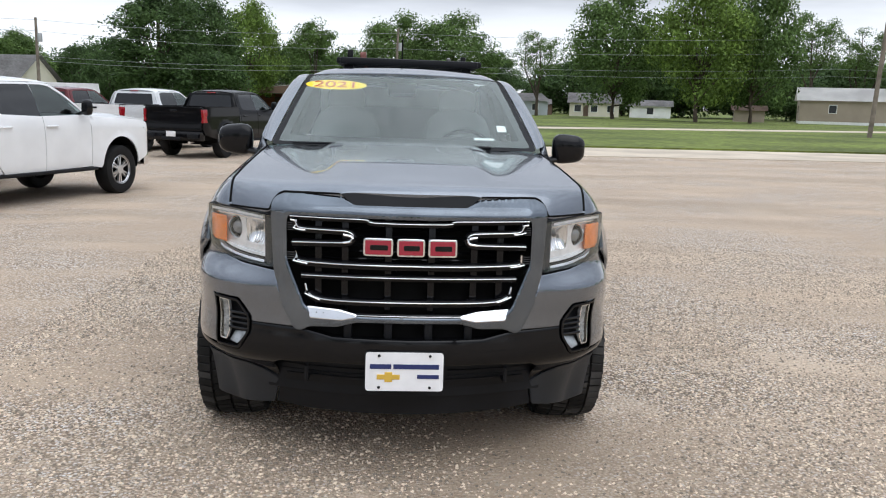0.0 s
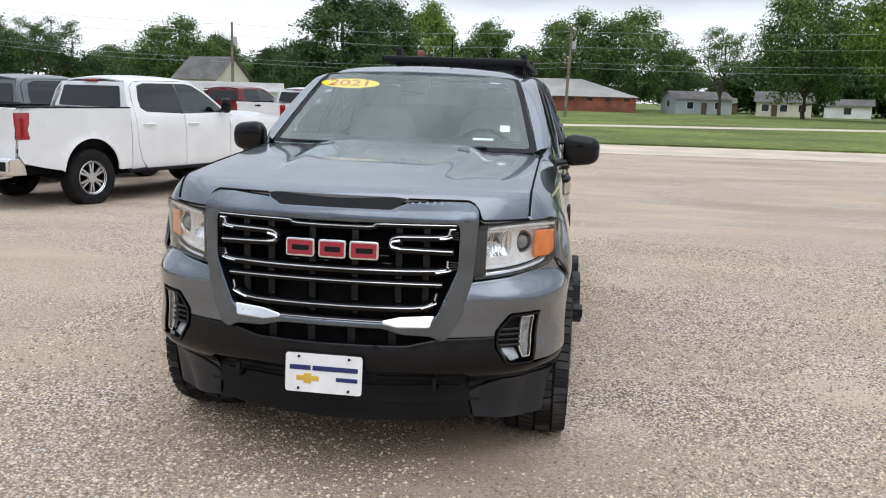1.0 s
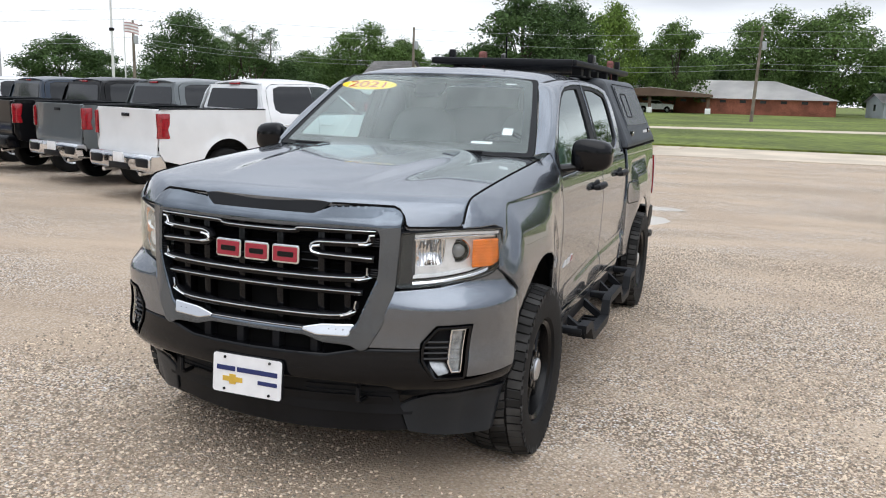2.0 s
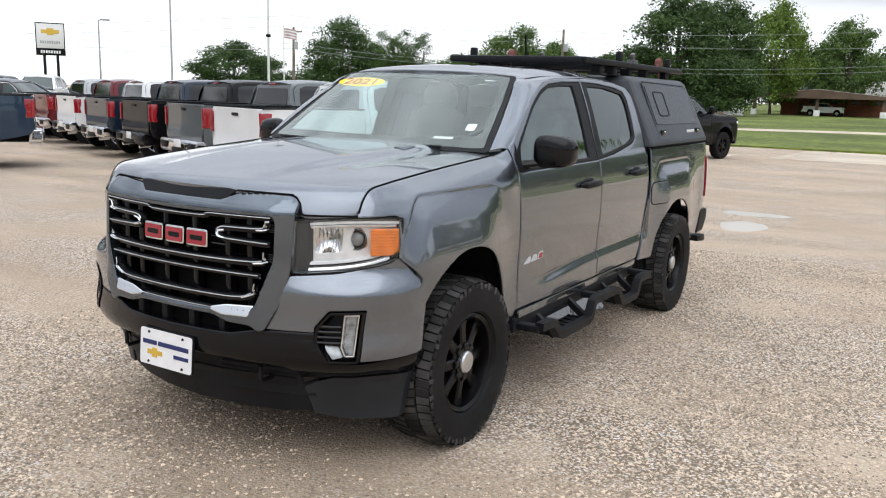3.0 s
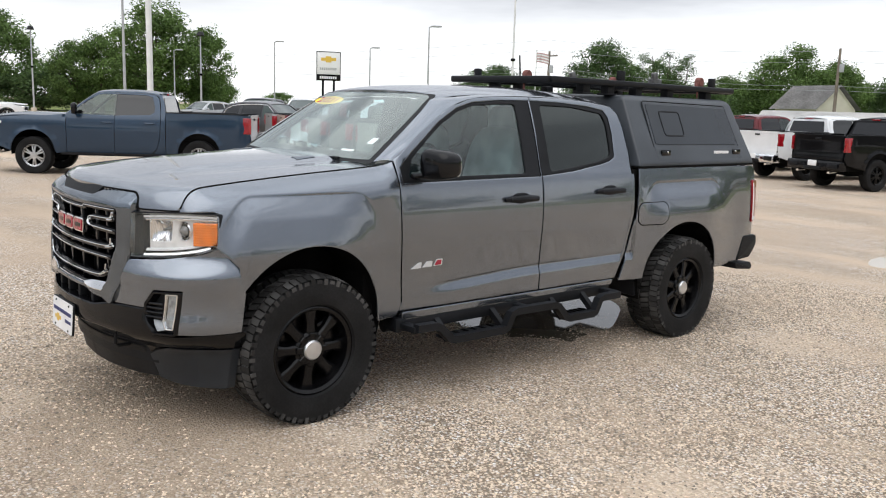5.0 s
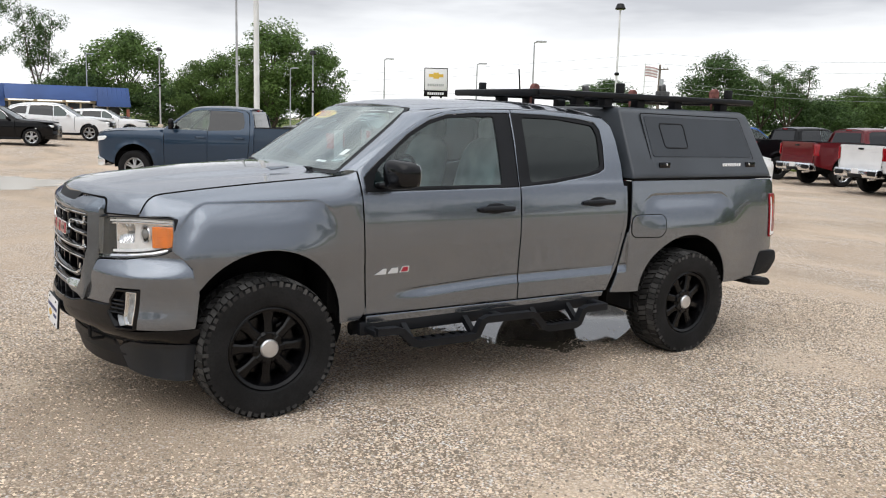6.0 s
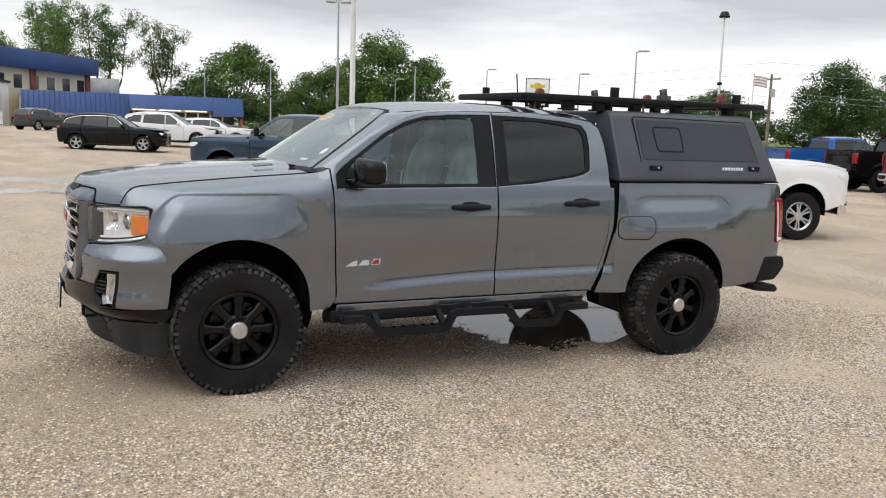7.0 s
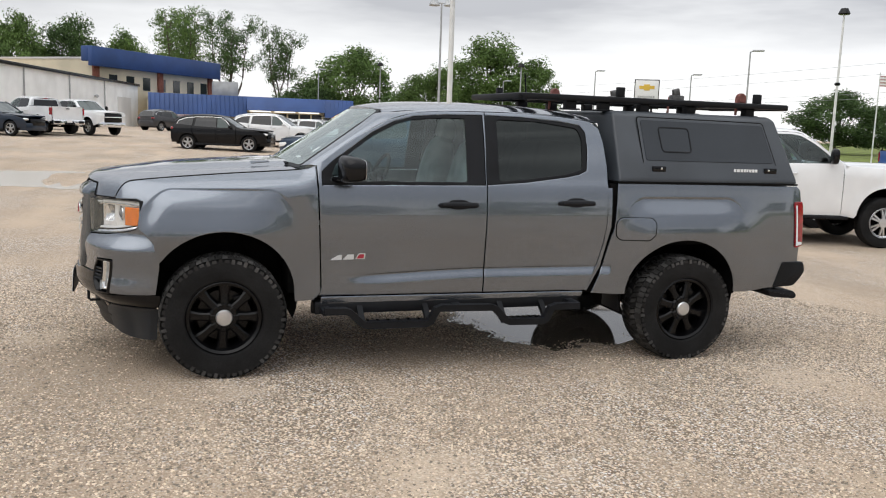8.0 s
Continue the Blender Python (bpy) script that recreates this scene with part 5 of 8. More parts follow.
        for yy in (0.62, 1.5, 2.34):
            part("bracket", box(min(s * 0.80, s * 0.985), max(s * 0.80, s * 0.985), yy - 0.03, yy + 0.03, 0.345, 0.38, 0.006), BLACK_SATIN, step)

    # mirrors
    shell = blob(0.100, 0.060, 0.083, 3.4, 28, 16)
    for v in shell.verts:
        v.co.y *= 1.0 + 0.35 * v.co.x / 0.1 * (1 if v.co.y < 0 else 0.2)
        v.co.y += 0.035 * (v.co.x / 0.1) + 0.0
        v.co.z *= 1.0 - 0.10 * v.co.x / 0.1
    shell = moved(shell, Matrix.Translation((0.950, 0.755, 1.258)))
    foot = sweep([(0.80, 0.70, 1.185), (0.86, 0.72, 1.195), (0.91, 0.745, 1.205)], [0.035, 0.030, 0.028], 10, flat=0.7)
    both("wing_mirror", joined(shell, foot), BLACK_GLOSS, truck, "gloss black door mirror")
    both("mirror_glass", moved(blob(0.085, 0.004, 0.068, 4), Matrix.Translation((0.950, 0.822, 1.256)) @ Matrix.Rotation(radians(12), 4, "Z")), CHROME, truck)
    # badge on the doors: plain slanted bars, silver and red
    for s in (1, -1):
        for y0, y1, z0, z1, lean, mat in ((0.655, 0.728, 0.676, 0.708, 0.055, BADGE_SILVER), (0.738, 0.806, 0.678, 0.710, 0.030, BADGE_SILVER), (0.818, 0.880, 0.680, 0.716, 0.022, BADGE_SILVER), (0.824, 0.872, 0.684, 0.712, 0.020, BADGE_RED)):
            x = side_at(y0, z0) - 0.001
            high = 0.007 if mat is BADGE_RED else 0.005
            block = [(y0, z0), (y1, z0), (y1 + 0.004, z1), (y0 + lean, z1)]
            part("door_badge", prism(round_corners(block, 0.004, 2), "x", min(s * x, s * (x + high)), max(s * x, s * (x + high))), mat, truck)
    # inside: seats, dash, wheel, lining
    for x in (-0.38, 0.38):
        seat = thing("seat", "", "")
        seat.parent = truck
        tagged(seat, label="grey cloth front seat")
        part("cushion", moved(blob(0.25, 0.26, 0.10, 3.2), Matrix.Translation((x, 1.40, 0.78))), SEAT_CLOTH, seat)
        part("backrest", moved(blob(0.24, 0.09, 0.34, 3.2), Matrix.Translation((x, 1.70, 1.12)) @ Matrix.Rotation(radians(-14), 4, "X")), SEAT_CLOTH, seat)
        part("headrest", moved(blob(0.13, 0.06, 0.09, 3.0), Matrix.Translation((x, 1.80, 1.50))), SEAT_CLOTH, seat)
    part("rear_bench", joined(moved(blob(0.66, 0.25, 0.10, 4), Matrix.Translation((0, 2.22, 0.78))), moved(blob(0.66, 0.09, 0.34, 4), Matrix.Translation((0, 2.50, 1.12)) @ Matrix.Rotation(radians(-8), 4, "X"))), SEAT_CLOTH, truck)
    part("dashboard", joined(moved(blob(0.70, 0.27, 0.13, 3.5), Matrix.Translation((0, 0.78, 1.13))), moved(blob(0.20, 0.08, 0.05, 3), Matrix.Translation((0.38, 0.92, 1.25)))), BLACK_SATIN, truck)
    part("steering_wheel", moved(joined(lathe([(0.175, -0.013), (0.190, 0), (0.175, 0.013), (0.162, 0), (0.175, -0.013)], 36, "y"), blob(0.06, 0.03, 0.06), box(-0.17, 0.17, -0.01, 0.01, -0.015, 0.015)), Matrix.Translation((0.38, 1.06, 1.17)) @ Matrix.Rotation(radians(-24), 4, "X")), BLACK_SATIN, truck)
    part("headliner", panel([(-0.54, 1.05), (0.54, 1.05), (0.57, 2.55), (-0.57, 2.55)], lambda x, y: (x, y, roof_at(x, y) - 0.035), (0, 0, 1), 0.15, thick=0.005, edge=0), TRIM_LIGHT, truck)
    both("pillar_trim", loft([[p + Vector((-0.02, 0.025, -0.012)) for p in inner[:26]], [p + Vector((-0.045, 0.01, -0.012)) for p in outer[:26]]]), TRIM_LIGHT, truck)
    # Added block that darkens the open gap where daylight would show through.
    part("cab_seal", box(-0.814, 0.814, 2.645, 2.72, 0.62, 1.180, 0.004), SHADOW_BLACK, truck, "black filler added in the gap between cab and bed")
    part("cab_back", joined(box(-0.74, 0.74, 2.60, 2.64, 0.5, 1.22, 0.01), box(-0.62, 0.62, 2.60, 2.62, 1.22, 1.60, 0.01)), TRIM_LIGHT, truck)
    return truck


def canopy():
    cap = thing("truck_canopy", "charcoal steel truck-bed canopy with side hatch and small vent window", "canopy", pose(0, 0, 0.008, 0, 0.5, 0))

    def cx(z):
        return 0.848 - 0.205 * (z - 1.20) / 0.48
    bm = bmesh.new()
    rings = []
    for x, y0, y1, z in ((0.846, 2.692, 4.212, 1.198), (0.846, 2.694, 4.210, 1.222), (0.640, 2.716, 4.118, 1.668), (0.600, 2.745, 4.085, 1.694)):
        rings.append([bm.verts.new(p) for p in ((x, y0, z), (x, y1, z), (-x, y1, z), (-x, y0, z))])
    for a, b in zip(rings, rings[1:]):
        for i in range(4):
            bm.faces.new((a[i], a[(i + 1) % 4], b[(i + 1) % 4], b[i]))
    bm.faces.new(rings[-1])
    bm.faces.new(rings[0][::-1])
    bmesh.ops.recalc_face_normals(bm, faces=bm.faces[:])
    bmesh.ops.bevel(bm, geom=bm.edges[:], offset=0.018, segments=3, profile=0.5, affect="EDGES")
    part("shell", bm, CAP_GREY, cap)
    part("base_seal", joined(box(-0.852, 0.852, 2.690, 4.215, 1.186, 1.200, 0.004)), SHADOW_BLACK, cap)

    def clift(off):
        return lambda y, z: (cx(z) + off, y, z)
    for s in (1, -1):
        hatch = round_corners([(2.905, 1.652), (3.985, 1.640), (4.055, 1.236), (2.912, 1.240)], 0.02, 3)
        h_bm = panel(hatch, clift(0.008), (-1, 0, 0), 0.1, thick=0.012, edge=0.004)
        gap = panel(inset(hatch, -0.008), clift(0.0035), (-1, 0, 0), 0.1, thick=0, edge=0)
        win = panel(round_corners([(2.925, 1.636), (3.972, 1.624), (4.022, 1.348), (2.930, 1.352)], 0.02, 3), clift(0.013), (-1, 0, 0), 0.1, thick=0.004, edge=0.001)
        vent = round_corners([(3.055, 1.592), (3.318, 1.590), (3.318, 1.408), (3.068, 1.410)], 0.035, 4)
        ring = panel(vent, clift(0.018), (-1, 0, 0), 0.06, thick=0.005, holes=[inset(vent, 0.009)], edge=0.002)
        pieces = [h_bm, gap, win, ring]
        latches = [box(cx(1.29) + 0.004, cx(1.29) + 0.018, y - 0.055, y + 0.055, 1.272, 1.312, 0.004) for y in (3.02, 3.975)]
        studs = [moved(lathe([(0.009, 0), (0.008, 0.005), (0, 0.006)], 12), Matrix.Translation((cx(1.29) + 0.018, y, 1.296))) for y in (3.035, 3.955)]
        bars = [box(cx(1.29) + 0.008, cx(1.29) + 0.0135, y, y + w, 1.280, 1.302, 0.001, 1) for y, w in ((3.655, 0.018), (3.680, 0.026), (3.713, 0.020), (3.740, 0.018), (3.765, 0.016), (3.788, 0.020), (3.815, 0.020), (3.842, 0.018))]
        if s < 0:
            pieces, latches, studs, bars = [mirrored(b) for b in pieces], [mirrored(b) for b in latches], [mirrored(b) for b in studs], [mirrored(b) for b in bars]
        hatch_ob = part("side_hatch", pieces[0], CAP_GREY, cap)
        part("hatch_gap", pieces[1], SHADOW_BLACK, cap)
        part("hatch_window", pieces[2], HATCH_GLASS, hatch_ob, "black tinted glass")
        part("vent_frame", pieces[3], BLACK_SATIN, hatch_ob)
        for b in latches:
            part("latch", b, BLACK_GLOSS, hatch_ob)
        for b in studs:
            part("latch_stud", b, CHROME, hatch_ob)
        for b in bars:
            part("letter_bar", b, PLATE_WHITE, hatch_ob)
    return cap


def roof_rack():
    rack = thing("roof_rack", "black flat platform roof rack with straps and clamps on the canopy", "roof rack", pose(0, 0, 0.008, 0, 0.5, 0))
    x0, x1, y0, y1, z0 = -0.445, 0.540, 2.05, 4.30, 1.752
    for x in (x0, x1):
        part("side_rail", box(x - 0.025, x + 0.025, y0, y1, z0, z0 + 0.042, 0.012), BLACK_SATIN, rack)
    for y in (y0, y1):
        part("end_rail", box(x0, x1, y - 0.025, y + 0.025, z0 - 0.004, z0 + 0.042, 0.012), BLACK_SATIN, rack)
    for i in range(9):
        y = y0 + 0.13 + i * (y1 - y0 - 0.26) / 8
        part("plank", box(x0 + 0.02, x1 - 0.02, y - 0.055, y + 0.055, z0 + 0.014, z0 + 0.037, 0.006), BLACK_SATIN, rack)
    for y in (2.45, 2.72, 3.05, 3.45, 3.98):
        for x in (-0.40, 0.49):
            part("foot", joined(box(x - 0.035, x + 0.035, y - 0.04, y + 0.04, 1.69, z0 + 0.004, 0.008), box(x - 0.05, x + 0.05, y - 0.06, y + 0.06, 1.688, 1.700, 0.004)), BLACK_SATIN, rack)
    for y in (2.85, 4.05):
        part("rack_upright", box(0.480, 0.520, y - 0.030, y + 0.030, z0 + 0.03, z0 + 0.115, 0.006), BLACK_SATIN, rack)
    part("rack_upright", box(-0.40, -0.36, 2.22, 2.27, z0 + 0.03, z0 + 0.105, 0.006), BLACK_SATIN, rack)
    part("aerial", sweep([(0.0, 2.32, z0), (0.0, 2.30, z0 + 0.20)], 0.006, 6), BLACK_SATIN, rack)
    for x, y in ((0.46, 3.93), (-0.36, 3.85), (-0.30, 2.70)):
        part("strap_reel", moved(joined(lathe([(0.0, -0.024), (0.032, -0.024), (0.037, -0.016), (0.037, 0.016), (0.032, 0.024), (0.0, 0.024)], 20), box(-0.02, 0.02, -0.04, 0.04, -0.045, 0.0, 0.005)), Matrix.Translation((x, y, z0 + 0.082))), STRAP_RED, rack, "faded red strap reel")
        part("strap", sweep([(x, y - 0.03, z0 + 0.08), (x + 0.02, y - 0.05, z0 + 0.03), (x + 0.03, y - 0.06, z0 - 0.05)], 0.012, 6, flat=0.4), STRAP_RED, rack)
    for x, y in ((0.42, 3.38), (-0.30, 3.25)):
        part("clamp", joined(box(x - 0.03, x + 0.03, y - 0.05, y + 0.05, z0 + 0.036, z0 + 0.08, 0.006), moved(box(-0.015, 0.015, -0.028, 0.028, 0.0, 0.06, 0.006), Matrix.Translation((x, y, z0 + 0.07)) @ Matrix.Rotation(radians(14), 4, "X"))), CLAMP_GREY, rack, "grey metal clamp")
    return rack


CLAMP_GREY = material("worn_grey_clamp", (0.13, 0.13, 0.13), rough=0.45, metal=0.5, stain=0.4, stain_scale=20)
LAMP_GREY = material("lamp_housing_silver", (0.90, 0.91, 0.92), rough=0.25, metal=0.2, stain=0.12, stain_scale=20)
PROJECTOR = material("projector_lens", (0.16, 0.165, 0.17), rough=0.08, spec=0.8, coat=1.0)
FOG_CLEAR = material("fog_lamp_cover", (0.34, 0.36, 0.375), rough=0.12, metal=0.3, coat=0.6, stain=0.35, stain_scale=30)
HATCH_GLASS = material("black_hatch_glass", (0.024, 0.029, 0.036), rough=0.25, spec=0.4, stain=0.1, stain_scale=2)
grey_pickup()
canopy()
roof_rack()

# ---- ground ----
def spread(lo, hi, fine_lo, fine_hi, fine, grow=1.16):
    out = list(np.arange(fine_lo, fine_hi, fine))
    d, x = fine, out[-1]
    while x < hi:
        d *= grow
        x = min(hi, x + d)
        out.append(x)
    d, x = fine, out[0]
    while x > lo:
        d *= grow
        x = max(lo, x - d)
        out.insert(0, x)
    return out


def rough_z(x, y):
    z = ground_z(x, y)
    if abs(x) < 30 and abs(y) < 40:
        z += 0.011 * noise.noise((x * 0.9, y * 0.9, 0)) + 0.006 * noise.noise((x * 3.1, y * 3.1, 4)) + 0.004 * noise.noise((x * 8, y * 8, 2))
    return z


def ground_mesh():
    xs, ys = spread(-2500, 2500, -2.2, 4.6, 0.055), spread(-2500, 2500, -2.4, 5.4, 0.055)
    verts = [(x, y, rough_z(x, y)) for y in ys for x in xs]
    n = len(xs)
    faces = [(j * n + i, j * n + i + 1, (j + 1) * n + i + 1, (j + 1) * n + i) for j in range(len(ys) - 1) for i in range(n - 1)]
    me = bpy.data.meshes.new("ground")
    me.from_pydata(verts, [], faces)
    me.shade_smooth()
    return me


# bare dusty spots among the stones: x, y, radius
DUSTY = ((-0.20, -1.17, 0.22), (2.53, 0.90, 0.30), (2.66, 1.45, 0.20), (1.17, 0.02, 0.20), (1.45, 3.8, 0.40))


def gravel_material():
    m = bpy.data.materials.new("gravel")
    m.use_nodes = True
    t = m.node_tree
    b = t.nodes["Principled BSDF"]
    b.inputs["Roughness"].default_value = 0.9
    b.inputs["Specular IOR Level"].default_value = 0.3
    co = t.nodes.new("ShaderNodeTexCoord").outputs["Object"]

    def cells(scale):
        v = t.nodes.new("ShaderNodeTexVoronoi")
        v.inputs["Scale"].default_value = scale
        t.links.new(co, v.inputs["Vector"])
        return v

    drawn = t.nodes.new("ShaderNodeVectorMath")
    drawn.operation, drawn.inputs[1].default_value = "MULTIPLY", (0.34, 1.0, 1.0)
    t.links.new(co, drawn.inputs[0])

    def cloud(scale, lo, hi, detail=6.0, out_lo=0.0, out_hi=1.0, tracks=False):
        n, r = t.nodes.new("ShaderNodeTexNoise"), t.nodes.new("ShaderNodeMapRange")
        n.inputs["Scale"].default_value, n.inputs["Detail"].default_value = scale, detail
        for i, v in enumerate((lo, hi, out_lo, out_hi)):
            r.inputs[i + 1].default_value = v
        t.links.new(drawn.outputs[0] if tracks else co, n.inputs["Vector"])
        t.links.new(n.outputs[0], r.inputs[0])
        return r.outputs[0]

    def mix(fac, a, c, blend="MIX"):
        x = t.nodes.new("ShaderNodeMix")
        x.data_type, x.blend_type = "RGBA", blend
        for sock, val in ((x.inputs[0], fac), (x.inputs[6], a), (x.inputs[7], c)):
            if hasattr(val, "is_output"):
                t.links.new(val, sock)
            else:
                sock.default_value = val if isinstance(val, float) else (*val, 1)
        return x.outputs[2]

    stones, fine = cells(72), cells(150)
    ramp = t.nodes.new("ShaderNodeValToRGB")
    sep = t.nodes.new("ShaderNodeSeparateColor")
    t.links.new(stones.outputs["Color"], sep.inputs[0])
    t.links.new(sep.outputs[0], ramp.inputs[0])
    for pos, col in ((0.0, (0.13, 0.098, 0.070)), (0.25, (0.37, 0.280, 0.203)), (0.65, (0.56, 0.436, 0.325)), (1.0, (0.93, 0.785, 0.625))):
        e = ramp.color_ramp.elements.new(pos) if 0 < pos < 1 else ramp.color_ramp.elements[int(pos)]
        e.color = (*col, 1)
    sep2 = t.nodes.new("ShaderNodeSeparateColor")
    t.links.new(fine.outputs["Color"], sep2.inputs[0])
    grit = mix(sep2.outputs[0], (0.36, 0.272, 0.198), (0.60, 0.470, 0.350))
    patch = cloud(0.55, 0.42, 0.62, 7.0, 0.05, 0.70)
    # Dark brown between the stones paints in the shade of their crevices.
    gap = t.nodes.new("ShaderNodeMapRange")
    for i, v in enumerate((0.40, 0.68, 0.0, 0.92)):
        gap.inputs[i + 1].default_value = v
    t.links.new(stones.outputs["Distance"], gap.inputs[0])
    gap_shaded = mix(gap.outputs[0], ramp.outputs[0], (0.17, 0.121, 0.080))
    both_c = mix(patch, gap_shaded, grit)
    dust = mix(cloud(1.1, 0.47, 0.68, 9.0, 0.0, 0.70, True), both_c, (0.62, 0.49, 0.365))
    warp, shift = t.nodes.new("ShaderNodeTexNoise"), t.nodes.new("ShaderNodeVectorMath")
    warp.inputs["Scale"].default_value, warp.inputs["Detail"].default_value = 3.5, 7.0
    shift.operation = "MULTIPLY_ADD"
    t.links.new(co, warp.inputs["Vector"])
    t.links.new(warp.outputs["Color"], shift.inputs[0])
    shift.inputs[1].default_value = (0.6, 0.6, 0.0)
    t.links.new(co, shift.inputs[2])
    for x, y, r in DUSTY:
        far, fade = t.nodes.new("ShaderNodeVectorMath"), t.nodes.new("ShaderNodeMapRange")
        far.operation = "DISTANCE"
        t.links.new(shift.outputs[0], far.inputs[0])
        far.inputs[1].default_value = (x + 0.3, y + 0.3, 0.0)
        for i, v in enumerate((r * 0.2, r * 1.5, 0.5, 0.0)):
            fade.inputs[i + 1].default_value = v
        t.links.new(far.outputs["Value"], fade.inputs[0])
        dust = mix(fade.outputs[0], dust, (0.72, 0.585, 0.45))
    damp = mix(cloud(0.50, 0.50, 0.68, 9.0, 0.0, 0.42, True), dust, (0.30, 0.235, 0.17))
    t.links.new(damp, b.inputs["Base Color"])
    add = t.nodes.new("ShaderNodeMath")
    add.operation = "MULTIPLY_ADD"
    t.links.new(stones.outputs["Distance"], add.inputs[0])
    add.inputs[1].default_value = -1.0
    t.links.new(cloud(140, 0.3, 0.7, 3.0, 0.0, 0.5), add.inputs[2])
    bp = t.nodes.new("ShaderNodeBump")
    bp.inputs["Strength"].default_value, bp.inputs["Distance"].default_value = 1.0, 0.009
    t.links.new(add.outputs[0], bp.inputs["Height"])
    t.links.new(bp.outputs[0], b.inputs["Normal"])
    return m


ground = new("ground", ground_mesh())
ground.data.materials.append(gravel_material())
tagged(ground, "pale brown gravel lot, dusty and damp in places", "ground", kind="structure")

PEBBLE = material("pebble_stone", (0.53, 0.445, 0.350), rough=0.9, islands=0.55)


def pebbles(count):
    rs = np.random.RandomState(5)
    base = np.array([(1, 0, 0), (-1, 0, 0), (0, 1, 0), (0, -1, 0), (0, 0, 1), (0, 0, -1)], float)
    tri = np.array([(0, 2, 4), (2, 1, 4), (1, 3, 4), (3, 0, 4), (2, 0, 5), (1, 2, 5), (3, 1, 5), (0, 3, 5)])
    verts, faces = [], []
    made = 0
    while made < count:
        x, y = rs.uniform(-2.4, 5.2), rs.uniform(-3.6, 6.5)
        if noise.noise((x * 0.7, y * 0.7, 9)) + rs.uniform(-0.5, 0.5) < -0.15:
            continue
        if any(math.hypot(x - a, y - b) < r * rs.uniform(0.5, 1.1) and rs.rand() < 0.6 for a, b, r in DUSTY):
            continue
        if math.hypot(x - 1.5, y - 0.8) > 5.6:
            continue
        r = 0.0040 + 0.0068 * rs.rand() ** 2.4
        p = base * (r * rs.uniform(0.7, 1.25, (6, 1))) + rs.uniform(-0.35, 0.35, (6, 3)) * r
        p[:, 2] *= 0.6
        a = rs.uniform(0, 6.28)
        c, s = math.cos(a), math.sin(a)
        p = p @ np.array([(c, s, 0), (-s, c, 0), (0, 0, 1)])
        verts.append(p + (x, y, rough_z(x, y) + r * 0.25))
        faces.append(tri + 6 * made)
        made += 1
    v, f = np.concatenate(verts), np.concatenate(faces)
    me = bpy.data.meshes.new("gravel_stones")
    me.from_pydata(v.tolist(), [], f.tolist())
    me.materials.append(PEBBLE)
    return me


stones = new("gravel_stones", pebbles(135000))
tagged(stones, "loose pale grey and tan gravel stones", "gravel", kind="stuff")

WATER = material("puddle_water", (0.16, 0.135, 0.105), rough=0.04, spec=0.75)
# Far puddles are muddy; the pale sky they mirror is put into the colour.
MUDDY_SKY_PALE = material("muddy_water_sky_pale", (0.62, 0.57, 0.50), rough=0.2, spec=0.6)
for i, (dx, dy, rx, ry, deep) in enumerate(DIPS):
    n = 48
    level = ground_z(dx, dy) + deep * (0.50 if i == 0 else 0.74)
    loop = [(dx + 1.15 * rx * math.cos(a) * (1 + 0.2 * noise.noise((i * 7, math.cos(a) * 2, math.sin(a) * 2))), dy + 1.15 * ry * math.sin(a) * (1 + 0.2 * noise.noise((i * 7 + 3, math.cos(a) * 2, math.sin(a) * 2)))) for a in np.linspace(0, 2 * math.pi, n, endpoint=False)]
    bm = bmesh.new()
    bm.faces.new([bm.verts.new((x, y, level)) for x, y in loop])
    solid("puddle", bm, WATER if i == 0 else MUDDY_SKY_PALE, "shallow muddy rain puddle on the gravel", "puddle", kind="structure")

def fray(a, k):
    return 1 + 0.30 * noise.noise((math.cos(a) * 2, math.sin(a) * 2, k)) + 0.22 * noise.noise((math.cos(a) * 7, math.sin(a) * 7, k + 3)) + 0.12 * noise.noise((math.cos(a) * 19, math.sin(a) * 19, k + 6))


for px, py, rx, ry, k in ((-16.4, -2.7, 2.9, 4.4, 5), (-19.6, -8.0, 1.6, 2.2, 12)):
    bm = bmesh.new()
    ring = [(px + rx * math.cos(a) * fray(a, k), py + ry * math.sin(a) * fray(a, k + 20)) for a in np.linspace(0, 2 * math.pi, 110, endpoint=False)]
    bm.faces.new([bm.verts.new((x, y, ground_z(x, y) + 0.004)) for x, y in ring])
    solid("puddle", bm, MUDDY_SKY_PALE, "long pale rain puddle across the gravel", "puddle", kind="structure")
TWIG = material("dry_twig", (0.05, 0.035, 0.025), rough=0.9)
for tx, ty, ta, tl in ((3.55, 0.35, 40, 0.07), (3.1, -0.7, 110, 0.09), (2.2, -2.2, 15, 0.06), (4.2, 1.8, 70, 0.08)):
    line = [(tx + math.cos(radians(ta)) * tl * k + 0.01 * math.sin(4 * k), ty + math.sin(radians(ta)) * tl * k, rough_z(tx, ty) + 0.008 + 0.004 * k) for k in (-1, -0.3, 0.4, 1)]
    solid("twig", sweep(line, [0.004, 0.0035, 0.003, 0.002], 5), TWIG, "small dry twig lying on the gravel", "twig", group="twigs on the gravel")
CONCRETE = material("pale_concrete", (0.54, 0.465, 0.37), rough=0.9, stain=0.18, stain_scale=0.4, grain=0.15, grain_scale=20)
GRASS = material("mown_grass", (0.118, 0.150, 0.026), rough=0.95, stain=0.35, stain_scale=0.12, grain=0.45, grain_scale=2.5, bump=0.05, bump_scale=9)


def sheet(loop, z, deep):
    return prism(loop, "z", z - deep, z)


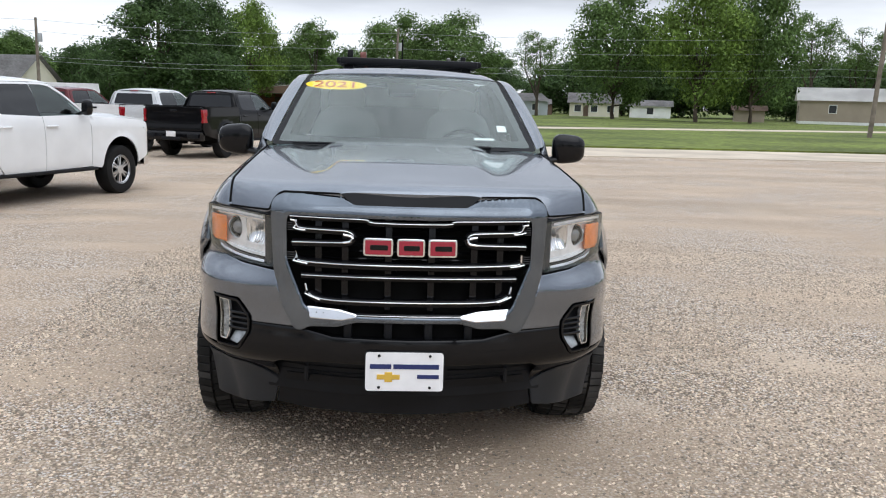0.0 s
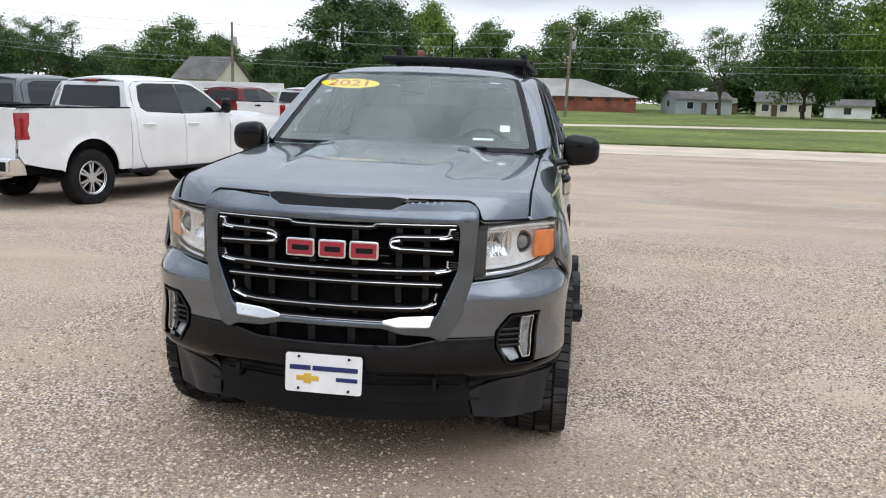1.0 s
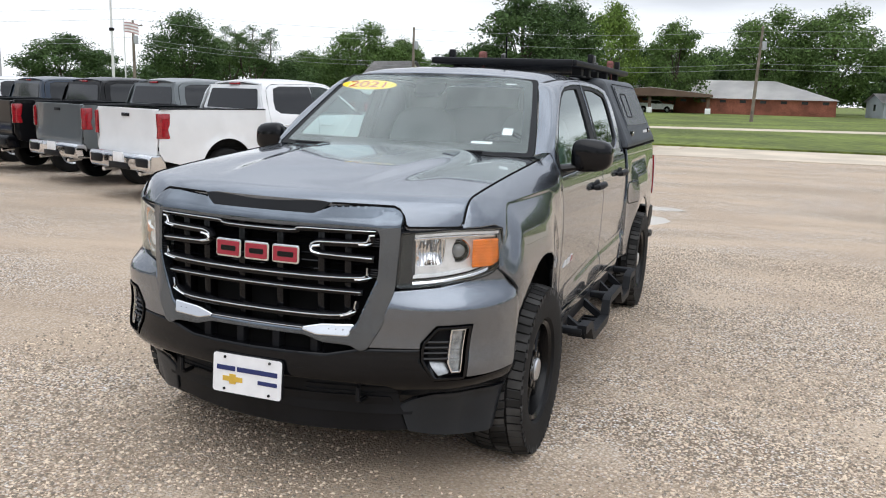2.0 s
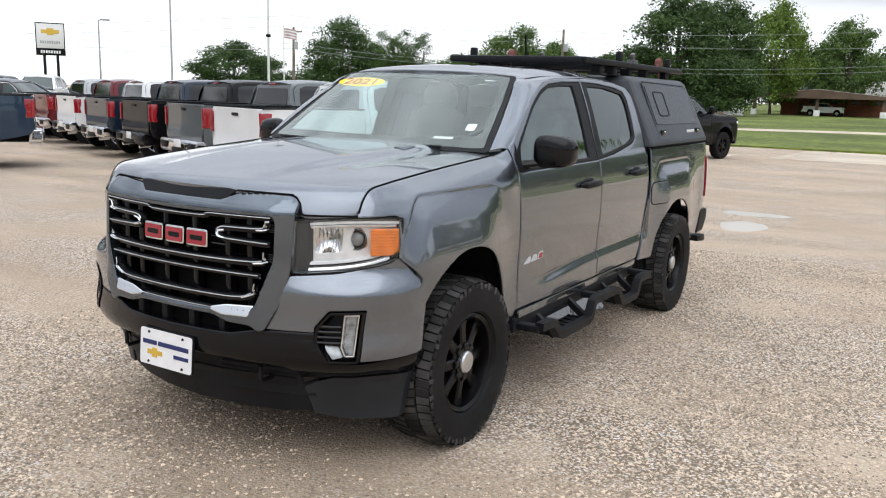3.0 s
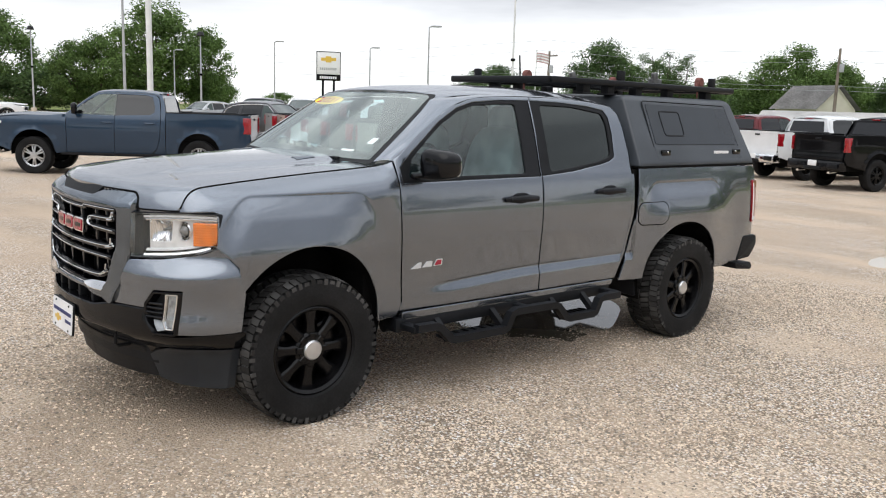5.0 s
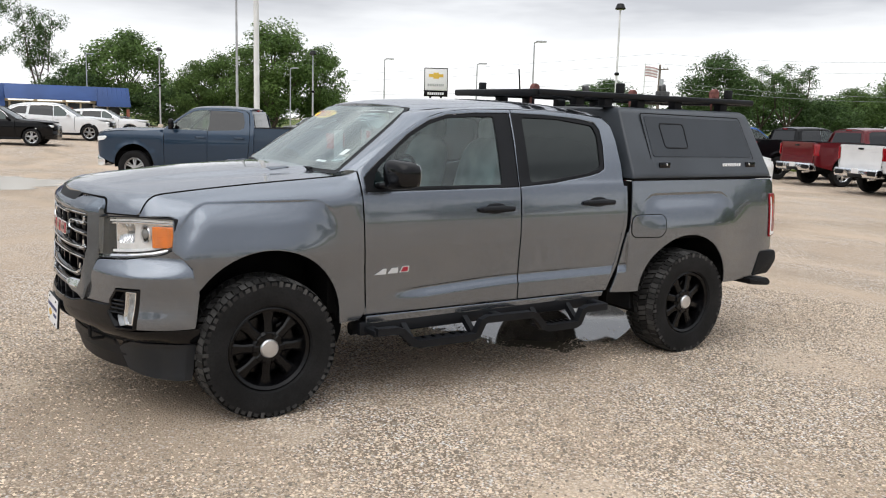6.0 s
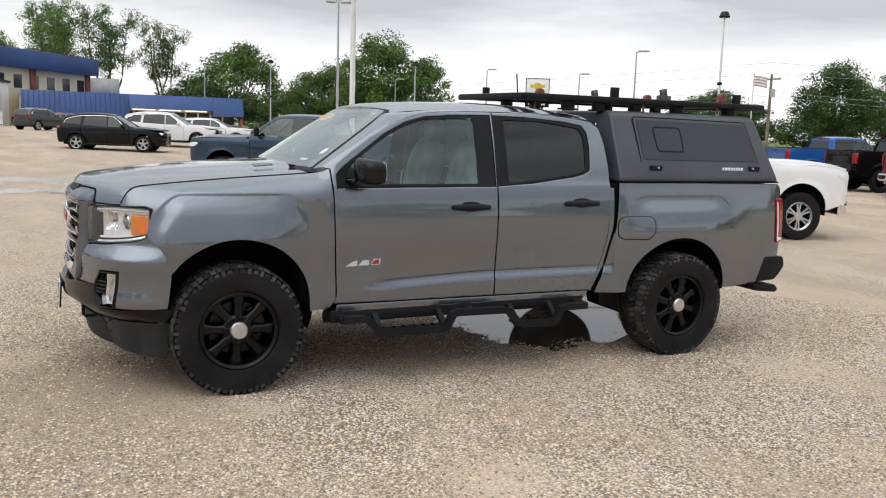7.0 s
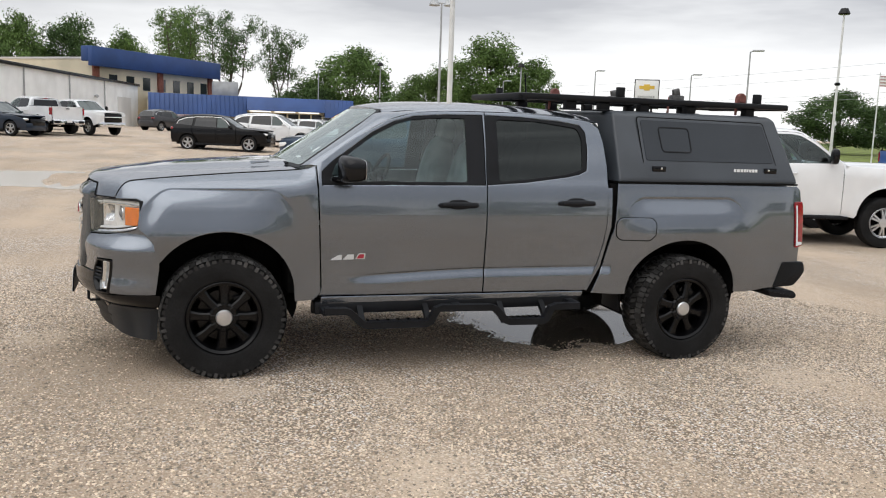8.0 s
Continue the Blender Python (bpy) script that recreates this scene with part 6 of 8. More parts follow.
def wavy(x0, x1, y, amp, n=60):
    return [(x, y + amp * noise.noise((x * 0.25, y, 3))) for x in np.linspace(x0, x1, n)]


solid("road", sheet(wavy(-120, 260, 25.2, 1.0) + [(260, 31.4), (-120, 31.4)], -0.195, 0.2), CONCRETE, "pale concrete road strip beyond the gravel", "road", kind="structure")
solid("lawn", sheet(wavy(-420, 620, 31.3, 0.25, 120) + [(620, 1500), (-420, 1500)], -0.12, 0.25), GRASS, "wide mown green lawn", "lawn", kind="structure")
solid("lawn", sheet([(-700, -500), (-135, -500), (-135, 20), (-420, 300), (-700, 300)], -0.14, 0.25), GRASS, "rough grass behind the showroom", "lawn", kind="structure")
solid("pavement", sheet([(-70, 53.5 - 0.42 * 70 + 6), (-15, 47.5), (30, 64.0), (80, 82), (80, 87.5), (30, 69.0), (-15, 52.0), (-70, 34)], -0.112, 0.1), CONCRETE, "pale path across the lawn", "pavement", kind="structure")

# ---- other parked vehicles ----
TINT_BLACK = material("tinted_black_glass", (0.010, 0.011, 0.013), rough=0.06, coat=0.2)
CAB_GLASS = glass("cab_window_glass", (0.42, 0.55, 0.55), 0.03)
TINT_GREEN = material("dim_green_glass", (0.035, 0.055, 0.052), rough=0.06, coat=0.3)
PAINTS = {
    "white": paint("white_paint", (0.78, 0.79, 0.80)), "black": material("black_paint", (0.0045, 0.0045, 0.0055), rough=0.3, spec=0.05, coat=0.45, stain=0.1, stain_scale=1.5), "grey": paint("slate_grey_paint", (0.13, 0.145, 0.15), 0.3),
    "navy": paint("dark_blue_paint", (0.011, 0.022, 0.042), 0.2), "slate_blue": paint("slate_blue_paint", (0.018, 0.040, 0.074), 0.35), "red": paint("dark_red_paint", (0.125, 0.006, 0.010), 0.2),
    "blue": paint("bright_blue_paint", (0.015, 0.10, 0.36), 0.2), "silver": paint("silver_paint", (0.42, 0.43, 0.44), 0.5), "charcoal": paint("charcoal_paint", (0.045, 0.045, 0.05), 0.3),
    "maroon": paint("maroon_paint", (0.10, 0.012, 0.016), 0.2),
}
BODY = PAINTS["white"]
PK_X = table([(0.35, 0.92), (0.5, 0.965), (0.62, 0.985), (0.9, 0.992), (1.1, 0.988), (1.25, 0.970), (1.33, 0.945), (1.45, 0.895), (1.6, 0.835), (1.75, 0.770), (1.84, 0.715)])
PK_BED = table([(0.4, 0.95), (0.6, 0.985), (0.9, 0.992), (1.2, 0.990), (1.42, 0.980)])


def pickup_side(y, z):
    x = PK_BED(z) if y > 2.98 or y < 0.70 else PK_X(z)
    if y < -0.35:
        x -= 0.16 * (-0.35 - y) ** 2 + 1.6 * max(0.0, -0.72 - y) ** 2
    if y < 0.74 and z > 1.15:
        x -= 0.9 * (z - 1.15) ** 1.6
    if y > 4.6:
        x -= 0.5 * (y - 4.6) ** 2
    for cy in (0.0, 3.745):
        d = math.hypot((y - cy) / 0.62, (z - 0.45) / 0.60)
        x += 0.022 * smooth(1.0, 0.85, d)
    return x


def road_wheel(parent, m, meshes):
    w = thing("wheel", "", "")
    w.parent, w.matrix_basis = parent, m
    for name, me in meshes:
        new(name, me).parent = w
    return w


def plain_wheel(radius, width, rim_r, spokes, rim_mat):
    h = width / 2
    tyre = lathe([(rim_r, -h * 0.8), (radius * 0.8, -h * 1.03), (radius * 0.95, -h * 0.95), (radius, -h * 0.7), (radius, h * 0.7), (radius * 0.95, h * 0.95), (radius * 0.8, h * 1.03), (rim_r, h * 0.85), (rim_r - 0.012, h * 0.7)], 36)
    rim = [lathe([(rim_r + 0.004, h * 0.86), (rim_r - 0.014, h * 0.86), (rim_r - 0.03, h * 0.5), (rim_r - 0.05, -h * 0.5), (0.0, -h * 0.5)], 32)]
    dark = lathe([(rim_r - 0.04, -h * 0.2), (0.0, -h * 0.2)], 24)
    face = []
    for i in range(spokes):
        for d in (-0.15, 0.15):
            sp = bmesh.new()
            a = [sp.verts.new((h * 0.72 - e, s * 0.012 * k, r)) for r, k, e in ((0.05, 1.0, 0.0), (rim_r - 0.01, 1.25, 0.012)) for s in (-1, 1)]
            b = [sp.verts.new((h * 0.72 - e - 0.03, s * 0.016 * k, r)) for r, k, e in ((0.05, 1.0, 0.0), (rim_r - 0.01, 1.25, 0.012)) for s in (-1, 1)]
            sp.faces.new((a[0], a[1], a[3], a[2]))
            sp.faces.new((a[0], a[2], b[2], b[0]))
            sp.faces.new((a[1], b[1], b[3], a[3]))
            bmesh.ops.recalc_face_normals(sp, faces=sp.faces[:])
            sp.transform(Matrix.Rotation(2 * math.pi * i / spokes + d, 4, "X"))
            face.append(sp)
    face.append(lathe([(0.085, h * 0.6), (0.075, h * 0.76), (0.0, h * 0.78)], 20))
    ring = lathe([(rim_r - 0.02, h * 0.70), (rim_r + 0.006, h * 0.84), (rim_r - 0.002, h * 0.90), (rim_r - 0.028, h * 0.74)], 32)
    return [("tyre", mesh_of("tyre", tyre, RUBBER)), ("rim", mesh_of("rim", joined(*face, ring), rim_mat)), ("barrel", mesh_of("barrel", joined(rim[0], dark), SHADOW_BLACK))]


PK_WHEEL = plain_wheel(0.415, 0.27, 0.245, 6, SILVER)
PK_WHEEL_DARK = plain_wheel(0.430, 0.29, 0.235, 6, RIM_BLACK)
CAR_WHEEL = plain_wheel(0.355, 0.23, 0.245, 5, SILVER)


def far_pickup():
    p = thing("pickup_truck", "white crew-cab pickup parked on the gravel lot", "pickup truck")
    XI = (-1, 0, 0)
    lift = lambda o=0.0: (lambda y, z: (pickup_side(y, z) + o, y, z))
    af, ar = arch(0.0, 0.50, 0.485, 0.475, 2, 178), arch(3.745, 0.50, 0.49, 0.475, 2, 178)
    fender = [(-0.90, 0.66), (-0.935, 0.80), (-0.935, 1.04), (-0.925, 1.13), (-0.87, 1.185), (-0.72, 1.222), (-0.5, 1.248), (-0.2, 1.272), (0.3, 1.295), (0.70, 1.325), (0.735, 1.32), (0.742, 0.9), (0.742, 0.50), (0.52, 0.47)] + af[::-1] + [(-0.52, 0.52), (-0.70, 0.58)]
    fd = [(0.752, 0.50), (1.812, 0.49), (1.822, 1.30), (1.862, 1.825), (1.60, 1.832), (1.42, 1.805), (1.2, 1.68), (0.97, 1.505), (0.755, 1.345)]
    fw = [(0.86, 1.352), (1.02, 1.485), (1.22, 1.635), (1.45, 1.762), (1.60, 1.785), (1.842, 1.785), (1.83, 1.335)]
    rd = [(1.822, 0.49), (2.66, 0.49), (2.78, 0.62), (2.842, 0.85), (2.862, 1.1), (2.865, 1.40), (2.82, 1.72), (2.72, 1.80), (2.5, 1.822), (1.872, 1.827), (1.832, 1.30)]
    rw = [(1.842, 1.335), (1.868, 1.785), (2.52, 1.775), (2.66, 1.735), (2.715, 1.55), (2.715, 1.42), (2.62, 1.365)]
    corner = [(2.875, 0.49), (2.975, 0.49), (2.975, 1.40), (2.935, 1.66), (2.86, 1.80), (2.82, 1.80), (2.865, 1.55), (2.875, 1.2), (2.855, 0.86), (2.79, 0.62), (2.70, 0.50)]
    bed = [(2.99, 0.50), (3.22, 0.50)] + ar + [(4.27, 0.54), (4.6, 0.60), (4.86, 0.66), (4.925, 0.78), (4.925, 1.36), (4.88, 1.405), (4.0, 1.415), (2.99, 1.415)]
    both("fender", panel(fender, lift(), XI, 0.085), BODY, p)
    for nm, ol, wn, gl in (("front_door", fd, fw, CAB_GLASS), ("rear_door", rd, rw, TINT_BLACK)):
        for d in both(nm, panel(ol, lift(), XI, 0.09, holes=[inset(wn, -0.012)]), BODY, p):
            s = 1 if sum(v.co.x for v in d.data.vertices) > 0 else -1
            g = panel(inset(wn, -0.016), lift(-0.012), XI, 0.12, thick=0, edge=0)
            hy = 1.66 if nm == "front_door" else 2.62
            h = sweep([(pickup_side(hy, 1.17) + o, hy + e, 1.17) for o, e in ((0.0, -0.12), (0.03, -0.09), (0.03, 0.09), (0.0, 0.12))], 0.017, 6)
            part("window_pane", g if s > 0 else mirrored(g), gl, d)
            part("handle", h if s > 0 else mirrored(h), BODY, d)
    both("cab_corner", panel(corner, lambda y, z: (PK_X(z), y, z), XI, 0.09), BODY, p)
    both("bedside", panel(bed, lift(), XI, 0.085), BODY, p)

    def hood_z(x, y):
        return 1.345 - 0.045 * (abs(x) / 0.85) ** 2.2 - 0.075 * max(0, (-0.2 - y) / 0.75) ** 2 + 0.012 * smooth(0.62, 0.50, abs(x))
    hood = [(-0.80, -0.92), (0, -0.985), (0.80, -0.92), (0.895, -0.80), (0.91, -0.3), (0.905, 0.3), (0.875, 0.70), (0.5, 0.66), (-0.5, 0.66), (-0.875, 0.70), (-0.905, 0.3), (-0.91, -0.3), (-0.895, -0.80)]
    part("hood", panel(hood, lambda x, y: (x, y, hood_z(x, y)), (0, 0, -1), 0.11, thick=0.06), BODY, p)
    wsl = [(-0.80, 1.335), (0.80, 1.335), (0.66, 1.81), (0.3, 1.845), (-0.3, 1.845), (-0.66, 1.81)]
    part("windscreen", panel(wsl, lambda x, z: (x, 0.60 + (z - 1.30) * 1.42 + 0.14 * x * x, z), (0, 1, 0), 0.14, thick=0.01, edge=0), TINT_GREEN, p)
    roof = [(-0.62, 1.36), (0, 1.30), (0.62, 1.36), (0.66, 1.6), (0.66, 2.6), (0.62, 2.84), (-0.62, 2.84), (-0.66, 2.6), (-0.66, 1.6)]
    rz = table([(1.25, 1.84), (1.5, 1.895), (2.0, 1.915), (2.5, 1.905), (2.85, 1.865)])
    part("roof", panel(roof, lambda x, y: (x, y, rz(y) - 0.035 * (abs(x) / 0.6) ** 2.4), (0, 0, -1), 0.11), BODY, p)
    ins = even(spline([(0.83, 0.66, 1.325), (0.74, 0.95, 1.52), (0.66, 1.27, 1.755), (0.645, 1.45, 1.84), (0.648, 2.0, 1.868), (0.645, 2.55, 1.855), (0.64, 2.80, 1.82), (0.70, 2.90, 1.70), (0.80, 2.95, 1.50), (0.86, 2.97, 1.36)], 5), 36)
    outs = even(spline([(pickup_side(y, z), y, z) for y, z in ((0.755, 1.345), (0.97, 1.508), (1.2, 1.684), (1.42, 1.81), (1.60, 1.836), (2.0, 1.832), (2.5, 1.826), (2.72, 1.805), (2.85, 1.70), (2.87, 1.5), (2.875, 1.36))], 5), 36)
    both("cab_frame", loft([[a.lerp(b, k / 3) + Vector((0.5, 0, 0.5)) * 0.02 * math.sin(math.pi * k / 3) for a, b in zip(ins, outs)] for k in range(4)]), BODY, p)
    back = [(-0.84, 1.40), (0.84, 1.40), (0.70, 1.80), (-0.70, 1.80)]
    part("cab_back", panel(back, lambda x, z: (x, 2.955 - (z - 1.4) * 0.20, z), (0, -1, 0), 0.2), BODY, p)
    part("rear_window", panel(round_corners([(-0.72, 1.42), (0.72, 1.42), (0.64, 1.74), (-0.64, 1.74)], 0.04, 3), lambda x, z: (x, 2.968 - (z - 1.4) * 0.20, z), (0, -1, 0), 0.2, thick=0.01, edge=0.003), TINT_BLACK, p, "dark tinted rear window")
    part("brake_lamp", box(-0.14, 0.14, 2.86, 2.905, 1.80, 1.835, 0.008), RED_LENS, p)
    gate = part("tailgate", joined(panel(round_corners([(-0.875, 0.74), (0.875, 0.74), (0.875, 1.405), (-0.875, 1.405)], 0.03, 3), lambda x, z: (x, 4.945 - 0.020 * smooth(0.86, 0.90, z) + 0.012 * smooth(1.28, 1.36, z), z), (0, -1, 0), 0.09, thick=0.06)), BODY, p)
    part("gate_handle", box(-0.11, 0.11, 4.93, 4.952, 1.28, 1.33, 0.01), BLACK_SATIN, gate)
    part("bed_floor", joined(box(-0.90, 0.90, 2.98, 4.92, 0.80, 0.86, 0.01), box(-0.93, -0.88, 3.0, 4.9, 0.86, 1.39, 0.01), box(0.88, 0.93, 3.0, 4.9, 0.86, 1.39, 0.01)), SHADOW_BLACK, p)
    both("bed_rail_cap", box(0.89, 0.985, 2.99, 4.90, 1.405, 1.428, 0.008), BLACK_SATIN, p)
    tl = round_corners([(4.76, 1.345), (4.925, 1.345), (4.94, 1.18), (4.925, 1.12), (4.94, 0.985), (4.77, 0.985), (4.80, 1.12), (4.775, 1.18)], 0.02, 2)
    both("tail_lamp", joined(panel(tl, lambda y, z: (pickup_side(y, z) + 0.008, y, z), XI, 0.06, thick=0.05),
                             panel(round_corners([(0.885, 1.345), (0.960, 1.345), (0.960, 0.985), (0.885, 0.985), (0.91, 1.12), (0.895, 1.18)], 0.02, 2), lambda x, z: (x, 4.952, z), (0, -1, 0), 0.08, thick=0.05)), RED_LENS, p, "red tail lamp")
    bump = part("rear_bumper", joined(prism(round_corners([(4.80, 0.50), (5.06, 0.50), (5.09, 0.56), (5.085, 0.70), (5.06, 0.74), (4.84, 0.74)], 0.02, 3), "x", -0.92, 0.92, 0.02)), CHROME, p, "chrome rear bumper")
    both("bumper_step", box(0.52, 0.86, 5.05, 5.105, 0.56, 0.69, 0.02), BLACK_SATIN, bump)
    part("hitch", box(-0.30, 0.30, 5.03, 5.10, 0.50, 0.60, 0.02), BLACK_SATIN, bump)
    part("number_plate", box(-0.15, 0.15, 5.085, 5.10, 0.60, 0.745, 0.004), PLATE_WHITE, bump, "white dealer plate")
    both("exhaust_tip", sweep([(0.55, 4.8, 0.47), (0.55, 5.05, 0.45)], 0.045, 12, flat=0.7), CHROME, p)
    fx = [(-0.86, -0.96), (-0.5, -1.02), (0, -1.04), (0.5, -1.02), (0.86, -0.96)]
    part("front_bumper", prism(fx + [(0.92, -0.75), (-0.92, -0.75)], "z", 0.44, 0.70, 0.03), CHROME, p)
    part("front_grille", prism([(-0.62, -0.955), (0.0, -1.0), (0.62, -0.955), (0.62, -0.85), (-0.62, -0.85)], "z", 0.72, 1.16, 0.02), BLACK_GLOSS, p)
    part("grille_bar", sweep([(-0.62, -0.965, 0.98), (0, -1.01, 0.98), (0.62, -0.965, 0.98)], 0.03, 8), CHROME, p)
    both("headlamp", joined(panel(round_corners([(-0.945, 1.13), (-0.70, 1.15), (-0.66, 1.12), (-0.74, 1.055), (-0.945, 1.02)], 0.012, 3), lambda y, z: (pickup_side(y, z) + 0.007, y, z), XI, 0.06, thick=0.04),
                             prism([(0.60, -0.985), (0.86, -0.945), (0.88, -0.88), (0.60, -0.90)], "z", 1.02, 1.13, 0.012)), LAMP_WHITE, p, "clear headlamp")
    both("nose_corner", prism([(0.58, -0.955), (0.865, -0.925), (0.885, -0.80), (0.58, -0.82)], "z", 0.68, 1.19, 0.02), BODY, p)
    m_sh = moved(blob(0.085, 0.06, 0.125, 3.5), Matrix.Translation((1.10, 0.98, 1.46)))
    both("wing_mirror", joined(m_sh, sweep([(0.93, 0.95, 1.36), (1.06, 0.98, 1.40)], 0.03, 8)), BLACK_GLOSS, p)
    part("underbody", joined(box(-0.86, 0.86, -0.7, 4.85, 0.50, 0.80, 0.02), box(-0.88, 0.88, 0.55, 3.1, 0.42, 0.55, 0.02), box(-0.5, 0.5, -0.85, 0.5, 0.5, 1.2, 0.02), box(-0.85, 0.85, 0.6, 2.95, 0.8, 1.28, 0.02), sweep([(-0.8, 3.745, 0.40), (0.8, 3.745, 0.40)], 0.06, 10)), SHADOW_BLACK, p)
    for cy in (0.0, 3.745):
        for s in (1, -1):
            liner = bmesh.new()
            rows = []
            for k in range(17):
                w = math.pi * (-0.05 + 1.1 * k / 16)
                rows.append([liner.verts.new((s * x, cy - 0.50 * math.cos(w), 0.50 + 0.49 * math.sin(w))) for x in (0.95, 0.5)])
            for a, b in zip(rows, rows[1:]):
                liner.faces.new((a[0], a[1], b[1], b[0]))
            liner.faces.new([r[1] for r in rows])
            part("wheel_housing", liner, SHADOW_BLACK, p)
            road_wheel(p, pose(s * 0.86, cy, 0.405, 0, 0, 0 if s > 0 else 180), PK_WHEEL)
    for x in (-0.42, 0.42):
        part("seat", joined(moved(blob(0.26, 0.10, 0.38, 3.2, 14, 8), Matrix.Translation((x, 1.92, 1.25)) @ Matrix.Rotation(radians(-12), 4, "X")), moved(blob(0.14, 0.07, 0.10, 3, 12, 8), Matrix.Translation((x, 2.00, 1.68)))), BLACK_SATIN, p)
    part("headliner", box(-0.60, 0.60, 1.45, 2.80, 1.80, 1.83, 0.01), SEAT_CLOTH, p)
    both("running_board", box(0.90, 1.0, 0.62, 3.05, 0.44, 0.49, 0.015), BLACK_SATIN, p)
    return p


def car_side(y, z):
    x = CAR_X(z)
    if y < -0.2:
        x -= 0.30 * (-0.2 - y) ** 2
    if y > 3.0:
        x -= 0.22 * (y - 3.0) ** 2
    if y < 0.75 and z > 0.95:
        x -= 0.6 * (z - 0.95) ** 1.5
    return x


CAR_X = table([(0.25, 0.86), (0.4, 0.90), (0.7, 0.925), (0.9, 0.915), (1.05, 0.885), (1.2, 0.83), (1.4, 0.755), (1.6, 0.66)])


def far_car():
    """A five-door crossover, its front axle over the origin, facing -y."""
    c = thing("crossover_car", "black crossover car parked on the lot", "car")
    XI = (-1, 0, 0)
    lift = lambda o=0.0: (lambda y, z: (car_side(y, z) + o, y, z))
    af, ar = arch(0.0, 0.37, 0.40, 0.40, 2, 178), arch(2.85, 0.37, 0.40, 0.40, 2, 178)
    fender = [(-0.80, 0.42), (-0.82, 0.70), (-0.70, 0.84), (-0.2, 0.98), (0.45, 1.045), (0.60, 1.06), (0.61, 0.32), (0.42, 0.34)] + af[::-1] + [(-0.42, 0.38)]
    fd = [(0.62, 0.32), (1.50, 0.32), (1.51, 1.05), (1.53, 1.57), (1.3, 1.555), (1.0, 1.38), (0.62, 1.075)]
    fw = [(0.80, 1.08), (1.05, 1.33), (1.30, 1.495), (1.49, 1.515), (1.47, 1.07)]
    rd = [(1.51, 0.32), (2.30, 0.34), (2.42, 0.55), (2.62, 0.80), (2.64, 1.1), (2.55, 1.54), (2.2, 1.575), (1.54, 1.575), (1.52, 1.05)]
    rw = [(1.53, 1.075), (1.555, 1.52), (2.2, 1.515), (2.48, 1.48), (2.53, 1.12)]
    quarter = [(2.65, 0.82), (2.65, 1.1), (2.56, 1.54), (2.9, 1.535), (3.3, 1.45), (3.55, 1.12), (3.66, 0.95), (3.64, 0.45), (3.27, 0.38)] + ar[::-1]
    qw = [(2.66, 1.14), (2.62, 1.46), (2.95, 1.45), (3.25, 1.33), (3.34, 1.19)]
    both("fender", panel(fender, lift(), XI, 0.12), BODY, c)
    for nm, ol, wn in (("front_door", fd, fw), ("rear_door", rd, rw), ("quarter_panel", quarter, qw)):
        for d in both(nm, panel(ol, lift(), XI, 0.12, holes=[inset(wn, -0.01)]), BODY, c):
            s = 1 if sum(v.co.x for v in d.data.vertices) > 0 else -1
            g = panel(inset(wn, -0.014), lift(-0.012), XI, 0.15, thick=0, edge=0)
            part("window_pane", g if s > 0 else mirrored(g), TINT_GREEN if nm == "front_door" else TINT_BLACK, d)
            if nm != "quarter_panel":
                hy = 1.36 if nm == "front_door" else 2.32
                h = sweep([(car_side(hy, 0.93) + o, hy + e, 0.93) for o, e in ((0, -0.1), (0.03, -0.07), (0.03, 0.07), (0, 0.1))], 0.014, 6)
                part("handle", h if s > 0 else mirrored(h), BODY, d)
    both("window_trim", sweep([(car_side(y, z) + 0.006, y, z) for y, z in ((0.78, 1.066), (1.05, 1.345), (1.30, 1.512), (1.8, 1.535), (2.5, 1.515), (2.95, 1.465), (3.27, 1.34), (3.37, 1.18))], 0.012, 6), CHROME, c)
    hood = [(-0.62, -0.80), (0, -0.90), (0.62, -0.80), (0.80, -0.55), (0.84, 0.0), (0.80, 0.62), (0, 0.50), (-0.80, 0.62), (-0.84, 0.0), (-0.80, -0.55)]
    part("hood", panel(hood, lambda x, y: (x, y, 1.085 - 0.05 * (abs(x) / 0.8) ** 2 - 0.10 * max(0, (0.3 - y) / 1.2) ** 1.6), (0, 0, -1), 0.14, thick=0.05), BODY, c)
    part("windscreen", panel([(-0.74, 1.09), (0.74, 1.09), (0.58, 1.555), (-0.58, 1.555)], lambda x, z: (x, 0.44 + (z - 1.06) * 1.70 + 0.14 * x * x, z), (0, 1, 0), 0.16, thick=0.01, edge=0), TINT_GREEN, c)
    part("roof", panel([(-0.58, 1.28), (0.58, 1.28), (0.62, 1.6), (0.61, 2.8), (0.55, 3.38), (-0.55, 3.38), (-0.61, 2.8), (-0.62, 1.6)], lambda x, y: (x, y, table([(1.2, 1.56), (1.6, 1.645), (2.2, 1.665), (2.9, 1.62), (3.4, 1.50)])(y) - 0.04 * (abs(x) / 0.6) ** 2), (0, 0, -1), 0.14), BODY, c)
    ins = even(spline([(0.78, 0.50, 1.065), (0.60, 1.27, 1.54), (0.60, 1.6, 1.61), (0.60, 2.5, 1.615), (0.58, 3.0, 1.56), (0.52, 3.40, 1.46), (0.62, 3.60, 1.10)], 5), 24)
    outs = even(spline([(car_side(y, z), y, z) for y, z in ((0.60, 1.065), (1.3, 1.557), (1.53, 1.575), (2.3, 1.575), (2.9, 1.535), (3.3, 1.45), (3.56, 1.12))], 5), 24)
    both("cab_frame", loft([[a.lerp(b, k / 3) + Vector((0.5, 0, 0.5)) * 0.015 * math.sin(math.pi * k / 3) for a, b in zip(ins, outs)] for k in range(4)]), BODY, c)
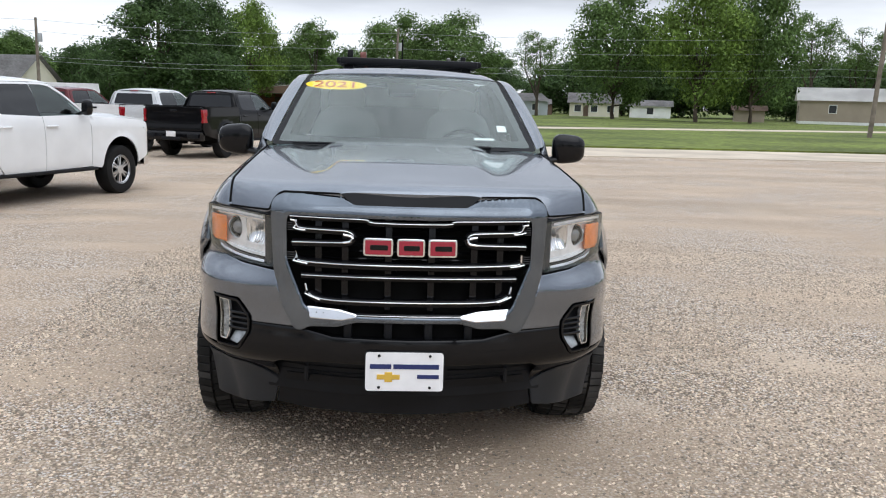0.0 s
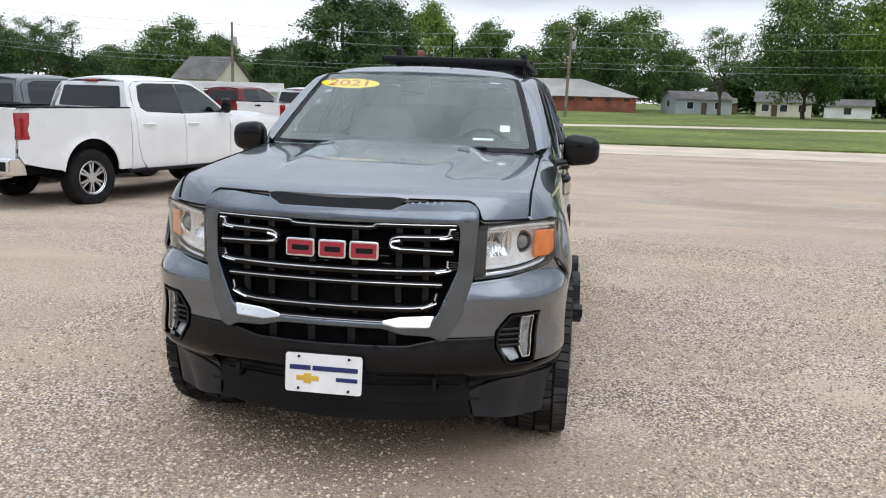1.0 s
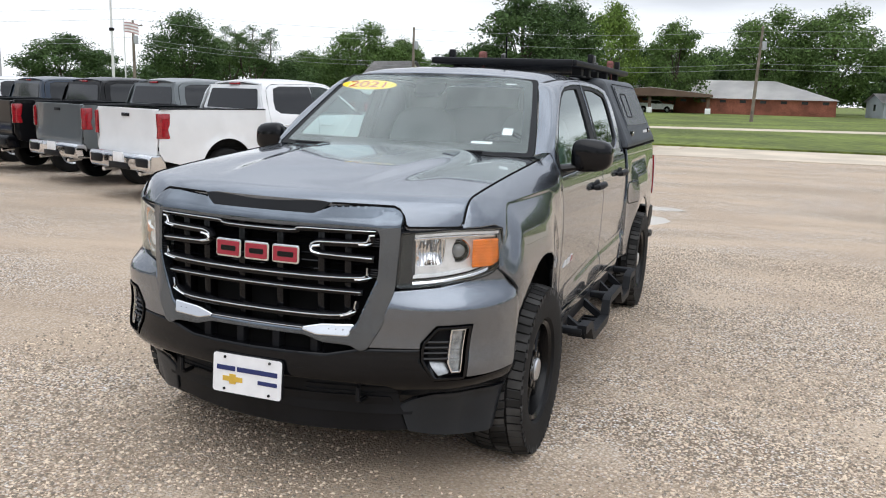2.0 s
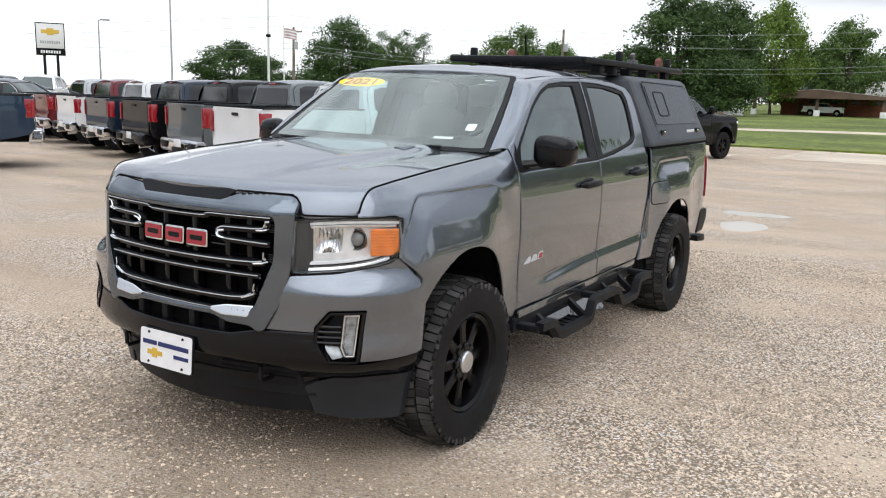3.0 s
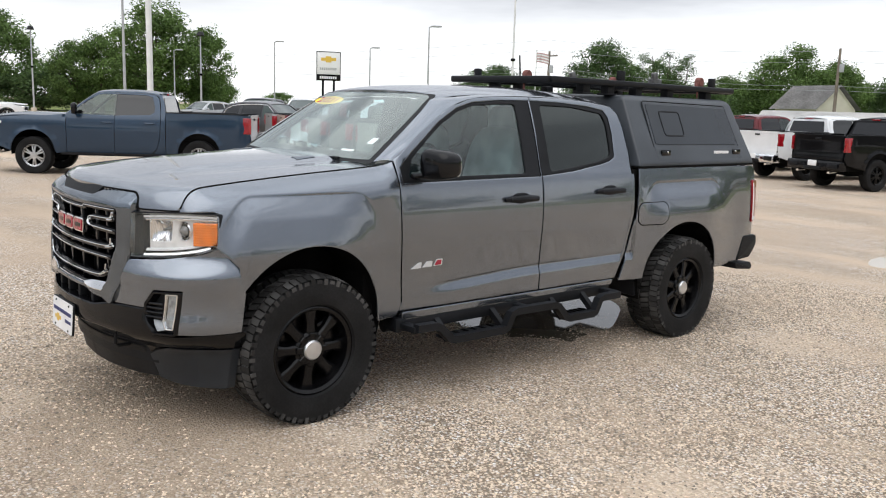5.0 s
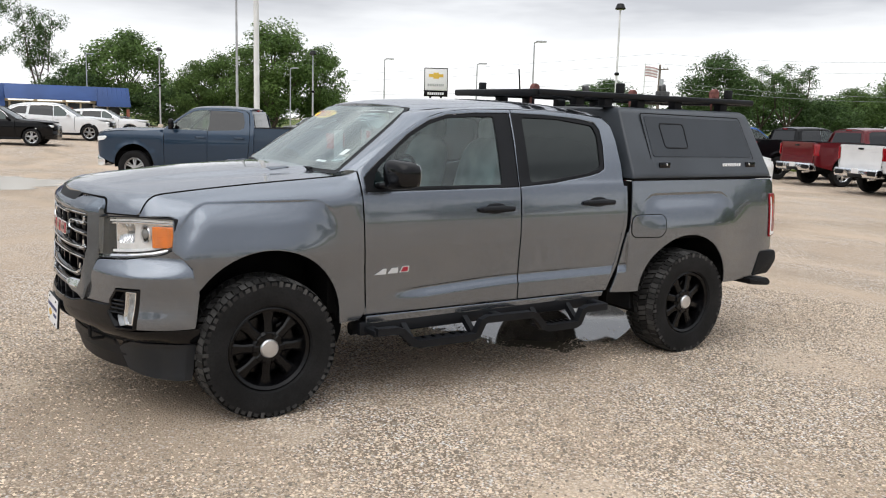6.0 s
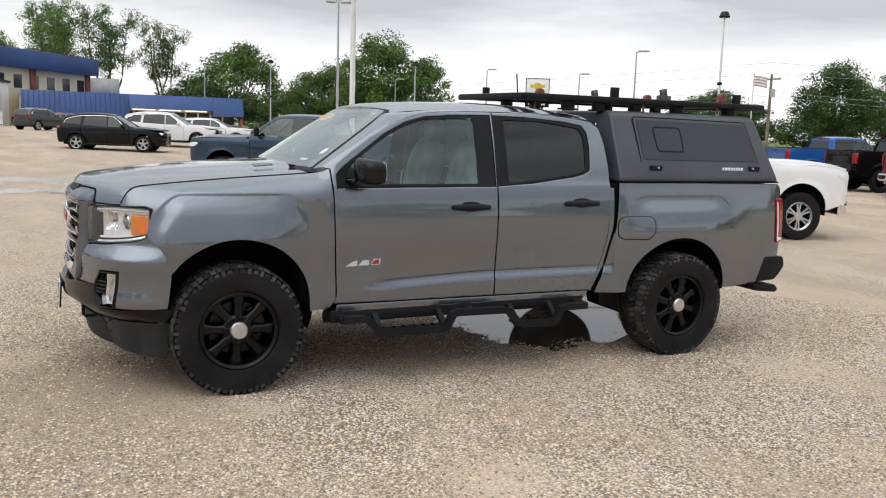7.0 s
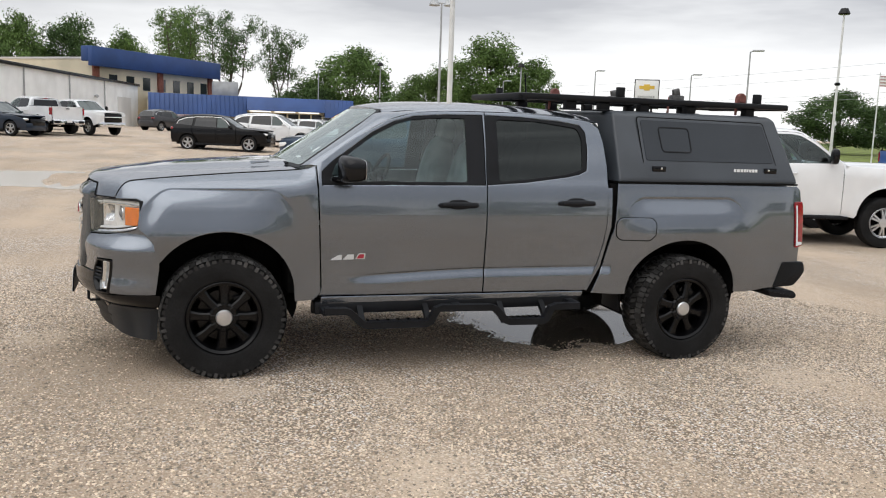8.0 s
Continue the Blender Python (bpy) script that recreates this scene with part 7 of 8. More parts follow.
    part("tailgate", panel([(-0.72, 0.75), (0.72, 0.75), (0.66, 1.08), (-0.66, 1.08)], lambda x, z: (x, 3.70 - 0.14 * x * x - 0.15 * (z - 0.75), z), (0, -1, 0), 0.15), BODY, c)
    part("rear_window", panel([(-0.64, 1.10), (0.64, 1.10), (0.52, 1.48), (-0.52, 1.48)], lambda x, z: (x, 3.62 - (z - 1.1) * 0.58, z), (0, -1, 0), 0.15, thick=0.01, edge=0), TINT_BLACK, c)
    both("tail_lamp", moved(blob(0.15, 0.09, 0.07, 3), Matrix.Translation((0.70, 3.58, 0.98))), RED_LENS, c)
    part("rear_bumper", prism([(-0.84, 3.3), (0.84, 3.3), (0.80, 3.62), (0.5, 3.74), (-0.5, 3.74), (-0.80, 3.62)], "z", 0.34, 0.76, 0.04), BODY, c)
    part("front_bumper", prism([(-0.84, -0.5), (0.84, -0.5), (0.80, -0.78), (0.5, -0.92), (-0.5, -0.92), (-0.80, -0.78)], "z", 0.26, 0.62, 0.04), BODY, c)
    part("front_grille", prism([(-0.5, -0.80), (0.5, -0.80), (0.45, -0.935), (-0.45, -0.935)], "z", 0.50, 0.82, 0.02), BLACK_GLOSS, c)
    both("headlamp", moved(blob(0.17, 0.15, 0.06, 3), Matrix.Translation((0.67, -0.68, 0.80)) @ Matrix.Rotation(radians(-25), 4, "Z")), LAMP_WHITE, c)
    both("wing_mirror", joined(moved(blob(0.10, 0.06, 0.065, 3), Matrix.Translation((1.0, 0.86, 1.12))), sweep([(0.86, 0.80, 1.06), (0.95, 0.84, 1.09)], 0.025, 6)), BODY, c)
    both("sill", box(0.82, 0.90, 0.4, 2.5, 0.24, 0.34, 0.02), BLACK_SATIN, c)
    part("underbody", joined(box(-0.80, 0.80, -0.6, 3.4, 0.26, 0.60, 0.02), box(-0.78, 0.78, 0.5, 3.3, 0.6, 1.04, 0.05)), SHADOW_BLACK, c)
    for cy in (0.0, 2.85):
        for s in (1, -1):
            road_wheel(c, pose(s * 0.80, cy, 0.345, 0, 0, 0 if s > 0 else 180), CAR_WHEEL)
    return c


def stand(x, y, heading, sx=1.0, sy=0.95, sz=1.0):
    """A pose on the ground that turns -y of a vehicle towards the heading (dx, dy)."""
    turn = math.degrees(math.atan2(heading[1], heading[0])) + 90
    return pose(x, y, ground_z(x, y) + 0.005, 0, 0, turn) @ Matrix.Diagonal((sx, sy, sz, 1))


def recolour(ob, colour, wheels=None, label=""):
    for o in ob.children_recursive:
        if o.type == "MESH" and o.data.materials and o.data.materials[0] == BODY:
            o.material_slots[0].link = "OBJECT"
            o.material_slots[0].material = PAINTS[colour]
        if wheels and o.type == "MESH" and o.name.startswith("rim"):
            o.material_slots[0].link = "OBJECT"
            o.material_slots[0].material = wheels
        if colour == "black" and o.type == "MESH" and o.name.startswith(("rear_bumper", "front_bumper")):
            o.material_slots[0].link = "OBJECT"
            o.material_slots[0].material = BLACK_GLOSS
    if label:
        tagged(ob, label=label)
    return ob


H1 = (0.37, 0.93)
truck_1 = far_pickup()
truck_1.matrix_basis = stand(-5.575, 11.13, (0.357, 0.934))
tagged(truck_1, group="pickups parked in a row")
for k, colour, label in ((1, "grey", "slate grey crew-cab pickup parked beside a white pickup"), (2, "black", "black crew-cab pickup parked in a row"), (3, "navy", "dark blue crew-cab pickup parked in a row"),
                         (4, "white", "white crew-cab pickup parked in the row"), (5, "red", "dark red crew-cab pickup parked in a row"), (6, "silver", "silver crew-cab pickup at the end of a row")):
    recolour(copy_thing(truck_1, stand(-5.575 - 2.65 * k, 11.13 + 1.02 * k, (0.357, 0.934))), colour, None, label)
recolour(copy_thing(truck_1, stand(-16.37, 3.65, (-0.56, -0.83), sy=1.0)), "slate_blue", None, "slate blue crew-cab pickup standing across the lot")
for (x, y), colour, rims, label in (((-4.28, 23.75), "black", RIM_BLACK, "black lifted crew-cab pickup with dark wheels"), ((-7.02, 25.6), "white", RIM_BLACK, "white crew-cab pickup beside a black pickup"), ((-10.35, 27.5), "red", None, "dark red crew-cab pickup parked near the road"),
                             ((-13.6, 28.7), "black", RIM_BLACK, "black crew-cab pickup parked beside a red pickup"), ((-17.6, 29.9), "blue", None, "bright blue crew-cab pickup parked near the road")):
    recolour(copy_thing(truck_1, stand(x, y, H1)), colour, rims, label)
for (x, y), head, colour, label in (((-44.5, -3.8), (0.70, 0.71), "white", "white pickup parked before the white workshop"), ((-45.2, -8.2), (-0.75, -0.66), "white", "white pickup with its tail to the lot"), ((-33, 17.5), (0.6, -0.8), "charcoal", "charcoal pickup parked far across the lot"), ((-58, -9.5), (-0.75, -0.66), "silver", "silver pickup parked by the workshop")):
    recolour(copy_thing(truck_1, stand(x, y, head)), colour, None, label)

car_1 = far_car()
car_1.matrix_basis = stand(-34.6, 3.5, (0.34, 0.94), 1.0, 1.0, 1.0)
recolour(car_1, "black", None, "black crossover car parked before the showroom")
for (x, y), head, colour, size, label in (((-39.0, 6.6), (0.38, 0.925), "white", (1.0, 1.06, 1.06), "white people carrier parked behind a crossover"), ((-44.0, 9.6), (0.38, 0.925), "white", (0.97, 0.98, 0.86), "white saloon car parked by the showroom"),
                                          ((-52, 9.0), (0.38, 0.925), "silver", (1, 1, 0.9), "silver hatchback parked by the showroom"), ((-40.6, -7.2), (0.50, 0.86), "navy", (1.02, 1.0, 1.02), "dark blue compact crossover on the lot"),
                                          ((-72, 0.4), (-0.75, 0.66), "charcoal", (1.05, 1.05, 1.1), "dark grey estate car parked by the annex"), ((-79, 2.5), (-0.75, 0.66), "maroon", (1, 1, 0.95), "maroon car parked by the annex"), ((-83, 5.5), (0.4, 0.9), "white", (1, 1, 0.95), "white car parked by the annex"),
                                          ((-78, 12.0), (0.4, 0.9), "red", (1, 1, 1), "red car parked under the canopy"), ((-72, 15.0), (0.4, 0.9), "charcoal", (1, 1, 1), "dark car parked near the showroom canopy"),
                                          ((-36, 22), (0.7, -0.7), "white", (1.08, 1.25, 1.25), "white delivery van far across the lot"), ((-25.5, 16.2), (0.75, 0.3), "charcoal", (1.05, 1.08, 1.12), "charcoal off-road car parked behind the pickups"),
                                          ((-55, 26), (0.3, -0.9), "white", (1, 1, 1), "white car far across the lot"), ((-50, 22), (0.3, -0.9), "silver", (1, 1, 1), "silver car far across the lot"), ((-46, 28), (0.3, -0.9), "charcoal", (1, 1, 1), "dark car far across the lot")):
    recolour(copy_thing(car_1, stand(x, y, head, *size)), colour, None, label)


# ---- poles, lamps, sign, wires ----
POLE_GREY = material("galvanised_pole", (0.42, 0.43, 0.44), rough=0.55, metal=0.3, stain=0.15, stain_scale=1)
POLE_WHITE = material("white_pole", (0.72, 0.73, 0.72), rough=0.5, stain=0.1, stain_scale=1)
WOOD_POLE = material("weathered_pole_wood", (0.20, 0.165, 0.135), rough=0.9, stain=0.3, stain_scale=1.5)
WIRE = material("cable", (0.34, 0.36, 0.36), rough=0.6)


def lamp_post(x, y, top, heads, mat=POLE_GREY, r=0.09):
    z0 = ground_z(x, y)
    p = thing("street_lamp", "tall grey lot lamp on a steel pole", "street lamp", pose(x, y, z0), "lot lamps")
    h = top - z0
    part("pole", sweep([(0, 0, 0), (0, 0, h * 0.5), (0, 0, h)], [r, r * 0.8, r * 0.55], 10), mat, p)
    part("base", lathe([(0, 0), (0.25, 0), (0.25, 0.5), (0.22, 0.55), (0, 0.55)], 14, "z"), CONCRETE, p)
    d = Vector((5 - x, -1 - y, 0)).normalized()
    side = Vector((-d.y, d.x, 0))
    if heads == 1:
        part("arm", sweep([(0, 0, h), side * 0.35 + Vector((0, 0, h + 0.08))], 0.05, 6), mat, p)
        part("lamp_head", moved(blob(0.42, 0.16, 0.07, 4), Matrix.Translation(side * 0.55 + Vector((0, 0, h + 0.08))) @ Matrix.Rotation(math.atan2(side.y, side.x), 4, "Z")), POLE_GREY, p)
    elif heads == 2:
        for s in (-1, 1):
            part("lamp_head", moved(lathe([(0, 0.2), (0.2, 0.16), (0.32, -0.12), (0.30, -0.16), (0, -0.16)], 18, "z"), Matrix.Translation(side * 0.42 * s + Vector((0, 0, h)))), POLE_GREY, p)
        part("arm", sweep([side * -0.42 + Vector((0, 0, h)), side * 0.42 + Vector((0, 0, h))], 0.04, 6), mat, p)
    elif heads == 3:
        part("lamp_head", moved(lathe([(0, 0.22), (0.2, 0.18), (0.33, -0.10), (0.30, -0.16), (0, -0.16)], 18, "z"), Matrix.Translation((0, 0, h))), RIM_BLACK, p)
        part("camera_box", moved(blob(0.14, 0.14, 0.10, 3), Matrix.Translation((0, 0, h * 0.55))), RIM_BLACK, p)
    return p


for x, y, top, heads, mat in ((-62.5, 45.9, 7.1, 1, POLE_GREY), (-72, 41, 7.7, 1, POLE_GREY), (-47.1, 40.4, 7.8, 1, POLE_GREY), (-34.2, 36.7, 8.9, 3, POLE_WHITE), (-42, 14.9, 8.7, 2, POLE_GREY), (-82, 21, 7.9, 3, POLE_GREY),
                              (-63, 29, 7.1, 3, POLE_GREY), (-103, 18, 8.3, 1, POLE_GREY), (-87, 37, 7.1, 1, POLE_GREY)):
    lamp_post(x, y, top, heads, mat)
flag = thing("flagpole", "tall white flagpole on the lot", "flagpole", pose(-31.2, 12.0, ground_z(-31.2, 12.0)))
part("pole", sweep([(0, 0, 0), (0, 0, 6), (0, 0, 13)], [0.13, 0.12, 0.08], 12), POLE_WHITE, flag)
part("finial", moved(blob(0.12, 0.12, 0.12, 2), Matrix.Translation((0, 0, 13.05))), GOLD, flag)


def utility_pole(x, y, h, lean=0.0, arm=True):
    p = thing("utility_pole", "weathered wooden utility pole", "utility pole", pose(x, y, -0.2, 0, lean, 0), "utility poles")
    part("pole", sweep([(0, 0, 0), (0, 0, h * 0.5), (0, 0, h)], [0.17, 0.15, 0.11], 10), WOOD_POLE, p)
    if arm:
        part("crossarm", box(-1.1, 1.1, -0.06, 0.06, h - 0.55, h - 0.42, 0.01), WOOD_POLE, p)
        for k in (-1.0, -0.5, 0.5, 1.0):
            part("insulator", moved(lathe([(0.05, 0), (0.06, 0.06), (0.04, 0.14), (0, 0.15)], 10, "z"), Matrix.Translation((k, 0, h - 0.42))), POLE_WHITE, p)
    part("transformer", moved(lathe([(0, 0), (0.22, 0), (0.22, 0.7), (0.18, 0.78), (0, 0.78)], 16, "z"), Matrix.Translation((0.3, 0, h - 2.2))), POLE_GREY, p)
    return p


POLES = ((-32.9, 79, 8.6, 0, False), (0.6, 83, 9.0, 2, False), (34.0, 53.8, 13.5, 3, True), (-55.4, 63.3, 8.0, 0, True), (78, 50, 12, 0, True))
for args in POLES:
    utility_pole(*args)
lines = thing("power_lines", "sagging overhead power lines between wooden poles", "power lines")
SPANS = ((-140, 52), (-55.4, 63.3), (-32.9, 79), (0.6, 83), (60, 108), (150, 146))
for heights in ((8.6, 8.9, 8.2, 8.3, 11.5, 15), (7.6, 7.9, 7.2, 6.8, 9.6, 13), (6.0, 6.2, 4.9, 5.3, 7.4, 10), (5.6, 5.7, 4.5, 4.8, 6.4, 9)):
  for k in range(len(SPANS) - 1):
    (xa, ya), (xb, yb) = SPANS[k], SPANS[k + 1]
    za, zb = heights[k], heights[k + 1]
    path = [Vector((xa, ya, za)).lerp(Vector((xb, yb, zb)), t) - Vector((0, 0, 0.5 * 4 * t * (1 - t))) for t in np.linspace(0, 1, 14)]
    part("cable", sweep(path, 0.014, 5, caps=False), WIRE, lines)

flagthing = thing("flag", "faded striped flag on a thin pole", "flag", pose(-47.5, 53.0, -0.2))
part("pole", sweep([(0, 0, 0), (0, 0, 7.2)], [0.06, 0.04], 8), POLE_WHITE, flagthing)
FLAG_RED, FLAG_BLUE = material("flag_red", (0.50, 0.34, 0.34), rough=0.8), material("flag_blue", (0.05, 0.07, 0.2), rough=0.8)
for k in range(7):
    cloth = bmesh.new()
    rows = [[cloth.verts.new((0.03 + 1.4 * i / 10, 0.10 * math.sin(i * 0.9), 6.1 + 0.12 * (k + e) - 0.25 * (i / 10) ** 2)) for i in range(11)] for e in (0, 1)]
    for i in range(10):
        cloth.faces.new((rows[0][i], rows[0][i + 1], rows[1][i + 1], rows[1][i]))
    part("stripe", cloth, FLAG_RED if k % 2 == 0 else PLATE_WHITE, flagthing)

# dealer sign: plain shapes stand for its emblem and words
sign = thing("dealer_sign", "white and black dealer sign with a gold emblem on two posts", "sign", look((-64.0, 42.2, 0), (5, -1.5, 0)) @ pose(0, 0, 0, 0, 0, 0))
yaw_sign = math.degrees(math.atan2(-1.5 - 42.2, 5 + 64.0)) + 90
sign.matrix_basis = pose(-64.0, 42.2, -0.2, 0, 0, yaw_sign) @ Matrix.Diagonal((0.93, 0.93, 0.97, 1))
for x in (-0.55, 0.55):
    part("post", box(x - 0.12, x + 0.12, -0.1, 0.1, 0, 4.3, 0.01), RIM_BLACK, sign)
part("board", box(-1.15, 1.15, -0.18, 0.18, 4.85, 6.95, 0.03), PLATE_WHITE, sign)
part("lower_board", box(-1.15, 1.15, -0.18, 0.18, 4.25, 4.84, 0.03), RIM_BLACK, sign)
part("border", joined(box(-1.22, -1.15, -0.2, 0.2, 4.2, 7.02, 0.01), box(1.15, 1.22, -0.2, 0.2, 4.2, 7.02, 0.01), box(-1.22, 1.22, -0.2, 0.2, 6.95, 7.02, 0.01)), RIM_BLACK, sign)
part("emblem", joined(box(-0.75, 0.75, -0.21, -0.17, 6.12, 6.42, 0.01, 1), box(-0.28, 0.28, -0.22, -0.17, 5.98, 6.56, 0.01, 1)), GOLD, sign)
for i in range(9):
    part("word_bar", box(-0.85 + 0.19 * i, -0.72 + 0.19 * i, -0.2, -0.17, 5.25, 5.48, 0.005, 1), POLE_GREY, sign)
for i in range(8):
    part("word_bar", box(-0.85 + 0.215 * i, -0.70 + 0.215 * i, -0.2, -0.17, 4.42, 4.66, 0.005, 1), PLATE_WHITE, sign)


# ---- buildings ----
SHINGLE = material("grey_roof_shingle", (0.26, 0.25, 0.245), rough=0.9, stain=0.2, stain_scale=0.6, grain=0.25, grain_scale=6)
METAL_ROOF = material("pale_metal_roof", (0.66, 0.65, 0.63), rough=0.6, stain=0.12, stain_scale=0.3)
BRICK = material("red_brick", (0.24, 0.085, 0.055), rough=0.9, stain=0.25, stain_scale=0.7, grain=0.3, grain_scale=6)
SIDING = {"grey": material("blue_grey_siding", (0.42, 0.46, 0.50), rough=0.7, stain=0.08, stain_scale=0.5), "cream": material("cream_siding", (0.70, 0.66, 0.56), rough=0.7, stain=0.08, stain_scale=0.5),
          "tan": material("tan_siding", (0.36, 0.30, 0.24), rough=0.7, stain=0.08, stain_scale=0.5), "white": material("white_siding", (0.86, 0.87, 0.87), rough=0.7, stain=0.08, stain_scale=0.5),
          "brown": material("brown_siding", (0.13, 0.085, 0.06), rough=0.8, stain=0.15, stain_scale=0.5)}
BLUE_METAL = material("blue_metal_fascia", (0.028, 0.070, 0.215), rough=0.45, stain=0.12, stain_scale=0.4, metal=0.1)
STUCCO = material("cream_render", (0.74, 0.65, 0.48), rough=0.85, stain=0.1, stain_scale=0.3)
WINDOW_DARK = material("house_window", (0.03, 0.035, 0.04), rough=0.08)
SHOP_LIGHT = material("strip_lamp", (0.9, 0.9, 0.88), rough=0.4)
lit = SHOP_LIGHT.node_tree.nodes["Principled BSDF"]
lit.inputs["Emission Color"].default_value, lit.inputs["Emission Strength"].default_value = (1.0, 0.97, 0.9, 1), 1.2


def house(x, y, turn, w, d, wall_h, ridge, wall_mat, roof_mat, label, windows=3, hip=0.0, foundation=False, door=True, half=(0.55, 0.55), sill=0.58, gable=False):
    """A house with its long side w along x before turning, a pitched roof and windows on the front (-y) and ends."""
    h = thing("house", label, "house", pose(x, y, -0.2, 0, 0, turn))
    z0 = 0.5 if foundation else 0.0
    if foundation:
        part("foundation", box(-w / 2 + 0.03, w / 2 - 0.03, -d / 2 + 0.03, d / 2 - 0.03, 0, z0, 0.01), SIDING["white"], h)
    gab = [(-d / 2, z0), (d / 2, z0), (d / 2, wall_h), (0, ridge - 0.15 if not hip else wall_h), (-d / 2, wall_h)] if not hip else [(-d / 2, z0), (d / 2, z0), (d / 2, wall_h), (-d / 2, wall_h)]
    part("wall", prism(gab, "x", -w / 2, w / 2), wall_mat, h)
    o = 0.45
    bm = bmesh.new()
    e = [bm.verts.new(p) for p in ((-w / 2 - o, -d / 2 - o, wall_h - 0.1), (w / 2 + o, -d / 2 - o, wall_h - 0.1), (w / 2 + o, d / 2 + o, wall_h - 0.1), (-w / 2 - o, d / 2 + o, wall_h - 0.1))]
    r = [bm.verts.new((-w / 2 - o + (0 if gable else hip), 0, ridge)), bm.verts.new((w / 2 + o - hip, 0, ridge))]
    for f in ((e[0], e[1], r[1], r[0]), (e[2], e[3], r[0], r[1])):
        bm.faces.new(f)
    if hip:
        bm.faces.new((e[1], e[2], r[1]))
        if not gable:
            bm.faces.new((e[3], e[0], r[0]))
    bmesh.ops.solidify(bm, geom=bm.faces[:], thickness=0.15)
    part("roof", bm, roof_mat, h)
    if gable:
        part("gable_wall", prism([(-d / 2, wall_h - 0.05), (d / 2, wall_h - 0.05), (0, ridge - 0.2)], "x", -w / 2, -w / 2 + 0.3), wall_mat, h)
    n = windows
    for i in range(n):
        cx = -w / 2 + w * (i + 0.5) / n
        zc = z0 + (wall_h - z0) * sill
        hw, hh = half
        part("window", box(cx - hw, cx + hw, -d / 2 - 0.03, -d / 2 + 0.05, zc - hh, zc + hh, 0.0), WINDOW_DARK, h)
        part("window_frame", joined(*[box(cx + u0, cx + u1, -d / 2 - 0.06, -d / 2, zc + v0, zc + v1, 0) for u0, u1, v0, v1 in ((-hw - 0.07, -hw, -hh - 0.07, hh + 0.07), (hw, hw + 0.07, -hh - 0.07, hh + 0.07), (-hw, hw, hh, hh + 0.07), (-hw, hw, -hh - 0.07, -hh))]), wall_mat if hip else SIDING["white"], h)
    if door:
        cx = -w / 2 + w / max(1, n)
        part("door", box(cx - 0.45, cx + 0.45, -d / 2 - 0.04, -d / 2 + 0.05, z0, z0 + 2.0, 0.0), SIDING["brown"], h)
    for s in (-1, 1):
        part("end_window", box(s * (w / 2) - 0.04, s * (w / 2) + 0.04, -0.45, 0.45, z0 + 1.2, z0 + 2.2, 0.0), WINDOW_DARK, h)
    return h


def polar(cx, cy, az, dist):
    return cx - math.sin(radians(az)) * dist, cy + math.cos(radians(az)) * dist


def at0(az, dist):
    return polar(-0.09, -4.10, az, dist)


def at15(az, dist):
    return polar(1.33, -3.77, az, dist)


def at65(az, dist):
    return polar(5.34, -1.33, az, dist)


def at80(az, dist):
    return polar(6.09, -0.31, az, dist)


x, y = at15(2.4, 150)
hall = house(x, y, 2.4, 33, 16, 2.6, 5.5, BRICK, METAL_ROOF, "long low red brick hall with pale metal roof", 11, hip=9, half=(0.45, 0.22), sill=0.80, gable=True)
BROWN = SIDING["brown"]
part("porch_roof", prism([(-19.5, 2.65), (-1.5, 2.65), (-1.5, 3.0), (-10.5, 3.9), (-19.5, 3.0)], "y", -17.5, -7.9), METAL_ROOF, hall)
part("porch_fascia", prism([(-19.6, 2.55), (-1.4, 2.55), (-1.4, 2.95), (-10.5, 3.85), (-19.6, 2.95)], "y", -17.8, -17.5), BROWN, hall)
for px in (-19.0, -10.5, -2.0):
    part("porch_post", box(px - 0.22, px + 0.22, -17.3, -16.9, 0.0, 2.7, 0.01), BROWN, hall)
    part("post_foot", box(px - 0.4, px + 0.4, -17.5, -16.7, 0.0, 0.9, 0.02), SIDING["white"], hall)
px, py = hall.matrix_basis.translation.xy + (hall.matrix_basis.to_3x3() @ Vector((-8.0, -14.0, 0))).xy
recolour(copy_thing(truck_1, pose(px, py, -0.115, 0, 0, 92)), "white", None, "white pickup parked under the hall porch")
x, y = at15(-8.0, 152)
house(x, y, -8 + 20, 9.5, 8, 2.6, 3.9, SIDING["grey"], SHINGLE, "small blue-grey house with shingle roof", 2)
x, y = at0(-13.8, 155)
house(x, y, -14, 8.5, 8, 2.5, 4.2, SIDING["cream"], SHINGLE, "small cream house with shingle roof", 3)
x, y = at0(-17.4, 157)
house(x, y, -17, 7, 7, 2.2, 3.2, SIDING["white"], SHINGLE, "white garage with grey roof", 1, door=False)
x, y = at0(-9.8, 165)
house(x, y, -9, 6, 6, 2.2, 3.0, SIDING["white"], SHINGLE, "small white outbuilding with grey roof", 1)
x, y = at0(-23.5, 140)
house(x, y, -20, 4.4, 4, 1.9, 2.6, SIDING["tan"], SIDING["brown"], "small garden shed with brown roof", 0, door=False)
x, y = at0(-30.0, 142)
house(x, y, -24, 18, 9, 3.6, 5.5, SIDING["tan"], METAL_ROOF, "long tan house with pale metal roof", 2, foundation=True, half=(0.5, 0.55), door=False)
x, y = at15(23.7, 95)
house(x, y, -18, 5.4, 5.2, 3.0, 5.35, SIDING["cream"], SHINGLE, "cream gabled house with grey shingle roof", 2)
x, y = at15(22.8, 80)
house(x, y, 20, 9, 6, 1.9, 2.6, SIDING["white"], METAL_ROOF, "low white shed with pale roof", 3)
x, y = at15(13.0, 120)
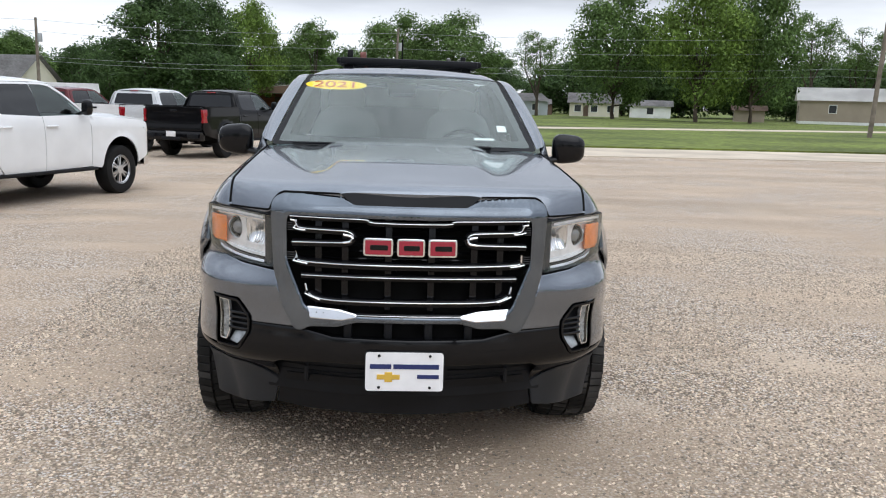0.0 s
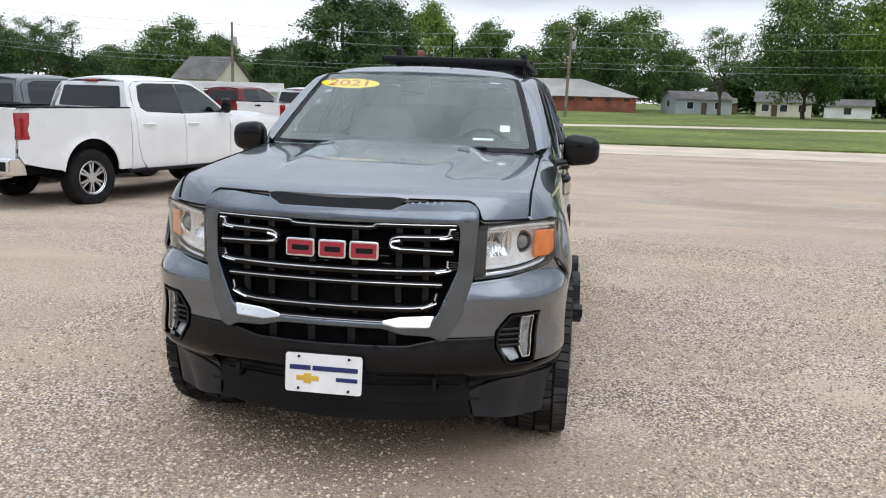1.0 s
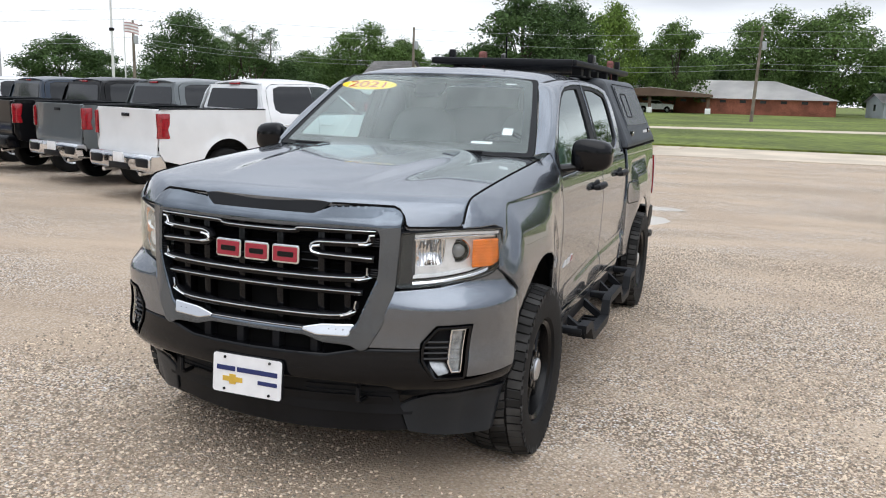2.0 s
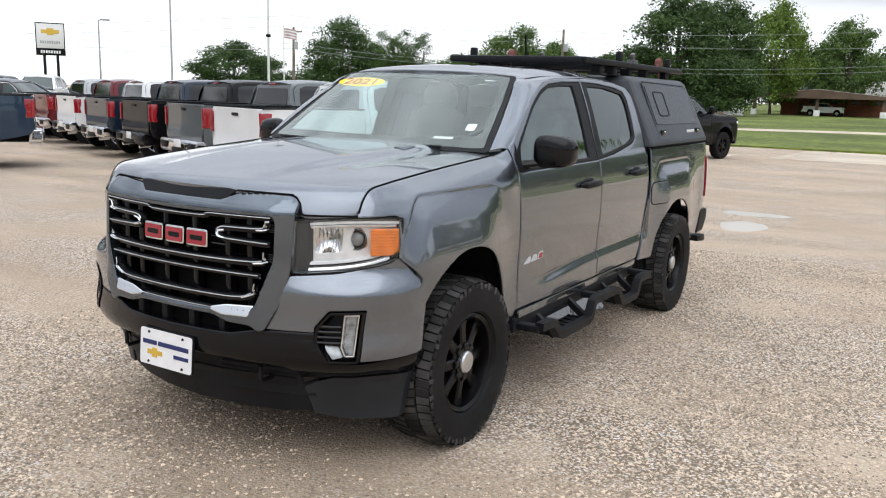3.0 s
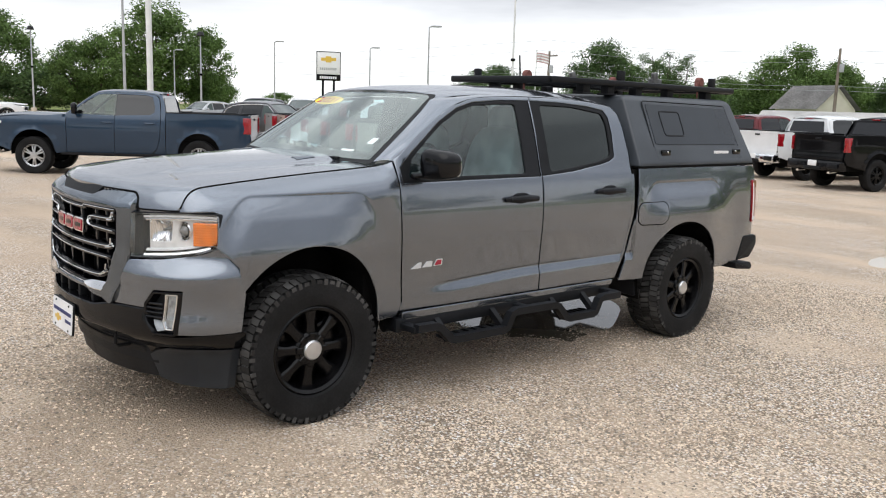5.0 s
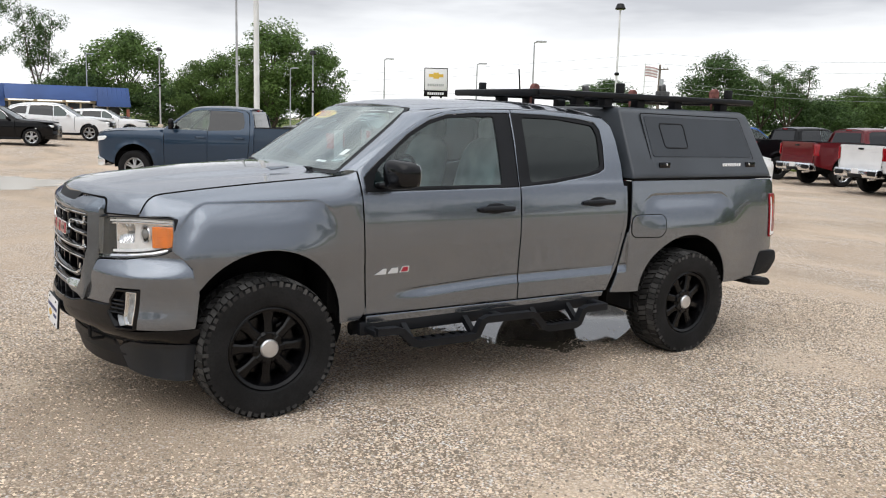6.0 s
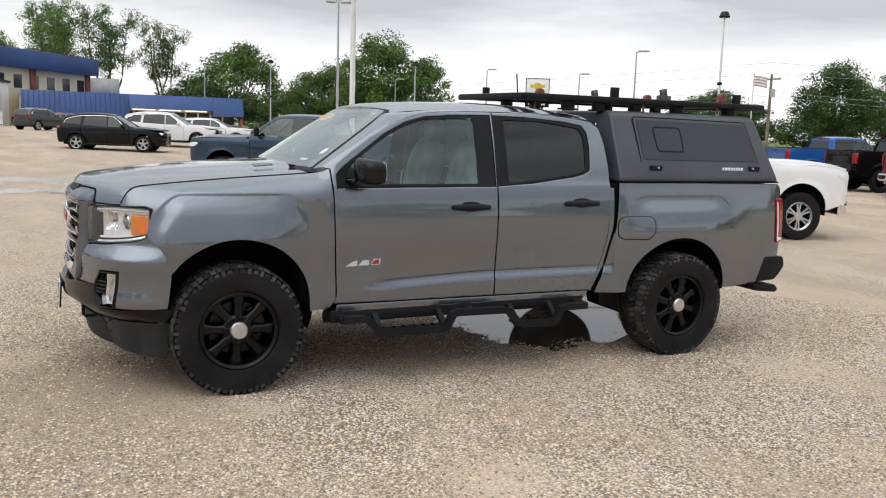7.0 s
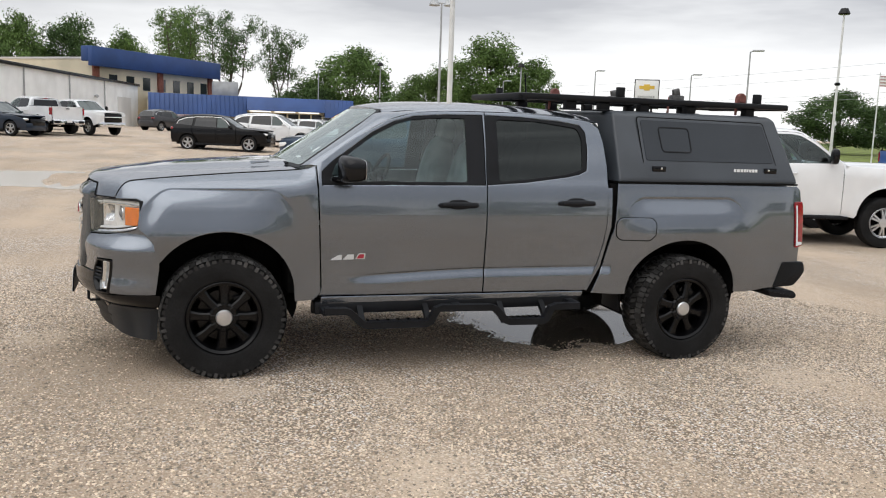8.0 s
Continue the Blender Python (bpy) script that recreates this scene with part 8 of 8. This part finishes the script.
house(x, y, 12, 8, 7, 2.4, 3.8, SIDING["white"], SHINGLE, "white house behind the trees", 2)


def dealership():
    main = thing("showroom_building", "cream two-storey showroom with blue metal roof band", "building")
    A, B, C = Vector((-95.2, -8.2)), Vector((-112.8, 5.1)), Vector((-104.4, -18.8))
    E = A + (C - A) * 4
    F = B + (C - A) * 4

    def ring(grow):
        mid = (A + F) / 2
        return [tuple(p + (p - mid).normalized() * grow) for p in (A, B, F, E)]
    part("wall", prism(ring(0), "z", -0.2, 7.7), STUCCO, main)
    part("flat_roof", prism(ring(0.2), "z", 7.7, 7.9), METAL_ROOF, main)
    n2 = Vector((C - A)).normalized()
    fa, fb, fc = A + (A - B).normalized() * 1.0 - n2 * 1.0, B + (B - A).normalized() * 1.0 - n2 * 1.0, A + (A - B).normalized() * 1.0 + n2 * 0.6
    inn = (B - A).normalized() * 0.5
    part("blue_band", joined(prism([tuple(fa), tuple(fb), tuple(fb + n2 * 0.6), tuple(fa + n2 * 0.6)], "z", 6.9, 9.0, 0.05), prism([tuple(fa + n2 * 0.6), tuple(fc), tuple(fc + inn * 1.2), tuple(fa + n2 * 0.6 + inn * 1.2)], "z", 7.4, 9.0, 0.05)), BLUE_METAL, main)
    side = (B - A)
    nrm = -n2
    for i in range(7):
        p = A + side * (0.12 + 0.13 * i)
        q = p + side.normalized() * 1.3
        part("window", prism([tuple(p + nrm * 0.06), tuple(q + nrm * 0.06), tuple(q - nrm * 0.05), tuple(p - nrm * 0.05)], "z", 4.7, 6.2), WINDOW_DARK, main)
    for k in (0.0, 0.5, 0.97):
        p = A + side * k
        q = p + side.normalized() * 0.9
        part("pilaster", prism([tuple(p + nrm * 0.25), tuple(q + nrm * 0.25), tuple(q), tuple(p)], "z", -0.2, 7.6), BRICK, main)
    part("roof_unit", box(-98, -95, 4.6, 7.4, 4.3, 5.9, 0.05), POLE_GREY, main)
    annex = thing("showroom_annex", "low showroom annex with deep blue metal fascia over a lit shopfront", "building")
    part("wall", box(-112, -95.5, -2.6, 20.0, -0.2, 3.6, 0), STUCCO, annex)
    fascia = [prism([(-93.2, low), (-92.6, low), (-93.6, 4.3), (-94.6, 4.3)], "y", y0, y1, 0.02) for low, y0, y1 in ((1.95, -2.4, 8.2), (2.75, 8.2, 17.1), (2.2, 17.1, 20.6))]
    part("blue_fascia", joined(*fascia, box(-112, -94.2, -2.4, 20.6, 4.0, 4.2, 0.02)), BLUE_METAL, annex)
    for i in range(46):
        yy = -2.2 + 0.5 * i
        low = 2.78 if 8.2 < yy < 17.1 else 2.22 if yy > 17 else 1.98
        part("fascia_rib", sweep([(-92.57 - (low - 1.98) * 0.435, yy, low), (-93.57, yy, 4.28)], 0.035, 4), BLUE_METAL, annex)
    part("soffit", joined(box(-95.5, -92.8, -2.4, 8.2, 1.95, 2.05, 0), box(-95.5, -92.8, 8.2, 17.1, 2.85, 2.95, 0), box(-95.5, -92.8, 17.1, 20.6, 2.2, 2.3, 0)), SIDING["white"], annex)
    for i in range(9):
        part("shop_window", box(-95.52, -95.44, 7.6 + 1.4 * i, 8.8 + 1.4 * i, 0.3, 2.5, 0), WINDOW_DARK, annex)
    for y0 in (8.6, 11.4, 14.2):
        part("strip_lamp", box(-94.0, -93.8, y0, y0 + 2.4, 2.62, 2.74, 0.01), SHOP_LIGHT, annex, "lit white strip lamp")
    for y0 in (6.8, 14.4, 20.2):
        part("column", box(-93.2, -92.9, y0, y0 + 0.3, -0.2, 2.0, 0.02), BRICK, annex)
    ws = thing("workshop_building", "long white metal-clad workshop with a roller door", "building")
    P, Q = Vector((-56, -13.0)), Vector((-97.5, -3.6))
    d = (Q - P).normalized()
    n = Vector((-d.y, d.x))
    if n.dot(Vector((1, 1))) < 0:
        n = -n
    n = Vector((0.22, 0.975)) if n.y > 0 else n
    back = -n * 14
    part("wall", prism([tuple(P), tuple(Q), tuple(Q + back), tuple(P + back)], "z", -0.2, 5.0), SIDING["white"], ws)
    part("roof_edge", prism([tuple(P + n * 0.25 - d * 0.3), tuple(Q + n * 0.25), tuple(Q + back), tuple(P + back - d * 0.3)], "z", 5.0, 5.25, 0.02), RIM_BLACK, ws)
    g0, g1 = Q - d * 8.0, Q - d * 3.0
    part("roller_door", prism([tuple(g0 + n * 0.06), tuple(g1 + n * 0.06), tuple(g1 - n * 0.05), tuple(g0 - n * 0.05)], "z", -0.15, 3.6), METAL_ROOF, ws)
    for k in (10, 20, 30):
        p = P + d * k
        part("downpipe", sweep([(*(p + n * 0.08), 0), (*(p + n * 0.08), 5.0)], 0.06, 6), POLE_GREY, ws)
    p = P + d * 27
    part("wall_lamp", moved(blob(0.2, 0.2, 0.15), Matrix.Translation((*(p + n * 0.2), 3.4))), POLE_GREY, ws)


dealership()
board = thing("roadside_board", "white notice board under a small brown roof on posts", "sign", pose(-8.96, 46.5, -0.2, 0, 0, 14) @ Matrix.Diagonal((0.62, 0.62, 0.62, 1)))
part("panel", box(-0.55, 0.55, -0.03, 0.03, 0.55, 1.35, 0.01), PLATE_WHITE, board)
for bx in (-0.7, 0.7):
    part("post", box(bx - 0.12, bx + 0.12, -0.12, 0.12, 0, 1.5, 0.01), WOOD_POLE, board)
part("roof", prism([(-1.0, 1.45), (1.0, 1.45), (0, 1.95)], "y", -0.4, 0.4, 0.02), BROWN, board)

# ---- trees ----
BARK = material("tree_bark", (0.085, 0.066, 0.05), rough=0.95, stain=0.3, stain_scale=2, bump=0.02, bump_scale=8)


def leaf_material(name, colour, two):
    """Leaves that let part of the light through."""
    m = material(name, colour, rough=0.65, islands=0.35, colour_two=two, stain=0.2, stain_scale=0.35, spec=0.2)
    t = m.node_tree
    b = t.nodes["Principled BSDF"]
    thin, mix = t.nodes.new("ShaderNodeBsdfTranslucent"), t.nodes.new("ShaderNodeMixShader")
    t.links.new(b.inputs["Base Color"].links[0].from_socket, thin.inputs[0])
    mix.inputs[0].default_value = 0.38
    t.links.new(b.outputs[0], mix.inputs[1])
    t.links.new(thin.outputs[0], mix.inputs[2])
    t.links.new(mix.outputs[0], t.nodes["Material Output"].inputs[0])
    return m


LEAF_DARK = leaf_material("dark_green_leaves", (0.069, 0.118, 0.044), (0.101, 0.163, 0.055))
LEAF_MID = leaf_material("green_leaves", (0.110, 0.179, 0.055), (0.149, 0.230, 0.067))
LEAF_LIGHT = leaf_material("bright_green_leaves", (0.152, 0.232, 0.051), (0.198, 0.290, 0.062))


def tree_meshes(seed, height, spread_r, trunk_h, clumps, per, leaf, fill=0.55, sparse=False):
    """Trunk with limbs, and a crown of many small leaves gathered in uneven clumps."""
    rs = np.random.RandomState(seed)
    mid = Vector((0, 0, trunk_h + (height - trunk_h) * 0.48))
    rz = (height - trunk_h) * 0.52
    girth = height * 0.020
    centres, wood = [], []
    if sparse:
        stems = 4
        each = clumps // stems
        clumps = stems * each
        fork = Vector((0, 0, trunk_h))
        wood.append(sweep([(0, 0, 0), (0.1, 0.05, trunk_h * 0.6), fork], [girth, girth * 0.8, girth * 0.75], 8))
        for k in range(stems):
            turn = 2 * math.pi * (k + rs.uniform(-0.25, 0.25)) / stems
            reach = spread_r * rs.uniform(0.30, 0.72)
            tip = Vector((math.cos(turn) * reach, math.sin(turn) * reach, height * rs.uniform(0.78, 0.95)))
            line = [fork]
            for f in (0.25, 0.5, 0.75, 1.0):
                p = fork.lerp(tip, f)
                line.append(p + Vector((rs.randn() * 0.35, rs.randn() * 0.35, rs.randn() * 0.2)) + Vector((tip.x, tip.y, 0)) * 0.25 * math.sin(math.pi * f))
            line = [Vector(p) for p in spline(line, 3)]
            wood.append(sweep(line, [girth * (0.55 - 0.45 * i / (len(line) - 1)) for i in range(len(line))], 6))
            for e in range(each):
                f = 0.38 + 0.62 * (e + rs.rand()) / each
                p = line[min(len(line) - 1, int(f * (len(line) - 1)))]
                c = p + Vector((rs.randn() * spread_r * 0.24, rs.randn() * spread_r * 0.24, rs.uniform(0.0, 0.09) * height))
                centres.append(c)
                if e % 2 == 0:
                    wood.append(sweep([p, p.lerp(c, 0.5) - Vector((0, 0, 0.15)), c], [girth * 0.16, girth * 0.11, girth * 0.05], 5, caps=False))
    else:
        wood.append(sweep([(0, 0, 0), (0.1 * rs.randn(), 0.1 * rs.randn(), trunk_h * 0.6), (0.2 * rs.randn(), 0.2 * rs.randn(), trunk_h), (0.3 * rs.randn(), 0.3 * rs.randn(), height * 0.72)],
                          [girth, girth * 0.75, girth * 0.6, girth * 0.15], 8))
        while len(centres) < clumps:
            d = rs.randn(3)
            d /= np.linalg.norm(d)
            k = rs.uniform(0.35, 1.0) ** 0.6
            c = mid + Vector((d[0] * spread_r * k, d[1] * spread_r * k, d[2] * rz * k))
            low = (c.z - trunk_h) / max(1, height - trunk_h)
            if low < 0.02:
                continue
            shrink = 1 - 0.35 * max(0, low - 0.55) / 0.45
            c.x *= shrink
            c.y *= shrink
            centres.append(c)
        for c in centres[::5]:
            base = Vector((0, 0, trunk_h * 0.75 + (c.z - trunk_h) * rs.uniform(0.15, 0.45)))
            if base.z > c.z:
                base.z = c.z * 0.7
            knee = base.lerp(c, 0.5) + Vector((0, 0, 0.08 * height * rs.uniform(-0.3, 0.6)))
            wood.append(sweep([base, knee, c], [girth * 0.35, girth * 0.22, girth * 0.08], 5, caps=False))
    n = clumps * per
    verts = np.zeros((n * 3, 3))
    cl = np.array([tuple(c) for c in centres])
    idx = np.repeat(np.arange(clumps), per)
    size_c = rs.uniform(0.6, 1.25, clumps) * spread_r * fill * 0.5
    off = rs.randn(n, 3)
    off /= np.linalg.norm(off, axis=1)[:, None]
    off *= (rs.rand(n, 1) ** 0.45) * size_c[idx][:, None]
    off[:, 2] *= 0.72
    p = cl[idx] + off
    face = off / np.linalg.norm(off, axis=1)[:, None] * 0.9 + rs.randn(n, 3) * 0.55 + (0, 0, 0.35)
    face /= np.linalg.norm(face, axis=1)[:, None]
    a = np.cross(face, rs.randn(n, 3))
    a /= np.linalg.norm(a, axis=1)[:, None]
    b = np.cross(face, a)
    s = leaf * rs.uniform(0.5, 1.3, (n, 1))
    bend = np.cross(a, b) * s * 0.25
    verts[0::3] = p - a * s
    verts[1::3] = p - b * s * 0.75 + bend
    verts[2::3] = p + a * s * 0.8 + b * s * 0.5
    me = bpy.data.meshes.new("crown")
    me.from_pydata(verts.tolist(), [], np.arange(n * 3).reshape(n, 3).tolist())
    trunk = mesh_of("trunk", joined(*wood), BARK, 60)
    return trunk, me


KINDS = {
    "broad": tree_meshes(1, 16, 6.6, 2.0, 120, 165, 0.235, 0.66),
    "round": tree_meshes(2, 13, 5.2, 1.4, 100, 165, 0.215, 0.66),
    "tall": tree_meshes(3, 18, 5.2, 1.6, 125, 165, 0.235, 0.68),
    "open": tree_meshes(4, 16, 5.0, 3.2, 60, 150, 0.15, 0.50, True),
    "far": tree_meshes(8, 14, 5.8, 1.2, 60, 60, 0.42, 0.75),
    "bush": tree_meshes(6, 9, 5.6, 0.3, 80, 165, 0.24, 0.68),
}
NATIVE = {"broad": (16, 6.6 * 1.12), "round": (13, 5.2 * 1.12), "tall": (18, 5.2 * 1.12), "open": (16, 5.0 * 1.12), "bush": (9, 5.6 * 1.12), "far": (14, 5.8 * 1.12)}
LABELS = {"broad": "broad leafy shade tree beyond the lot", "round": "rounded leafy tree beyond the lot", "tall": "tall dense green tree beyond the lot", "open": "tall thin-crowned tree with bare limbs showing", "far": "unseen leafy tree added behind the viewpoint for reflections", "bush": "low dense green trees along the boundary"}
tree_rng = random.Random(11)


def tree(kind, place, height, width, leaves):
    x, y = place
    t = thing("tree", LABELS[kind], "tree", None, "trees round the lot")
    h, w = NATIVE[kind]
    t.matrix_basis = pose(x, y, -0.2, 0, 0, tree_rng.uniform(0, 360)) @ Matrix.Diagonal((width / 2 / w, width / 2 / w, height / h, 1))
    trunk, crown = KINDS[kind]
    new("trunk", trunk).parent = t
    ob = new("crown", crown)
    ob.parent = t
    if not crown.materials:
        crown.materials.append(LEAF_MID)
    ob.material_slots[0].link = "OBJECT"
    ob.material_slots[0].material = leaves
    return t


def grow(at, kind, az, el, wide, dist, leaves):
    """A tree that stands dist away on a bearing, el degrees high over the eye and wide degrees across."""
    tree(kind, at(az, dist), 1.7 + dist * math.tan(radians(el)), 2 * dist * math.tan(radians(wide / 2)), leaves)


D, M, L = LEAF_DARK, LEAF_MID, LEAF_LIGHT
for row in (("tall", 14.6, 7.2, 7.0, 112, D), ("tall", 11.8, 6.8, 5.0, 118, D), ("round", 9.0, 6.2, 5.0, 135, L), ("round", 4.9, 5.0, 5.0, 140, M), ("broad", -0.6, 5.6, 6.0, 160, M), ("broad", -4.2, 5.7, 7.0, 160, M), ("open", -10.0, 4.8, 4.4, 142, M),
            ("broad", -15.0, 7.4, 7.0, 128, M), ("broad", -20.3, 8.6, 7.5, 118, L), ("broad", -23.6, 8.2, 6.0, 122, M), ("open", -27.0, 6.0, 5.0, 150, M), ("open", -29.8, 5.0, 4.5, 160, M), ("tall", -33.5, 6.6, 6.0, 150, M),
            ("round", 22.6, 3.4, 4.0, 150, M), ("round", 19.4, 2.9, 3.5, 150, D), ("bush", 17.5, 2.6, 4, 130, D), ("bush", 7.0, 3.4, 6, 150, D), ("bush", 2.6, 3.2, 5, 170, D), ("bush", 12.0, 3.0, 6, 108, D), ("round", -7.2, 3.4, 4.0, 185, D), ("bush", -12.5, 3.0, 6, 185, D), ("bush", -26.0, 2.4, 5, 165, D),
            ("bush", -15.6, 3.6, 7, 176, D), ("bush", -19.2, 4.2, 7, 174, D), ("bush", -22.6, 4.2, 7, 172, D), ("bush", -29.5, 3.2, 6, 176, D), ("bush", -33.5, 3.4, 6, 176, D)):
    grow(at0, row[0], *row[1:])
for row in (("broad", 25.8, 4.4, 6.0, 135, M), ("round", 23.2, 3.6, 4.0, 140, M), ("broad", 37.2, 4.7, 5.6, 118, D), ("open", 33.0, 4.1, 4.6, 120, D), ("round", 29.6, 2.7, 4.0, 140, M), ("open", 34.6, 3.9, 4.0, 125, M), ("round", 42.2, 2.2, 3.5, 130, D), ("bush", 31, 2.0, 5, 125, D), ("bush", 27.5, 2.2, 5, 150, D), ("bush", 38.5, 1.8, 6, 140, D)):
    grow(at15, row[0], *row[1:])
for row in (("round", 46.6, 3.05, 6.0, 118, D), ("round", 60.6, 0.8, 3.0, 190, M), ("bush", 65.0, 1.9, 3.6, 150, M), ("open", 88.6, 6.9, 5.0, 132, M), ("open", 85.6, 7.0, 5.0, 128, D), ("open", 82.4, 6.2, 4.0, 132, D), ("round", 77.7, 5.1, 6.6, 132, M), ("round", 73.2, 3.5, 4.0, 120, M),
            ("tall", 68.5, 6.3, 6.0, 112, M), ("round", 65.6, 4.7, 4.4, 116, M), ("round", 71.6, 4.0, 4.0, 118, M), ("bush", 80.8, 2.6, 5.0, 126, D), ("bush", 75.0, 1.8, 6.0, 125, D), ("bush", 70, 1.6, 6, 130, D)):
    grow(at65, row[0], *row[1:])
for row in (("round", 98.6, 5.9, 4.4, 150, M), ("broad", 95.6, 5.8, 5.0, 155, D), ("round", 92.4, 5.3, 3.6, 150, M), ("open", 89.2, 7.0, 4.4, 140, M), ("broad", 102, 6.0, 6, 150, D)):
    grow(at80, row[0], *row[1:])
for i in range(15):
    grow(at0, "bush" if i % 3 else "round", -38 + 5.1 * i, 2.2 + 0.9 * tree_rng.random(), 6.5, 190 + 20 * tree_rng.random(), D)
# Unseen ring of trees behind the view, added for the truck's paint to reflect.
for i in range(15):
    az = -50 - 14.4 * i
    grow(at65, "far", az, 5.0 + 2.5 * tree_rng.random(), 14, 75 + 25 * tree_rng.random(), (D, M)[i % 2])
